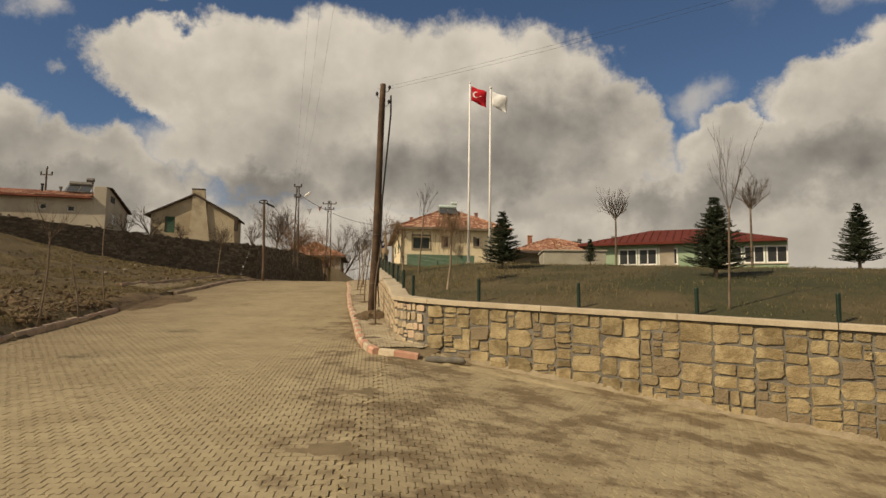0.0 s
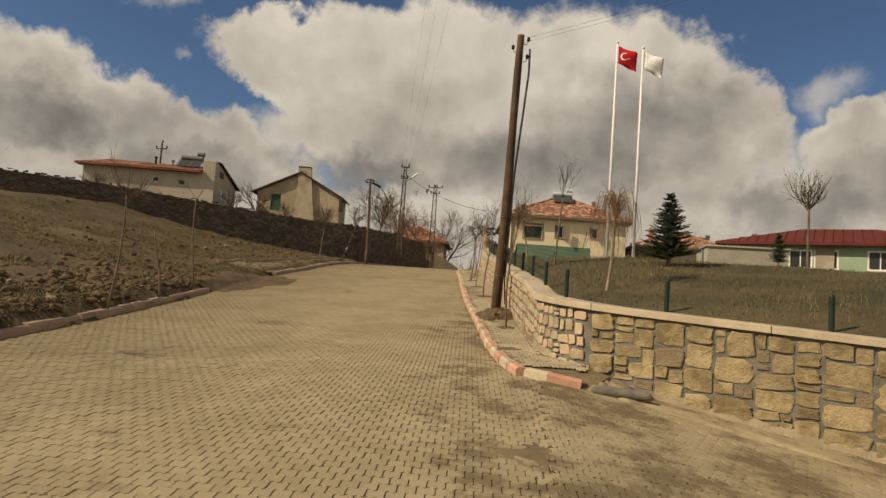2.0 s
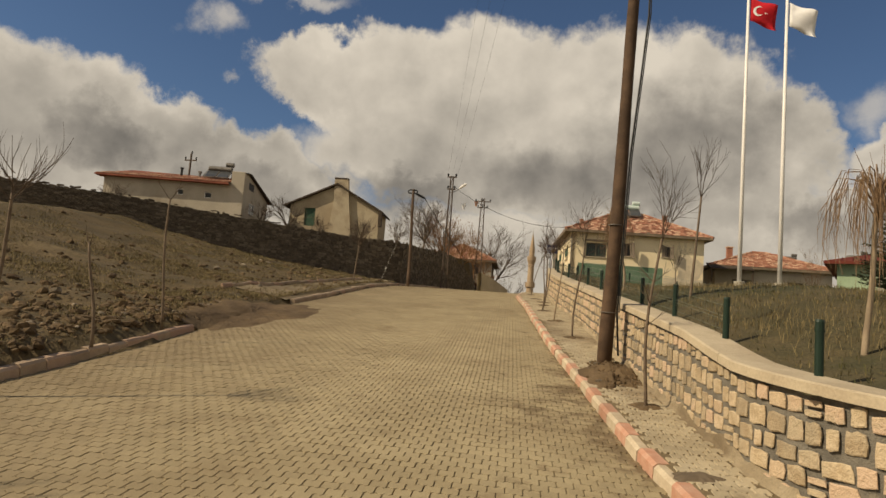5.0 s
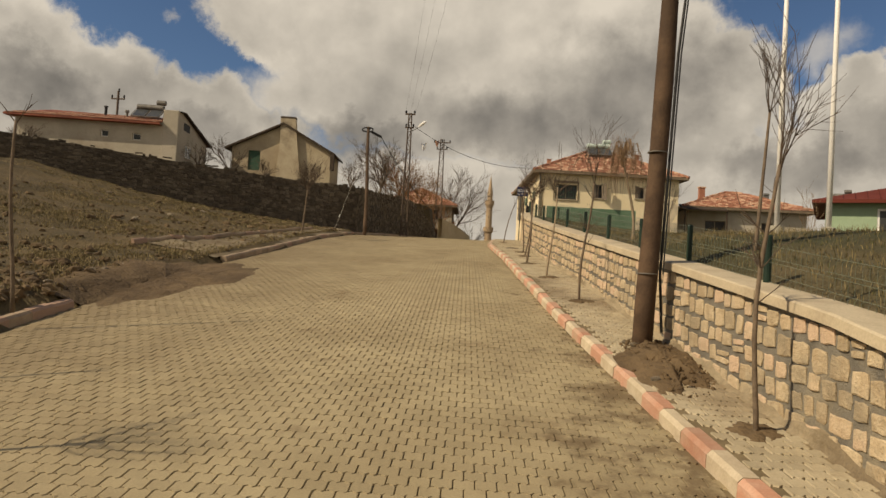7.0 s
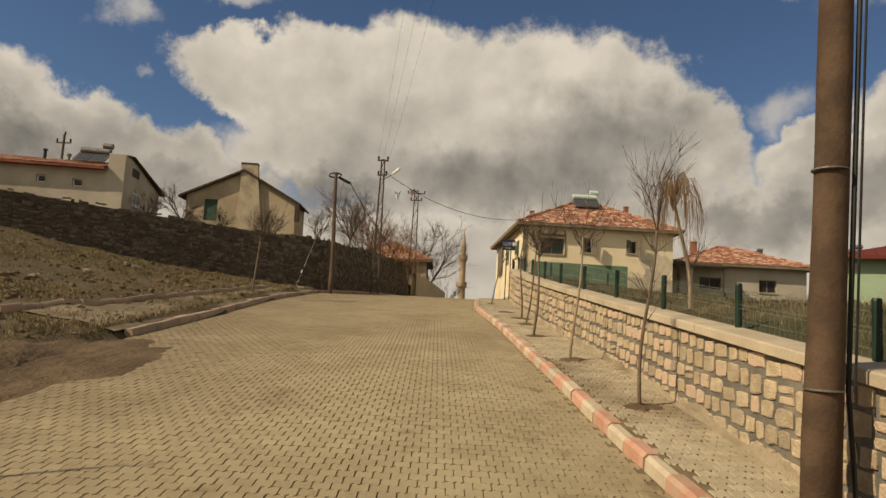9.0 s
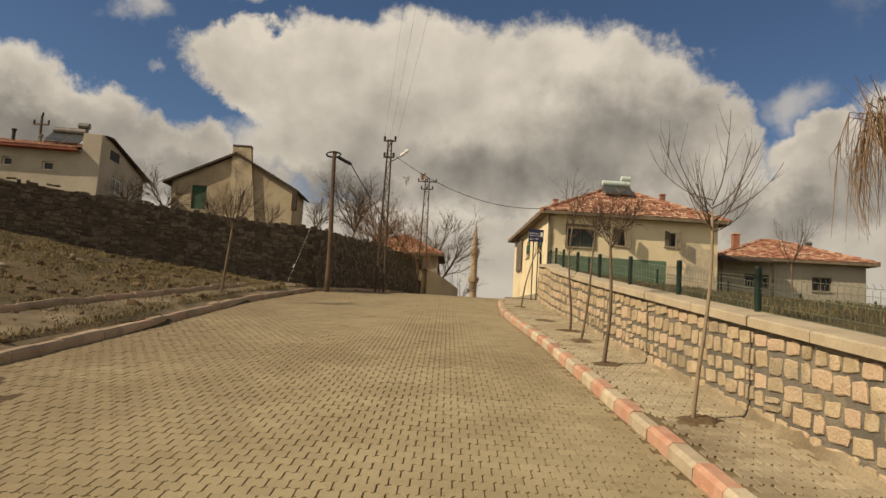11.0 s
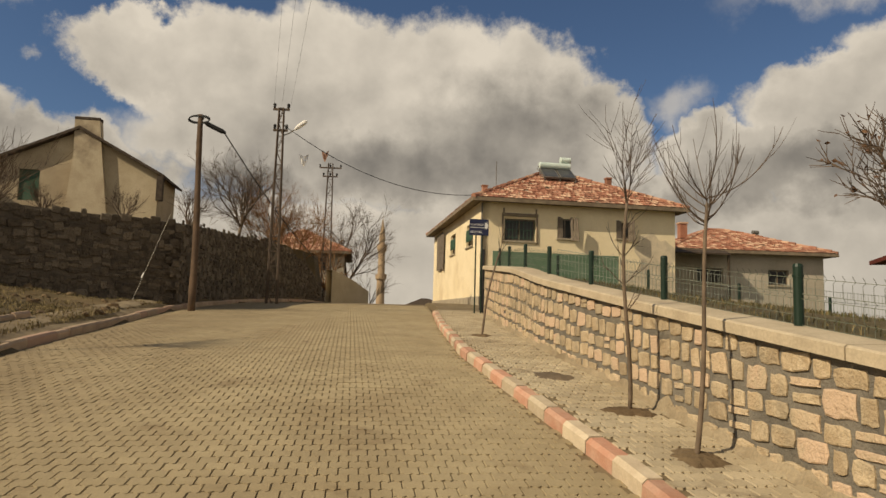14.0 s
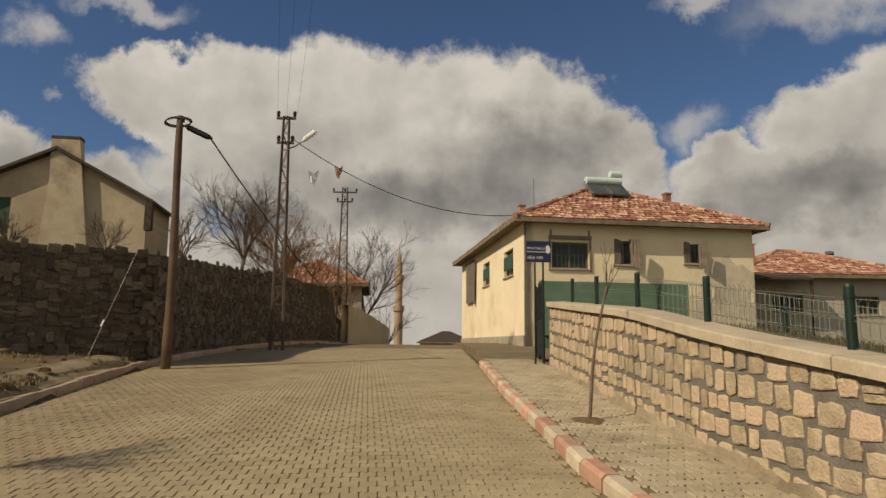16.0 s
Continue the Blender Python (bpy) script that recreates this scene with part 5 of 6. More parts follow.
arm = part("cross_arm", B().box(-0.55, -0.04, 6.95, 0.55, 0.04, 7.05), "rust_steel", kp)
for x in (-0.5, 0.05, 0.5):
    part("insulator", B().lathe([(0, 0.02), (0.05, 0.07), (0.2, 0.06), (0.26, 0.04)], 10, (x, 0, 7.05 + (0.5 if abs(x) < 0.2 else 0))), "black", arm)


def wire(p, q, sag, r, label="sagging black overhead cable"):
    p, q = Vector(p), Vector(q)
    pts = [p.lerp(q, k / 18) - Vector((0, 0, sag * 4 * (k / 18) * (1 - k / 18))) for k in range(19)]
    ob = part("overhead_cable", B().tube(pts, r, 5), "black")
    tagged(ob, label, "cable", "overhead cables")


wire((-10.7, 47.7, 9.2), (-9.9, 66.0, 6.6), 0.3, 0.02)
wire((-10.1, 54.1, 11.2), (-1.6, 57.0, 9.3), 0.9, 0.014)
for dx, dz in ((0, 0), (-0.5, 0.05)):
    wire((-1.27 + dx * 0.4, 21.6, 8.8 + dz), (30 + dx, 2.0, 13.0), 0.8, 0.003, "thin dark overhead wire strand")
for dx in (-0.3, 0.0, 0.35):
    wire((-10.24 + dx, 54.1, 12.0), (-1.0 + 2 * dx, 12.0, 17.5), 1.0, 0.003, "thin dark overhead wire strand")
for x, y, z, w, m in ((-9.35, 54.6, 10.1, 0.38, "white_cloth"), (-8.55, 54.9, 10.35, 0.30, "kerb_red")):
    rag = B().strip([[(-w / 2, 0, 0.1), (0, 0.05, 0.0), (w / 2, 0, 0.12)], [(-w * 0.3, 0.04, -w * 0.6), (0.02, -0.03, -w * 0.55), (w * 0.35, 0.05, -w * 0.35)], [(-w * 0.05, 0.0, -w * 1.2), (0.04, 0.02, -w * 1.1), (w * 0.15, 0.0, -w * 0.9)]])
    ob = part("plastic_scrap", rag, m, m=Matrix.Translation((x, y, z)))
    ob.modifiers.new("thick", "SOLIDIFY").thickness = 0.004
    tagged(ob, "scrap of torn plastic caught on the overhead cable", "litter")

# flagpoles


def flagpole(base, h, cloth, label):
    t = thing("flagpole", label, "flagpole", Matrix.Translation(base), "flagpoles on the lawn")
    part("shaft", B().tube([(0, 0, -0.3), (0, 0, h * 0.5), (0, 0, h)], [0.052, 0.045, 0.032], 14), "white_metal", t, smooth=True)
    part("finial", B().lathe([(0, 0.03), (0.03, 0.055), (0.08, 0.05), (0.11, 0.01)], 12, (0, 0, h)), "white_metal", t)
    part("foot", B().lathe([(-0.2, 0.13), (0.04, 0.13), (0.05, 0.11)], 14), "concrete", t)
    rows = []
    for i in range(9):
        k = i / 8
        rows.append([(0.05 + 0.62 * k, 0.10 * math.sin(5 * k + 0.8 * j) * k, h - 0.08 - 0.62 * j / 6 - 0.30 * k * k - 0.05 * math.sin(4 * k + j)) for j in range(7)])
    fl = part("flag", B().strip(rows), cloth, t, smooth=True)
    fl.modifiers.new("thick", "SOLIDIFY").thickness = 0.004
    return t, fl


f1, fl = flagpole((1.87, 26.52, 3.55), 7.3, "red_cloth", "tall white flagpole with a red flag bearing a white crescent")
cres = B()
for side in (0.03, -0.03):
    outer = [(0.24 + 0.13 * math.cos(a), side, 6.85 + 0.13 * math.sin(a)) for a in [0.7 + (2 * math.pi - 1.4) * i / 20 for i in range(21)]]
    inner = [(0.275 + 0.10 * math.cos(a), side, 6.85 + 0.10 * math.sin(a)) for a in [0.85 + (2 * math.pi - 1.7) * i / 20 for i in range(21)]]
    cres.strip([outer, inner])
    star = [(0.41 + (0.055 if i % 2 == 0 else 0.022) * math.cos(math.pi + i * math.pi / 5), side, 6.80 + (0.055 if i % 2 == 0 else 0.022) * math.sin(math.pi + i * math.pi / 5)) for i in range(10)]
    cres.add(star + [(0.41, side, 6.80)], [(i, (i + 1) % 10, 10) for i in range(10)])
part("crescent_star", cres, "white_cloth", fl, "white crescent and star")
f2, fl2 = flagpole((2.67, 26.16, 3.53), 7.0, "white_cloth", "tall white flagpole with a plain white flag")

# fence on the garden wall
SP = []                      # run lengths of the posts
k = 0
while k * 2.17 + 1.2 < 62:
    SP.append(k * 2.17 + 1.2)
    k += 1
CORNER = LEN[47]


def on_top(s, inset=0.30):
    x, y, lo, hi, d = run_at(s, RUN, LEN)
    return Vector((x - d.y * inset, y + d.x * inset, hi)), d


fence = thing("wire_fence", "dark green welded wire fence with posts on the garden wall", "fence")
post = B().tube([(0, 0, -0.05), (0, 0, 0.465)], 0.037, 12).tube([(0, 0, 0.465), (0, 0, 0.49)], [0.041, 0.032], 12).tube([(0, 0, 0.385), (0, 0, 0.405)], 0.042, 12)
post_me = post.mesh("post")
post_me.materials.append(M["green_metal"])
for s in SP:
    p, d = on_top(s)
    ob = new("post", post_me)
    ob.matrix_basis = Matrix.Translation(p)
    ob.parent = fence
for s0, s1 in zip(SP, SP[1:]):
    if s1 > 37:
        break
    if s0 > 29:
        break
    (p, d), (q, _) = on_top(s0), on_top(s1)
    b, u = B(), (q - p)
    nrm = Vector((-d.y, d.x, 0))
    prof = [(0.02, 0), (0.07, 0), (0.09, 0.025), (0.11, 0), (0.22, 0), (0.24, 0.025), (0.26, 0), (0.36, 0), (0.38, 0.025), (0.42, 0)]
    cnt = 24
    for i in range(1, cnt):
        c = p + u * (i / cnt)
        b.tube([c + nrm * n + Vector((0, 0, z)) for z, n in prof], 0.0023, 3, cap=False)
    for z, n in prof[::2]:
        b.tube([p + nrm * n + Vector((0, 0, z)), q + nrm * n + Vector((0, 0, z))], 0.0026, 3, cap=False)
    part("mesh_panel", b, "wire_green", fence)

# a second line of fence crossing the garden
fence2 = thing("wire_fence", "grey-green welded wire fence across the yard", "fence")
a0, a1 = Vector((-1.3, 44.5, 4.95)), Vector((17.0, 43.5, 4.75))
for i in range(9):
    c = a0.lerp(a1, i / 8)
    c.z = lawn_z(c.x, c.y) - 0.02
    ob = new("post", post_me)
    ob.matrix_basis = Matrix.Translation(c) @ Matrix.Diagonal((1, 1, 1.35, 1))
    ob.parent = fence2
    if i < 8:
        e = a0.lerp(a1, (i + 1) / 8)
        e.z = lawn_z(e.x, e.y) - 0.02
        b = B()
        for k in range(26):
            q = c.lerp(e, k / 26)
            b.tube([q, q + Vector((0, 0, 0.82))], 0.006, 3, cap=False)
        for z in (0.05, 0.3, 0.55, 0.8):
            b.tube([c + Vector((0, 0, z)), e + Vector((0, 0, z))], 0.007, 3, cap=False)
        part("mesh_panel", b, "wire_pale", fence2)

# gate beside the house, sign on its post
gate = thing("metal_gate", "dark green steel gate standing open beside the house", "gate", Matrix.Translation((-2.75, 48.2, zr(48.2) + 0.1)))
gf = B()
for x, y in ((0, 0), (0.08, 0.9), (0.12, 1.7)):
    gf.tube([(x, y, -0.2), (x, y, 1.95)], 0.035, 8)
for z in (0.12, 1.0, 1.85):
    gf.tube([(0, 0, z), (0.12, 1.7, z)], 0.022, 6)
part("gate_frame", gf, "black", gate)
for i in range(9):
    k = (i + 0.5) / 9
    part("bar", B().tube([(0.12 * k, 1.7 * k, 0.12), (0.12 * k, 1.7 * k, 1.85)], 0.012, 6), "black", gate)
part("sheet", B().box(-0.01, 0.1, 0.15, 0.012, 0.85, 1.0), "black", gate)

sign = thing("direction_sign", "navy blue enamel direction sign with white lettering and arrow", "sign", Matrix.Translation((-3.0, 47.3, 0)) @ Euler((0, 0, radians(6))).to_matrix().to_4x4())
for x in (-0.09, 0.10):
    part("post", B().tube([(x, 0.03, zr(47.3)), (x, 0.03, 6.75)], 0.022, 8), "green_metal", sign)
board = part("panel", B().box(-0.30, -0.02, 6.26, 0.28, 0.0, 6.74), "blue_sign", sign, bevel=0.004)
part("border", B().box(-0.285, -0.0225, 6.485, 0.265, -0.0205, 6.50), "sign_white", board)
part("arrow", B().add([(0.16, -0.0235, 6.47), (0.21, -0.0235, 6.47), (0.21, -0.0235, 6.64), (0.16, -0.0235, 6.64), (0.21, -0.0235, 6.43), (0.268, -0.0235, 6.555), (0.21, -0.0235, 6.68)], [(0, 1, 2, 3), (4, 5, 6)]), "sign_white", board, "white arrow")


def lettering(text, x, z, size, parent):
    cu = bpy.data.curves.new("lettering", "FONT")
    cu.body, cu.size, cu.extrude = text, size, 0.001
    tmp = bpy.data.objects.new("lettering_source", cu)
    scene.collection.objects.link(tmp)
    me = bpy.data.meshes.new_from_object(tmp.evaluated_get(bpy.context.evaluated_depsgraph_get()))
    bpy.data.objects.remove(tmp)
    ob = new("lettering", me)
    me.materials.clear()
    me.materials.append(M["sign_white"])
    ob.matrix_basis = Matrix.Translation((x, -0.0225, z)) @ Euler((radians(90), 0, 0)).to_matrix().to_4x4()
    ob.parent = parent
    ob["label"] = "white capital letters"
    return ob


lettering("MUHTARLIK", -0.28, 6.55, 0.078, board)
lettering("AİLE HEK", -0.28, 6.33, 0.088, board)

# the minaret down the road
mn = thing("minaret", "slender stone minaret with two balconies and a pointed cap", "minaret", Matrix.Translation((-9.78, 163.4, -1.5)))
part("shaft", B().lathe([(-1, 0.95), (12.0, 0.80), (12.3, 1.1), (13.3, 1.15), (13.3, 0.72), (18.3, 0.66)], 18), "minaret", mn)
part("balcony", B().lathe([(17.6, 0.7), (18.4, 1.0), (19.3, 1.02), (19.3, 0.58), (20.6, 0.6)], 18), "minaret", mn)
part("cap", B().lathe([(20.6, 0.66), (24.4, 0.10), (24.6, 0.05), (25.3, 0.03)], 18), "minaret", mn)
for x, y, w in ((-5.6, 120, 7.0), (1.5, 132, 9.0)):
    fh = thing("distant_house", "distant low house with a dark tiled roof below the crest", "house", Matrix.Translation((x, y, 2.4)))
    part("wall", B().box(0, 0, -3.5, w, 6, 2.3), "tan_plaster", fh)
    hip_roof(fh, 0, 0, w, 6, 2.3, 1.5, mat="dark_wood", over=0.4, ridge_along="x")


# ---------- trees and plants ----------
def limb(b, p, d, length, r, r_end, rng, wob=0.12, up=0.05, n=4, sides=5):
    """One wavering branch; gives back points along it with their directions."""
    pts, dirs = [p.copy()], [d.copy()]
    d = d.normalized()
    for i in range(n):
        d = (d + Vector((rng.uniform(-wob, wob), rng.uniform(-wob, wob), rng.uniform(-wob, wob) + up))).normalized()
        p = p + d * (length / n)
        pts.append(p.copy())
        dirs.append(d.copy())
    b.tube(pts, [r + (r_end - r) * i / n for i in range(n + 1)], sides, cap=False)
    return pts, dirs


def vase(b, p, count, reach, r, rng):
    """Long shoots that leave level and curve up like the ribs of a bowl."""
    for i in range(count):
        a = 6.283 * i / count + rng.uniform(-.35, .35)
        q, d = p + Vector((0, 0, rng.uniform(-0.22, 0.12))), Vector((math.cos(a), math.sin(a), rng.uniform(0.0, 0.7))).normalized()
        l, pts = reach * rng.uniform(0.65, 1.1), []
        for k in range(9):
            pts.append(q.copy())
            d = (d + Vector((rng.uniform(-.10, .10), rng.uniform(-.10, .10), 0.17 + rng.uniform(-.05, .08)))).normalized()
            q = q + d * (l / 8)
        b.tube(pts, [r * (1 - 0.085 * k) for k in range(9)], 5, cap=False)
        for k in range(rng.randint(4, 7)):
            j = rng.randint(1, 6)
            e = (pts[j + 1] - pts[j]).normalized()
            s = e.orthogonal().normalized()
            s.rotate(Matrix.Rotation(rng.uniform(0, 6.28), 3, e))
            limb(b, pts[j], e + s * 0.6 + Vector((0, 0, 0.2)), l * rng.uniform(0.2, 0.5), r * 0.45, r * 0.15, rng, 0.15, 0.15, 5, 3)


def ramify(b, p, d, length, r, depth, rng, kids=(2, 4), spread=0.6, up=0.06, shrink=0.68, wob=0.13):
    sides = 5 if r > 0.012 else 3
    n = 4 if depth > 1 else 3
    pts, dirs = limb(b, p, d, length, r, r * 0.5, rng, wob, up, n, sides)
    if depth == 0:
        return
    for k in range(rng.randint(*kids)):
        i = rng.randint(max(1, n - 2 if k == 0 else 1), n)
        dd = dirs[i]
        side = dd.orthogonal().normalized()
        side.rotate(Matrix.Rotation(rng.uniform(0, 6.28), 3, dd))
        nd = (dd + side * rng.uniform(0.5, 1.2) * spread).normalized()
        ramify(b, pts[i], nd, length * shrink * rng.uniform(0.75, 1.15), max(r * 0.55, 0.0028), depth - 1, rng, kids, spread, up, shrink, wob)


def bare_tree(base, height, trunk, seed, label, r=0.03, forks=6, depth=2, spread=0.6, lean=(0, 0), bark="bark", twig="twig", name="bare_sapling", category="tree", group="", kids=(2, 4), up=0.08, open_angle=0.8, leaves=0, bend=0.0, side_twigs=0):
    rng = random.Random(seed)
    t = thing(name, label, category, Matrix.Translation(base), group)
    tb = B()
    pts, dirs = [], []
    for i in range(9):
        k = i / 8
        pts.append(Vector((lean[0] * k + bend * math.sin(k * 5 + seed), lean[1] * k + bend * 0.6 * math.sin(k * 4 + seed * 2), -0.12 + (trunk + 0.12) * k)))
    tb.tube(pts, [r * (1.15 - 0.45 * i / 8) for i in range(9)], 8)
    part("trunk", tb, bark, t, smooth=True)
    cb = B()
    d0 = (pts[-1] - pts[-2]).normalized()
    if open_angle > 1.0 and not leaves and depth == 2:
        vase(cb, pts[-1], forks + 8, (height - trunk) * 1.05, r * 0.30, rng)
        forks = 0
    for i in range(forks):
        a = 6.283 * i / forks + rng.uniform(-.4, .4)
        out = rng.uniform(0.35, 1.0) * open_angle
        nd = (d0 + Vector((math.cos(a), math.sin(a), 0)) * out).normalized()
        ramify(cb, pts[-1] - Vector((0, 0, rng.uniform(0, 0.12))), nd, (height - trunk) * rng.uniform(0.5, 0.75), r * 0.36, depth, rng, kids, spread, up)
    for i in range(side_twigs):
        k = rng.uniform(0.58, 0.98)
        q = pts[int(k * 8)]
        a = rng.uniform(0, 6.28)
        ramify(cb, q, Vector((math.cos(a), math.sin(a), 0.9)), (height - trunk) * 0.3, r * 0.3, 1, rng, (1, 3), 0.6, 0.05)
    crown = part("crown", cb, twig, t, "bare branches")
    if leaves:
        lb = B()
        for i in range(leaves):
            v = Vector(cb.v[rng.randrange(len(cb.v))])
            if v.z < trunk + 0.1:
                continue
            e = Euler((rng.uniform(0, 6), rng.uniform(0, 6), rng.uniform(0, 6))).to_matrix()
            s = rng.uniform(0.008, 0.018)
            lb.add([v + e @ Vector(q) * s for q in ((-0.6, 0, 0), (0, -1, 0.2), (0.6, 0, 0), (0, 1.2, 0.3))], [(0, 1, 2, 3)])
        part("withered_leaf", lb, "leaf_dead", crown)["kind"] = "stuff"
    return t


PAV = [  # saplings in the pavement: x, y, height, trunk, lean, look
    (-1.18, 18.55, 3.15, 2.2, (0.10, 0.0), "whip"), (-2.0, 24.75, 3.05, 2.1, (0.10, 0.1), "whip"), (-2.45, 27.75, 2.95, 2.02, (0.12, 0.05), "vase"),
    (-2.86, 30.6, 2.3, 1.72, (0.06, 0.08), "bush"), (-2.93, 32.9, 2.8, 2.02, (0.28, 0.3), "vase"), (-2.99, 34.3, 2.95, 2.05, (0.02, 0.0), "whip"), (-3.75, 40.2, 2.25, 1.6, (0.38, 0.4), "thin")]
for i, (x, y, h, tr, ln, kind) in enumerate(PAV):
    base = (x, y, zr(y) + 0.11)
    if kind == "bush":
        bare_tree(base, h, tr, 40 + i, "young pavement tree with a dense crown of withered twigs", 0.026, 9, 3, 0.75, ln, group="pavement trees", leaves=260, bend=0.03, kids=(3, 4), open_angle=1.0, up=0.06)
    elif kind == "vase":
        bare_tree(base, h, tr, 40 + i, "bare young pavement tree with a vase of whippy branches", 0.020, 8, 2, 0.45, ln, group="pavement trees", bend=0.03, open_angle=1.15, up=0.14, bark="pale_bark" if i == 2 else "bark")
    elif kind == "whip":
        bare_tree(base, h, tr, 40 + i, "tall thin bare pavement sapling", 0.021, 5, 2, 0.75, ln, group="pavement trees", bend=0.05, open_angle=0.26, up=0.09, side_twigs=13, kids=(3, 5))
    else:
        bare_tree(base, h, tr, 40 + i, "thin leaning bare pavement sapling", 0.020, 4, 1, 0.4, ln, group="pavement trees", bend=0.03, open_angle=0.6, up=0.1)

LEFT = [(-8.8, 12.1, 3.0, 2.0, (0.05, 0.0)), (-8.55, 8.2, 2.9, 2.0, (0.05, 0)), (-8.72, 16.1, 2.95, 2.1, (0.12, 0.0)), (-8.9, 18.15, 1.75, 1.4, (-0.25, 0.05)), (-9.42, 20.6, 2.75, 2.3, (-0.10, 0.0)), (-11.3, 37.5, 2.75, 1.7, (0.12, 0.05))]
for i, (x, y, h, tr, ln) in enumerate(LEFT):
    z = bank_z(x, y) - 0.03 if x < lerp(y, KERB_L) else zr(y)
    z = max(z, {2: 1.22, 3: 1.46, 4: 1.66, 5: 3.33}.get(i, z)) if i > 1 else z
    if i == 5:
        bare_tree((x, y, z), h, tr, 70, "bare young tree with a wide dense crown on the verge", 0.035, 13, 3, 0.6, ln, group="verge trees", open_angle=0.95, up=0.10, kids=(3, 4))
    else:
        bare_tree((x, y, z), h, tr, 60 + i, "thin bare sapling planted in the stony verge", 0.024, 6 if i in (0, 1, 2) else 2, 2 if i in (0, 1, 2) else 1, 0.4, ln, group="verge trees", open_angle=1.1, up=0.15, bend=0.03)


def lz(x, y):
    return lawn_z(x, y) - 0.03


def ball_tree(x, y, zc, seed):
    z = lz(x, y)
    tr = zc - z - 0.35
    bare_tree((x, y, z), tr + 0.78, tr, seed, "bare standard tree with a dense ball of twigs", 0.038, 16, 3, 0.62, (0, 0), twig="twig", group="lawn trees", open_angle=1.25, up=0.10, kids=(2, 4))


ball_tree(6.6, 22.6, 5.25, 81)
ball_tree(9.9, 19.9, 5.2, 82)
bare_tree((5.68, 12.3, lz(5.68, 12.3)), 3.0, 1.9, 83, "thin bare sapling on the lawn", 0.022, 5, 2, 0.4, (0.1, 0.1), group="lawn trees", open_angle=0.7, up=0.12)
bare_tree((-0.05, 22.0, lz(-0.05, 22.0)), 3.0, 1.9, 84, "thin bare sapling on the lawn", 0.024, 5, 2, 0.4, (0.15, 0.1), group="lawn trees", open_angle=0.45, up=0.12)
bare_tree((1.9, 36.0, lz(1.9, 36.0)), 1.9, 0.8, 85, "small bare tree behind the fence", 0.022, 7, 2, 0.5, (0, 0.1), group="lawn trees", open_angle=0.9, up=0.1)
bare_tree((8.5, 41.0, lz(8.5, 41.0)), 2.4, 1.0, 86, "small bare tree behind the fence", 0.025, 7, 3, 0.5, (0, 0.1), group="lawn trees", open_angle=0.9, up=0.1, twig="straw_twig")


def weeping_tree(x, y, h, seed, lean):
    rng = random.Random(seed)
    t = thing("weeping_tree", "bare weeping tree with pale trunk and hanging straw-coloured twigs", "tree", Matrix.Translation((x, y, lz(x, y))), "weeping trees")
    pts = [Vector((lean * k * k + 0.03 * math.sin(6 * k + seed), 0.05 * math.sin(4 * k), -0.12 + (h + 0.12) * k)) for k in [i / 10 for i in range(11)]]
    part("trunk", B().tube(pts, [0.034 - 0.012 * i / 10 for i in range(11)], 9), "pale_bark", t, smooth=True)
    cb, top = B(), pts[-1]
    for i in range(46):
        a = rng.uniform(0, 6.28)
        out, drop = rng.uniform(0.12, 0.48), rng.uniform(0.25, 0.8)
        o = Vector((math.cos(a), math.sin(a), 0))
        s = top - Vector((0, 0, rng.uniform(0, 0.25)))
        arc = [s, s + o * out * 0.4 + Vector((0, 0, 0.34)), s + o * out * 0.8 + Vector((0, 0, 0.36)), s + o * out + Vector((0, 0, 0.12)), s + o * (out + 0.04) - Vector((0, 0, drop * 0.6)), s + o * (out + 0.02 + rng.uniform(-.1, .1)) - Vector((0, 0, drop))]
        cb.tube(arc, [0.008, 0.006, 0.0045, 0.0035, 0.0028, 0.0015], 4, cap=False)
        for k in range(4):
            q = arc[rng.randint(2, 3)]
            e = q + Vector((rng.uniform(-.12, .12), rng.uniform(-.12, .12), -rng.uniform(0.2, 0.8)))
            cb.tube([q, q.lerp(e, 0.5) + o * 0.05, e], [0.003, 0.0022, 0.0014], 3, cap=False)
        if i % 5 == 0:
            ramify(cb, s, (o * 0.5 + Vector((0, 0, 1))).normalized(), 0.45, 0.006, 1, rng)
    part("crown", cb, "straw_twig", t, "hanging straw-coloured twigs")


weeping_tree(0.75, 16.85, 1.62, 5, 0.10)
weeping_tree(-0.75, 27.2, 1.75, 6, -0.28)


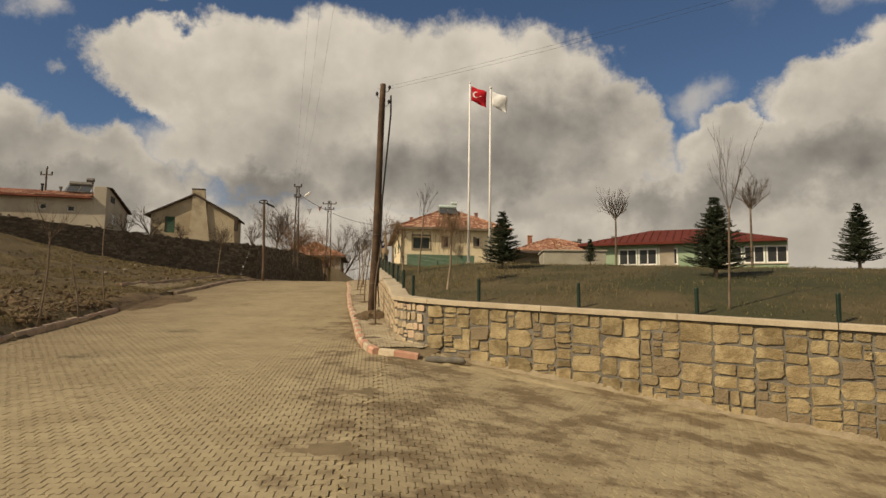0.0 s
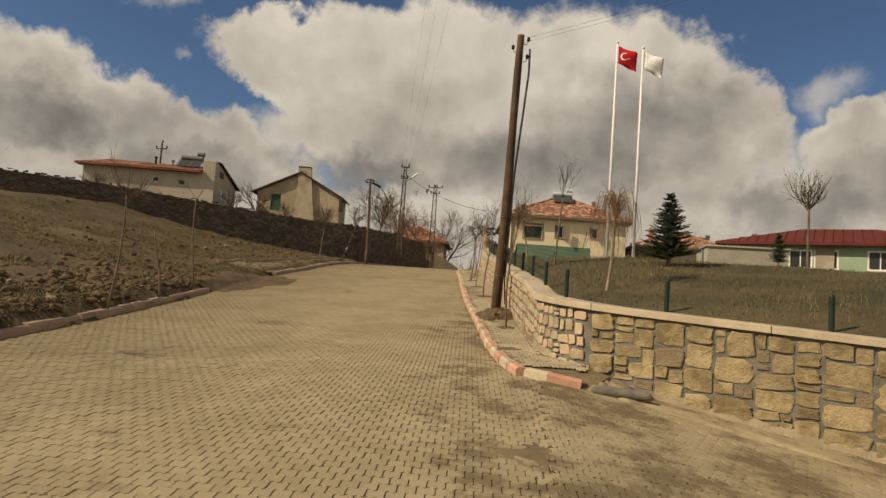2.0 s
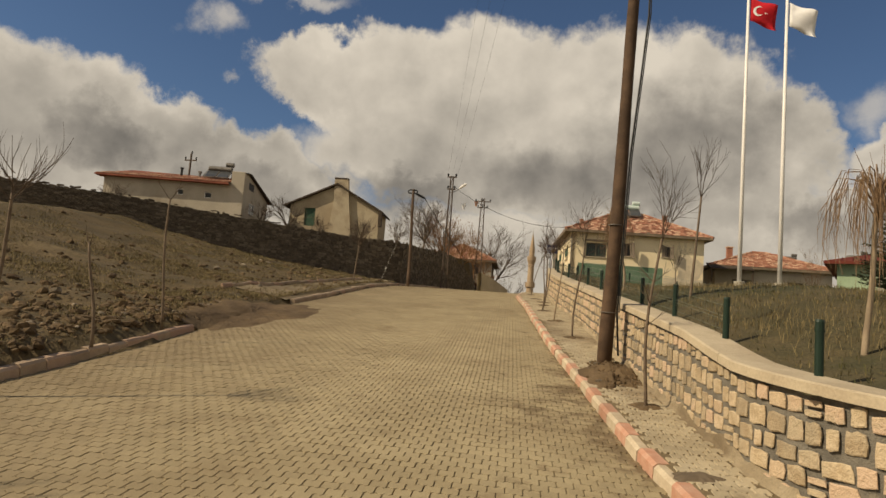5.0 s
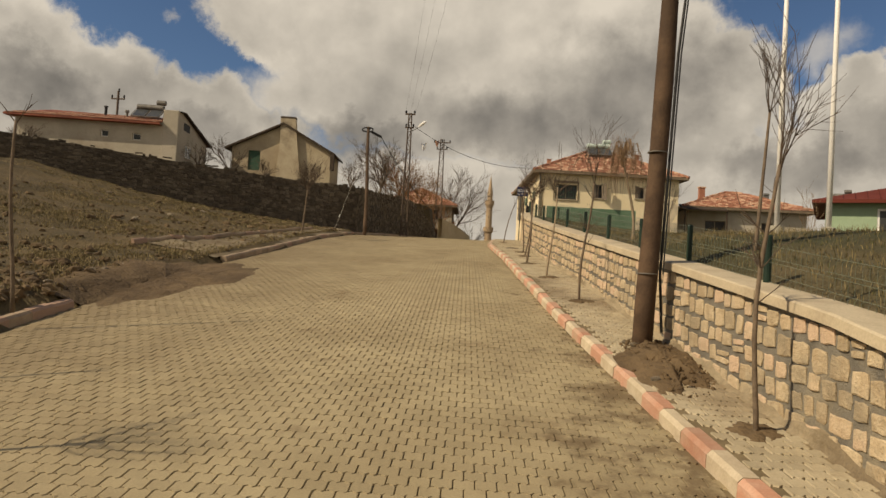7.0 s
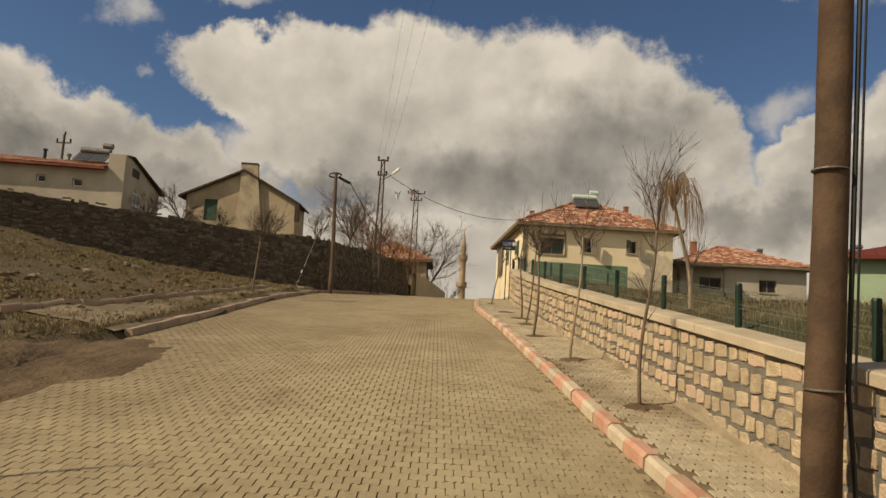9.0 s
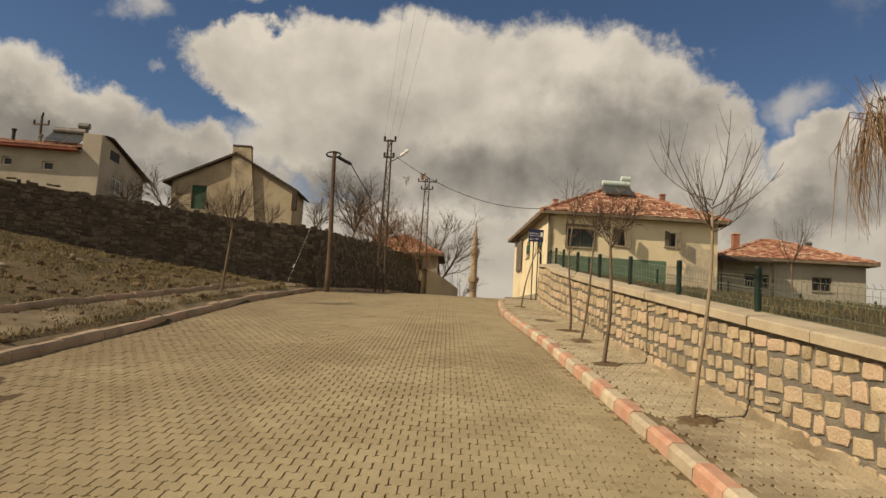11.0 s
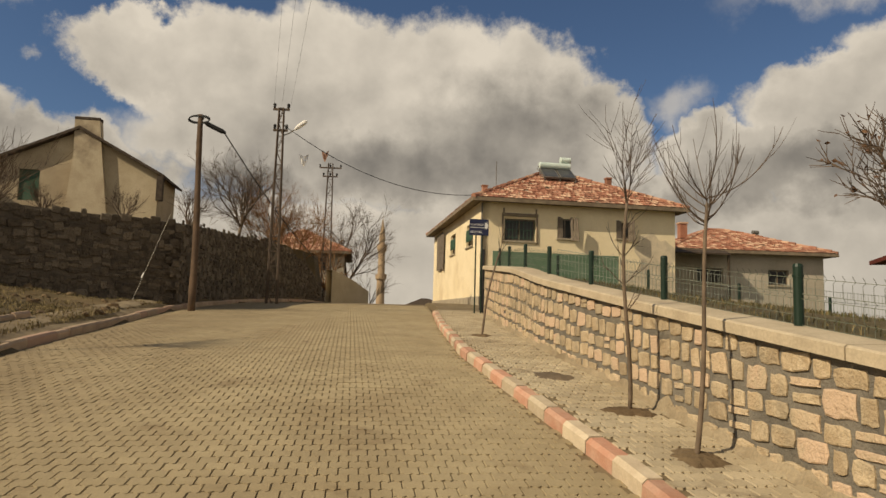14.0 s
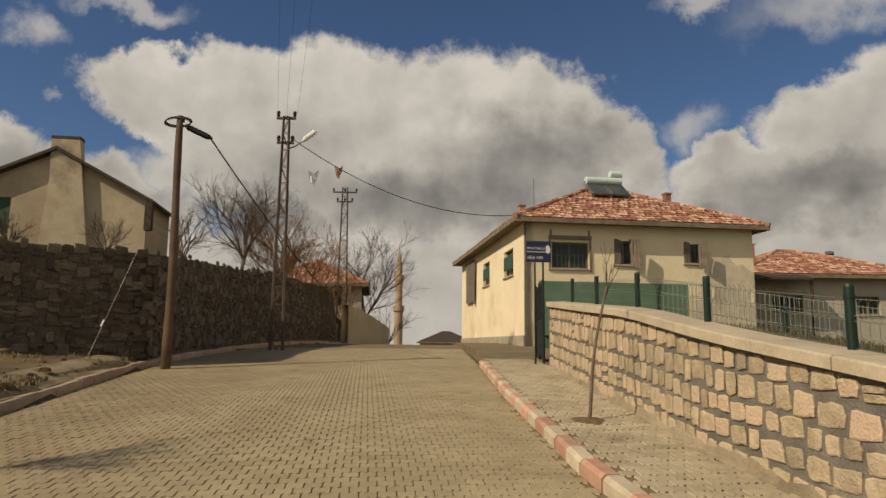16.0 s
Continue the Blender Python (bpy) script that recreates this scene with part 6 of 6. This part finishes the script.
def spruce(x, y, h, seed, w=0.36):
    rng = random.Random(seed)
    t = thing("spruce", "small dark green spruce on the lawn", "tree", Matrix.Translation((x, y, lz(x, y))), "spruces")
    part("trunk", B().tube([(0, 0, -0.1), (0, 0, h * 0.97)], [0.045 * h / 1.6, 0.008], 7), "bark", t)
    b = B()
    tiers = int(h / 0.048)
    for i in range(tiers):
        k = (i + 1.2) / (tiers + 1.2)
        z = 0.13 * h + (h * 0.86) * k
        ln = h * w * 0.88 * (1 - k) ** 0.8 + 0.03
        cnt = 11 if k < 0.8 else 6
        for j in range(cnt):
            a = 6.283 * j / cnt + rng.uniform(-.35, .35) + i
            l = ln * rng.uniform(0.45, 1.2)
            zj = z + rng.uniform(-0.07, 0.07) * h / 1.7
            o = Vector((math.cos(a), math.sin(a), 0))
            sd = Vector((-o.y, o.x, 0))
            m = max(4, int(l / 0.042))
            for q in range(m):
                f = (q + 0.7) / m
                c = o * (l * f) + Vector((0, 0, zj - 0.10 * l * f + 0.22 * l * f * f))
                tw = 0.075 * (1.15 - f * 0.55) * h / 1.7
                for s in (-1, 1, 0):
                    e = c + (sd * s * tw + o * (tw * (0.7 if s else 1.0)) + Vector((0, 0, rng.uniform(-0.02, 0.035))))
                    n = Vector((0, 0, 0.011))
                    g = sd * 0.013 if s == 0 else o * 0.013
                    b.add([c - g, c + n, c + g, e, c - n], [(0, 3, 1), (1, 3, 2), (2, 3, 4), (4, 3, 0)])
    part("crown", b, "needle", t, "dense dark green needles")


spruce(2.42, 19.7, 1.75, 1, 0.40)
spruce(6.95, 15.7, 1.95, 2, 0.44)
spruce(11.9, 18.0, 1.8, 3, 0.40)
spruce(5.4, 21.3, 0.85, 4, 0.30)

# trees and shrubs round the houses on the left
BIG = [(-14.9, 58.0, 6.6, 3.6, 1.0, "twig", 5), (-13.6, 62.0, 6.8, 5.6, 1.3, "twig", 6), (-12.2, 63.5, 6.6, 4.6, 0.9, "orange_twig", 6), (-11.3, 66.5, 5.6, 5.0, 0.7, "orange_twig", 6), (-9.6, 80.0, 3.8, 9.0, 2.6, "twig", 6), (-8.2, 84.0, 3.4, 4.6, 1.0, "twig", 5), (-10.9, 76.0, 3.8, 6.4, 1.8, "orange_twig", 5), (-13.4, 70.0, 5.4, 6.4, 1.4, "twig", 6),
       (-22.6, 55.6, 6.9, 3.9, 1.0, "twig", 5), (-24.4, 55.0, 6.9, 3.2, 1.1, "twig", 5), (-20.3, 56.2, 6.9, 2.7, 0.9, "twig", 5), (-17.4, 57.2, 6.9, 2.4, 0.7, "twig", 4), (-33.5, 50.6, 6.7, 3.6, 1.3, "twig", 5)]
for i, (x, y, z, h, tr, tw, dp) in enumerate(BIG):
    rng = random.Random(200 + i)
    t = thing("bare_tree", "bare orange-brown willow behind the stone wall" if tw == "orange_twig" else "large bare winter tree behind the stone wall" if h > 4 else "small bare fruit tree in the yard", "tree", Matrix.Translation((x, y, z)), "yard trees")
    rr = 0.035 * h / 3 + 0.02
    part("trunk", B().tube([(0, 0, -0.3), (0.04, 0.02, tr * 0.6), (0.1, 0, tr)], [rr * 1.25, rr, rr * 0.9], 8), "bark", t, smooth=True)
    cb = B()
    for j in range(6):
        a = 6.283 * j / 6 + rng.uniform(-.4, .4)
        nd = Vector((math.cos(a) * 0.62, math.sin(a) * 0.62, rng.uniform(0.7, 1.3))).normalized()
        ramify(cb, Vector((0.1, 0, tr - rng.uniform(0, 0.3))), nd, (h - tr) * 0.42, rr * 0.6, 5 if dp > 5 else 4, rng, (3, 4) if dp > 5 else (2, 4), 0.62, 0.04, 0.70, 0.16)
    part("crown", cb, tw, t, "bare branches")


# ---------- grass, stones, soil ----------
def blades(name, label, spots, mat, hmin, hmax, width=0.006, seed=0):
    rng = random.Random(seed)
    b = B()
    for x, y, z in spots:
        h = rng.uniform(hmin, hmax)
        a = rng.uniform(0, 6.28)
        lx, ly = rng.uniform(-.6, .6) * h, rng.uniform(-.6, .6) * h
        cx, cy = math.cos(a) * width, math.sin(a) * width
        k = len(b.v)
        b.v += [(x - cx, y - cy, z - 0.02), (x + cx, y + cy, z - 0.02), (x + lx * 0.4 + cx * .7, y + ly * 0.4 + cy * .7, z + h * 0.6), (x + lx * 0.4 - cx * .7, y + ly * 0.4 - cy * .7, z + h * 0.6), (x + lx, y + ly, z + h)]
        b.f += [(k, k + 1, k + 2, k + 3), (k + 3, k + 2, k + 4)]
    ob = part(name, b, mat)
    tagged(ob, label, "grass", kind="stuff")


rg = random.Random(11)
near, tall, far_g = [], [], []
while len(near) < 26000:
    y = rg.uniform(9, 44)
    x = rg.uniform(-3, 14)
    d = min(x - lerp(min(y, 47), WALL), (y - side_y(x)) * 0.85) if y > 15.2 else (y - side_y(x)) * 0.85
    if d < 0.42 or d > 11 or (noise.noise((x * 0.7, y * 0.7, 2)) < -0.1 and rg.random() < 0.75):
        continue
    near.append((x, y, lawn_z(x, y)))
blades("lawn_grass", "thin short lawn grass, dull green", near[:16000], "green_grass", 0.02, 0.065, 0.008, 1)
blades("dry_lawn_grass", "dry straw-coloured grass in the lawn", near[16000:], "dry_grass", 0.02, 0.07, 0.006, 2)
while len(tall) < 3400:
    c = rg.choice(((1.0, 17.4, .5), (1.9, 18.4, .6), (0.3, 18.6, .5), (0.55, 20.3, .8), (0.2, 23.5, .8), (-0.2, 26.0, .8), (2.6, 20.9, .5), (3.4, 14.6, .5), (1.4, 24.0, .9), (-0.9, 29.5, .6)))
    x, y = c[0] + rg.gauss(0, c[2]), c[1] + rg.gauss(0, c[2])
    if x - lerp(min(y, 47), WALL) > 0.5 and y - side_y(x) > 0.6:
        tall.append((x, y, lawn_z(x, y)))
blades("tall_dry_grass", "tufts of tall dry grass behind the wall", tall, "dry_grass", 0.04, 0.15, 0.004, 3)
bank_pts = []
while len(bank_pts) < 60000:
    y = rg.uniform(13, 47)
    x = lerp(y, KERB_L) - 0.3 - abs(rg.gauss(0, 6.5))
    if x < -11.5 and y > left_wall_y(x) - 0.05 or noise.noise((x * 0.35, y * 0.35, 9)) + 0.5 * noise.noise((x * 1.7, y * 1.7, 4)) + rg.gauss(0, 0.16) < (0.0 if y > 24 else 0.2):
        continue
    bank_pts.append((x, y, ground_z(x, y)))
blades("bank_grass", "sparse dry grass on the bank", bank_pts, "dry_grass", 0.015, 0.075, 0.011, 4)


def pebble(seed):
    r = random.Random(seed)
    b = bmesh.new()
    bmesh.ops.create_icosphere(b, subdivisions=1, radius=1.0)
    for v in b.verts:
        v.co *= r.uniform(0.72, 1.2)
        v.co.z *= 0.7
    out = B()
    b.verts.index_update()
    out.v = [tuple(v.co) for v in b.verts]
    out.f = [tuple(v.index for v in f.verts) for f in b.faces]
    b.free()
    return out


PEB = [pebble(i) for i in range(8)]
clods, stones = B(), B()
for i in range(3600):
    if i < 2200:
        y = rg.uniform(10, 24)
        x = lerp(y, KERB_L) - 0.25 - abs(rg.gauss(0, 1.7))
    else:
        y = rg.uniform(22, 46)
        x = lerp(y, KERB_L) - 0.3 - abs(rg.gauss(0, 5))
    if x < -11.5 and y > left_wall_y(x) - 0.1:
        continue
    s = min(0.13, 0.012 + rg.expovariate(34))
    m = Matrix.Translation((x, y, ground_z(x, y) + s * 0.2)) @ Euler((rg.uniform(-.4, .4), rg.uniform(-.4, .4), rg.uniform(0, 6))).to_matrix().to_4x4() @ Matrix.Diagonal((s * rg.uniform(.8, 1.5), s, s, 1))
    p = rg.choice(PEB)
    (stones if rg.random() < 0.07 else clods).add(p.v, p.f, m)
tagged(part("soil_clods", clods, "soil"), "loose clods of brown soil along the verge", "soil", kind="stuff")
tagged(part("field_stones", stones, "rock"), "scattered pale field stones on the bank", "stones", kind="stuff")


def soil_patch(name, label, cx, cy, rx, ry, height, zf, mat="soil", seed=0, rot=0.0, floor=0.012):
    """A low spill or mound of soil with an uneven outline."""
    b = B()
    rings, n = 16, 64
    rng = random.Random(seed)
    ph = [rng.uniform(0, 6.28) for _ in range(4)]
    for i in range(rings + 1):
        f = i / rings
        for j in range(n):
            a = 2 * math.pi * j / n
            w = 1 + 0.16 * math.sin(2 * a + ph[0]) + 0.10 * math.sin(5 * a + ph[1]) + 0.06 * math.sin(9 * a + ph[2]) + 0.05 * math.sin(15 * a + ph[3])
            lx, ly = rx * f * w * math.cos(a), ry * f * w * math.sin(a)
            x, y = cx + lx * math.cos(rot) - ly * math.sin(rot), cy + lx * math.sin(rot) + ly * math.cos(rot)
            z = zf(x, y) + (height * (1 - f * f) ** 1.3 + floor * (1 - f ** 6) - 0.012 * f ** 4) + (1 - f ** 3) * ((0.45 * height + 0.008) * noise.noise((x * 5, y * 5, seed)) + (0.3 * height + 0.006) * noise.noise((x * 14, y * 14, seed)))
            b.v.append((x, y, z))
    for i in range(rings):
        for j in range(n):
            a, c = i * n + j, i * n + (j + 1) % n
            b.f.append((a, c, c + n, a + n))
    ob = part(name, b, mat, smooth=True)
    return tagged(ob, label, "soil", kind="stuff")


walk_z = lambda x, y: zr(y) + 0.125
soil_patch("soil_mound", "heap of dug soil round the foot of the utility pole", -1.43, 20.7, 0.45, 1.25, 0.105, walk_z, seed=1)
soil_patch("soil_spill", "soil washed over the road edge between the kerbs", -9.75, 24.9, 1.2, 2.9, 0.07, lambda x, y: max(road_z(x, y), min(bank_z(x, y), road_z(x, y) + 0.3) if x < lerp(y, KERB_L) else road_z(x, y)), "soil", seed=2)
soil_patch("gutter_dirt", "pale dirt lying in the gutter by the wall", 1.9, 12.95, 1.6, 0.30, 0.03, road_z, "paver", 3, -0.55)
soil_patch("gutter_dirt", "dirt ramp at the end of the kerb", 0.55, 14.0, 0.75, 0.42, 0.10, road_z, "paver", 5, -0.55)
for i, (x, y, *_r) in enumerate(PAV):
    soil_patch("planting_soil", "small dark square of soil round a sapling", x + 0.03, y, 0.24, 0.22, 0.012, walk_z, seed=20 + i)
soil_patch("planting_soil", "empty soil-filled planting hole in the pavement", -3.31, 36.0, 0.26, 0.28, 0.01, walk_z, "grime", 30)
soil_patch("planting_soil", "empty soil-filled planting hole in the pavement", -1.02, 15.75, 0.22, 0.16, 0.01, walk_z, "grime", 31)
lump = part("concrete_lump", B().tube([(-0.06, 0, -0.02), (0.0, 0, 0.0), (0.2, -0.05, 0.012), (0.36, -0.10, 0.0), (0.55, -0.17, 0.012), (0.68, -0.22, 0.0), (0.74, -0.25, -0.03)], [0.04, 0.07, 0.075, 0.066, 0.078, 0.06, 0.02], 10), "mortar", smooth=True, m=Matrix.Translation((0.25, 13.68, road_z(0.25, 13.68) + 0.03)))
tagged(lump, "rough lump of spilled concrete at the kerb's end", "concrete")
heap = B()
for i in range(420):
    a, k = rg.uniform(0, 6.28), math.sqrt(rg.random())
    x, y = -1.43 + 0.44 * k * math.cos(a), 20.75 + 1.35 * k * math.sin(a)
    s = min(0.035, 0.006 + rg.expovariate(110))
    p = rg.choice(PEB)
    heap.add(p.v, p.f, Matrix.Translation((x, y, walk_z(x, y) + 0.11 * (1 - k * k) ** 1.3)) @ Euler((rg.uniform(0, 3), rg.uniform(0, 3), 0)).to_matrix().to_4x4() @ Matrix.Diagonal((s * 1.2, s, s, 1)))
tagged(part("soil_crumbs", heap, "soil"), "crumbs of dug soil on the heap", "soil", kind="stuff")
for i in range(13):
    x, y = rg.uniform(-1.8, -1.15), rg.uniform(19.6, 22.2)
    s = rg.uniform(0.02, 0.06)
    p = rg.choice(PEB)
    ob = part("loose_stone", B().add(p.v, p.f, Matrix.Diagonal((s * 1.3, s, s, 1))), "rock", m=Matrix.Translation((x, y, zr(y) + 0.14 + s * 0.3)))
    tagged(ob, "loose pale stone lying by the soil heap", "stone", "stones by the soil heap")


def strip_between(y0, y1, xa, xb, zf, name, label, mat, category):
    rows = []
    for y in np.arange(y0, y1, 0.5):
        rows.append([(xa(y) + (xb(y) - xa(y)) * i / 6, y, zf(xa(y) + (xb(y) - xa(y)) * i / 6, y)) for i in range(7)])
    tagged(part(name, B().strip(rows), mat, smooth=True), label, category, kind="structure")


M["dust"] = material("trodden_dust", (0.15, 0.112, 0.065), (0.25, 0.20, 0.122), 1.3, 25, 0.95, 0.5, stain=(0.13, 0.10, 0.06), stain_at=(0.5, 0.68))
strip_between(27.9, 47.0, lambda y: lerp(y, KERB_L) - 0.14, lambda y: lerp(y, KERB_L) - 0.93 - 0.12 * max(0, 36 - y), lambda x, y: zr(y) + 0.112 + (max(0.0, bank_z(x, y) - zr(y) - 0.13) + 0.045) * min(1.0, max(0.0, lerp(y, KERB_L) - 0.14 - x) / 0.4), "verge_strip", "trodden dusty strip between kerb and edging", "dust", "verge")


# ---------- stones of the walls ----------
lay_stones(RUN, LEN, 0.1, CORNER - 0.15, (0.16, 0.32), (0.17, 0.235), 0.044, "stone", garden_wall, 0.15, -0.12, lambda x, y: 28.5 < y < 37, 0.016, 0.04, split=0.05, tilt=0.045)
wall_skirt(0.3, 50)
lay_rubble(CORNER - 0.1, 62)
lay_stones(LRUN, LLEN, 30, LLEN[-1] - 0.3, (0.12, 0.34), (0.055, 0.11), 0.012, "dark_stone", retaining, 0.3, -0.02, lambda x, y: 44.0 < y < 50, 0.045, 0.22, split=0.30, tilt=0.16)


# ---------- pavers ----------
def paver_shape(w, l, gap, across=0.0015):
    """Zigzag paver: top and foot outlines."""
    a = 0.014
    top = [(-0.5, 0), (-0.375, a), (-0.125, -a), (0.0, 0), (0.125, a), (0.375, -a), (0.5, 0)]
    ring = [(x * w, -l / 2 + z) for x, z in top] + [(x * w, l / 2 + z) for x, z in reversed(top)]
    cx = lambda k, q: [(x * (1 - k / w * 2), y * (1 - q / l * 2)) for x, y in ring]
    return cx(gap / 2 + 0.004, across + 0.0025), cx(gap / 2, across)


PW, PL = 0.148, 0.145
NARROW, WIDE = paver_shape(PW, PL, 0.0052, 0.0018), paver_shape(PW, PL, 0.010, 0.0045)


def pave(parent, mat, ang, origin, x_lo, x_hi, y0, y1, zf, name, box, lift=0.0, ubound=13.0, shape=NARROW, uneven=0.003):
    """Rows of pavers over a strip. box: the stretch whose pavers are objects of their own."""
    TOP, FOOT = shape
    c, s = math.cos(ang), math.sin(ang)
    n = len(TOP)
    verts, faces, singles = [], [], []
    rng = random.Random(5)
    rows = int((y1 - y0) / PL) + 40
    for r in range(-20, rows):
        v = y0 - origin[1] + r * PL
        for q in range(-int(ubound / PW), int(ubound / PW)):
            u = (q + (0.5 if r % 2 else 0.0)) * PW
            x, y = origin[0] + u * c - v * s, origin[1] + u * s + v * c
            if not (y0 < y < y1) or not (x_lo(y) + 0.06 < x < x_hi(y) - 0.10):
                continue
            dz = rng.uniform(-uneven, uneven) + lift
            tilt = (rng.uniform(-.014, .014), rng.uniform(-.014, .014))
            if box[0] < x < box[1] and box[2] < y < box[3] and len(singles) < 300:
                singles.append((x, y, dz))
                continue
            z0 = zf(x, y)
            gx, gy = (zf(x + 0.1, y) - z0) / 0.1 + tilt[0], (zf(x, y + 0.1) - z0) / 0.1 + tilt[1]
            k = len(verts)
            for ring, drop in ((TOP, 0.0), (FOOT, 0.014)):
                for px, py in ring:
                    dx, dy = px * c - py * s, px * s + py * c
                    verts.append((x + dx, y + dy, z0 + dz + gx * dx + gy * dy - drop))
            faces.append(tuple(range(k, k + n)))
            for i in range(n):
                j = (i + 1) % n
                faces.append((k + i, k + n + i, k + n + j, k + j))
    b = B()
    b.v, b.f = verts, faces
    ob = part("joined_pavers", b, mat, parent)
    ob["kind"] = "stuff"
    one = B()
    one.v = [(x, y, 0) for x, y in TOP] + [(x, y, -0.018) for x, y in FOOT]
    one.f = [tuple(range(n))] + [(i, n + i, n + (i + 1) % n, (i + 1) % n) for i in range(n)]
    me = one.mesh(name)
    me.materials.append(M[mat])
    for x, y, dz in singles:
        z0 = zf(x, y)
        o = new(name, me)
        o.matrix_basis = Matrix.Translation((x, y, z0 + dz)) @ Euler((math.atan((zf(x, y + 0.1) - z0) / 0.1), -math.atan((zf(x + 0.1, y) - z0) / 0.1), ang)).to_matrix().to_4x4()
        o.parent = parent


def road_right(y):
    if y > 14.5:
        return lerp(y, KERB_R) + 0.06
    return min(9.5, -0.38 + (15.05 - y) / 0.612 + 0.05)


ROAD_ANG = radians(4.5)
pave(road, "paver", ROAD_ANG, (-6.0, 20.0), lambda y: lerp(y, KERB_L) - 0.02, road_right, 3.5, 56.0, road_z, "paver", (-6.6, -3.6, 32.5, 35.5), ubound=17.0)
pave(pavement, "walk_paver", radians(6.0), (-2.0, 25.0), lambda y: lerp(y, KERB_R) + 0.13, lambda y: (lerp(min(y, 47), WALL) if y > 15.2 else 0.2) + 0.06, 14.3, 49.0, lambda x, y: zr(y) + 0.125, "paver", (-3.9, -2.4, 33.0, 38.0), ubound=6.0, shape=WIDE, uneven=0.005)
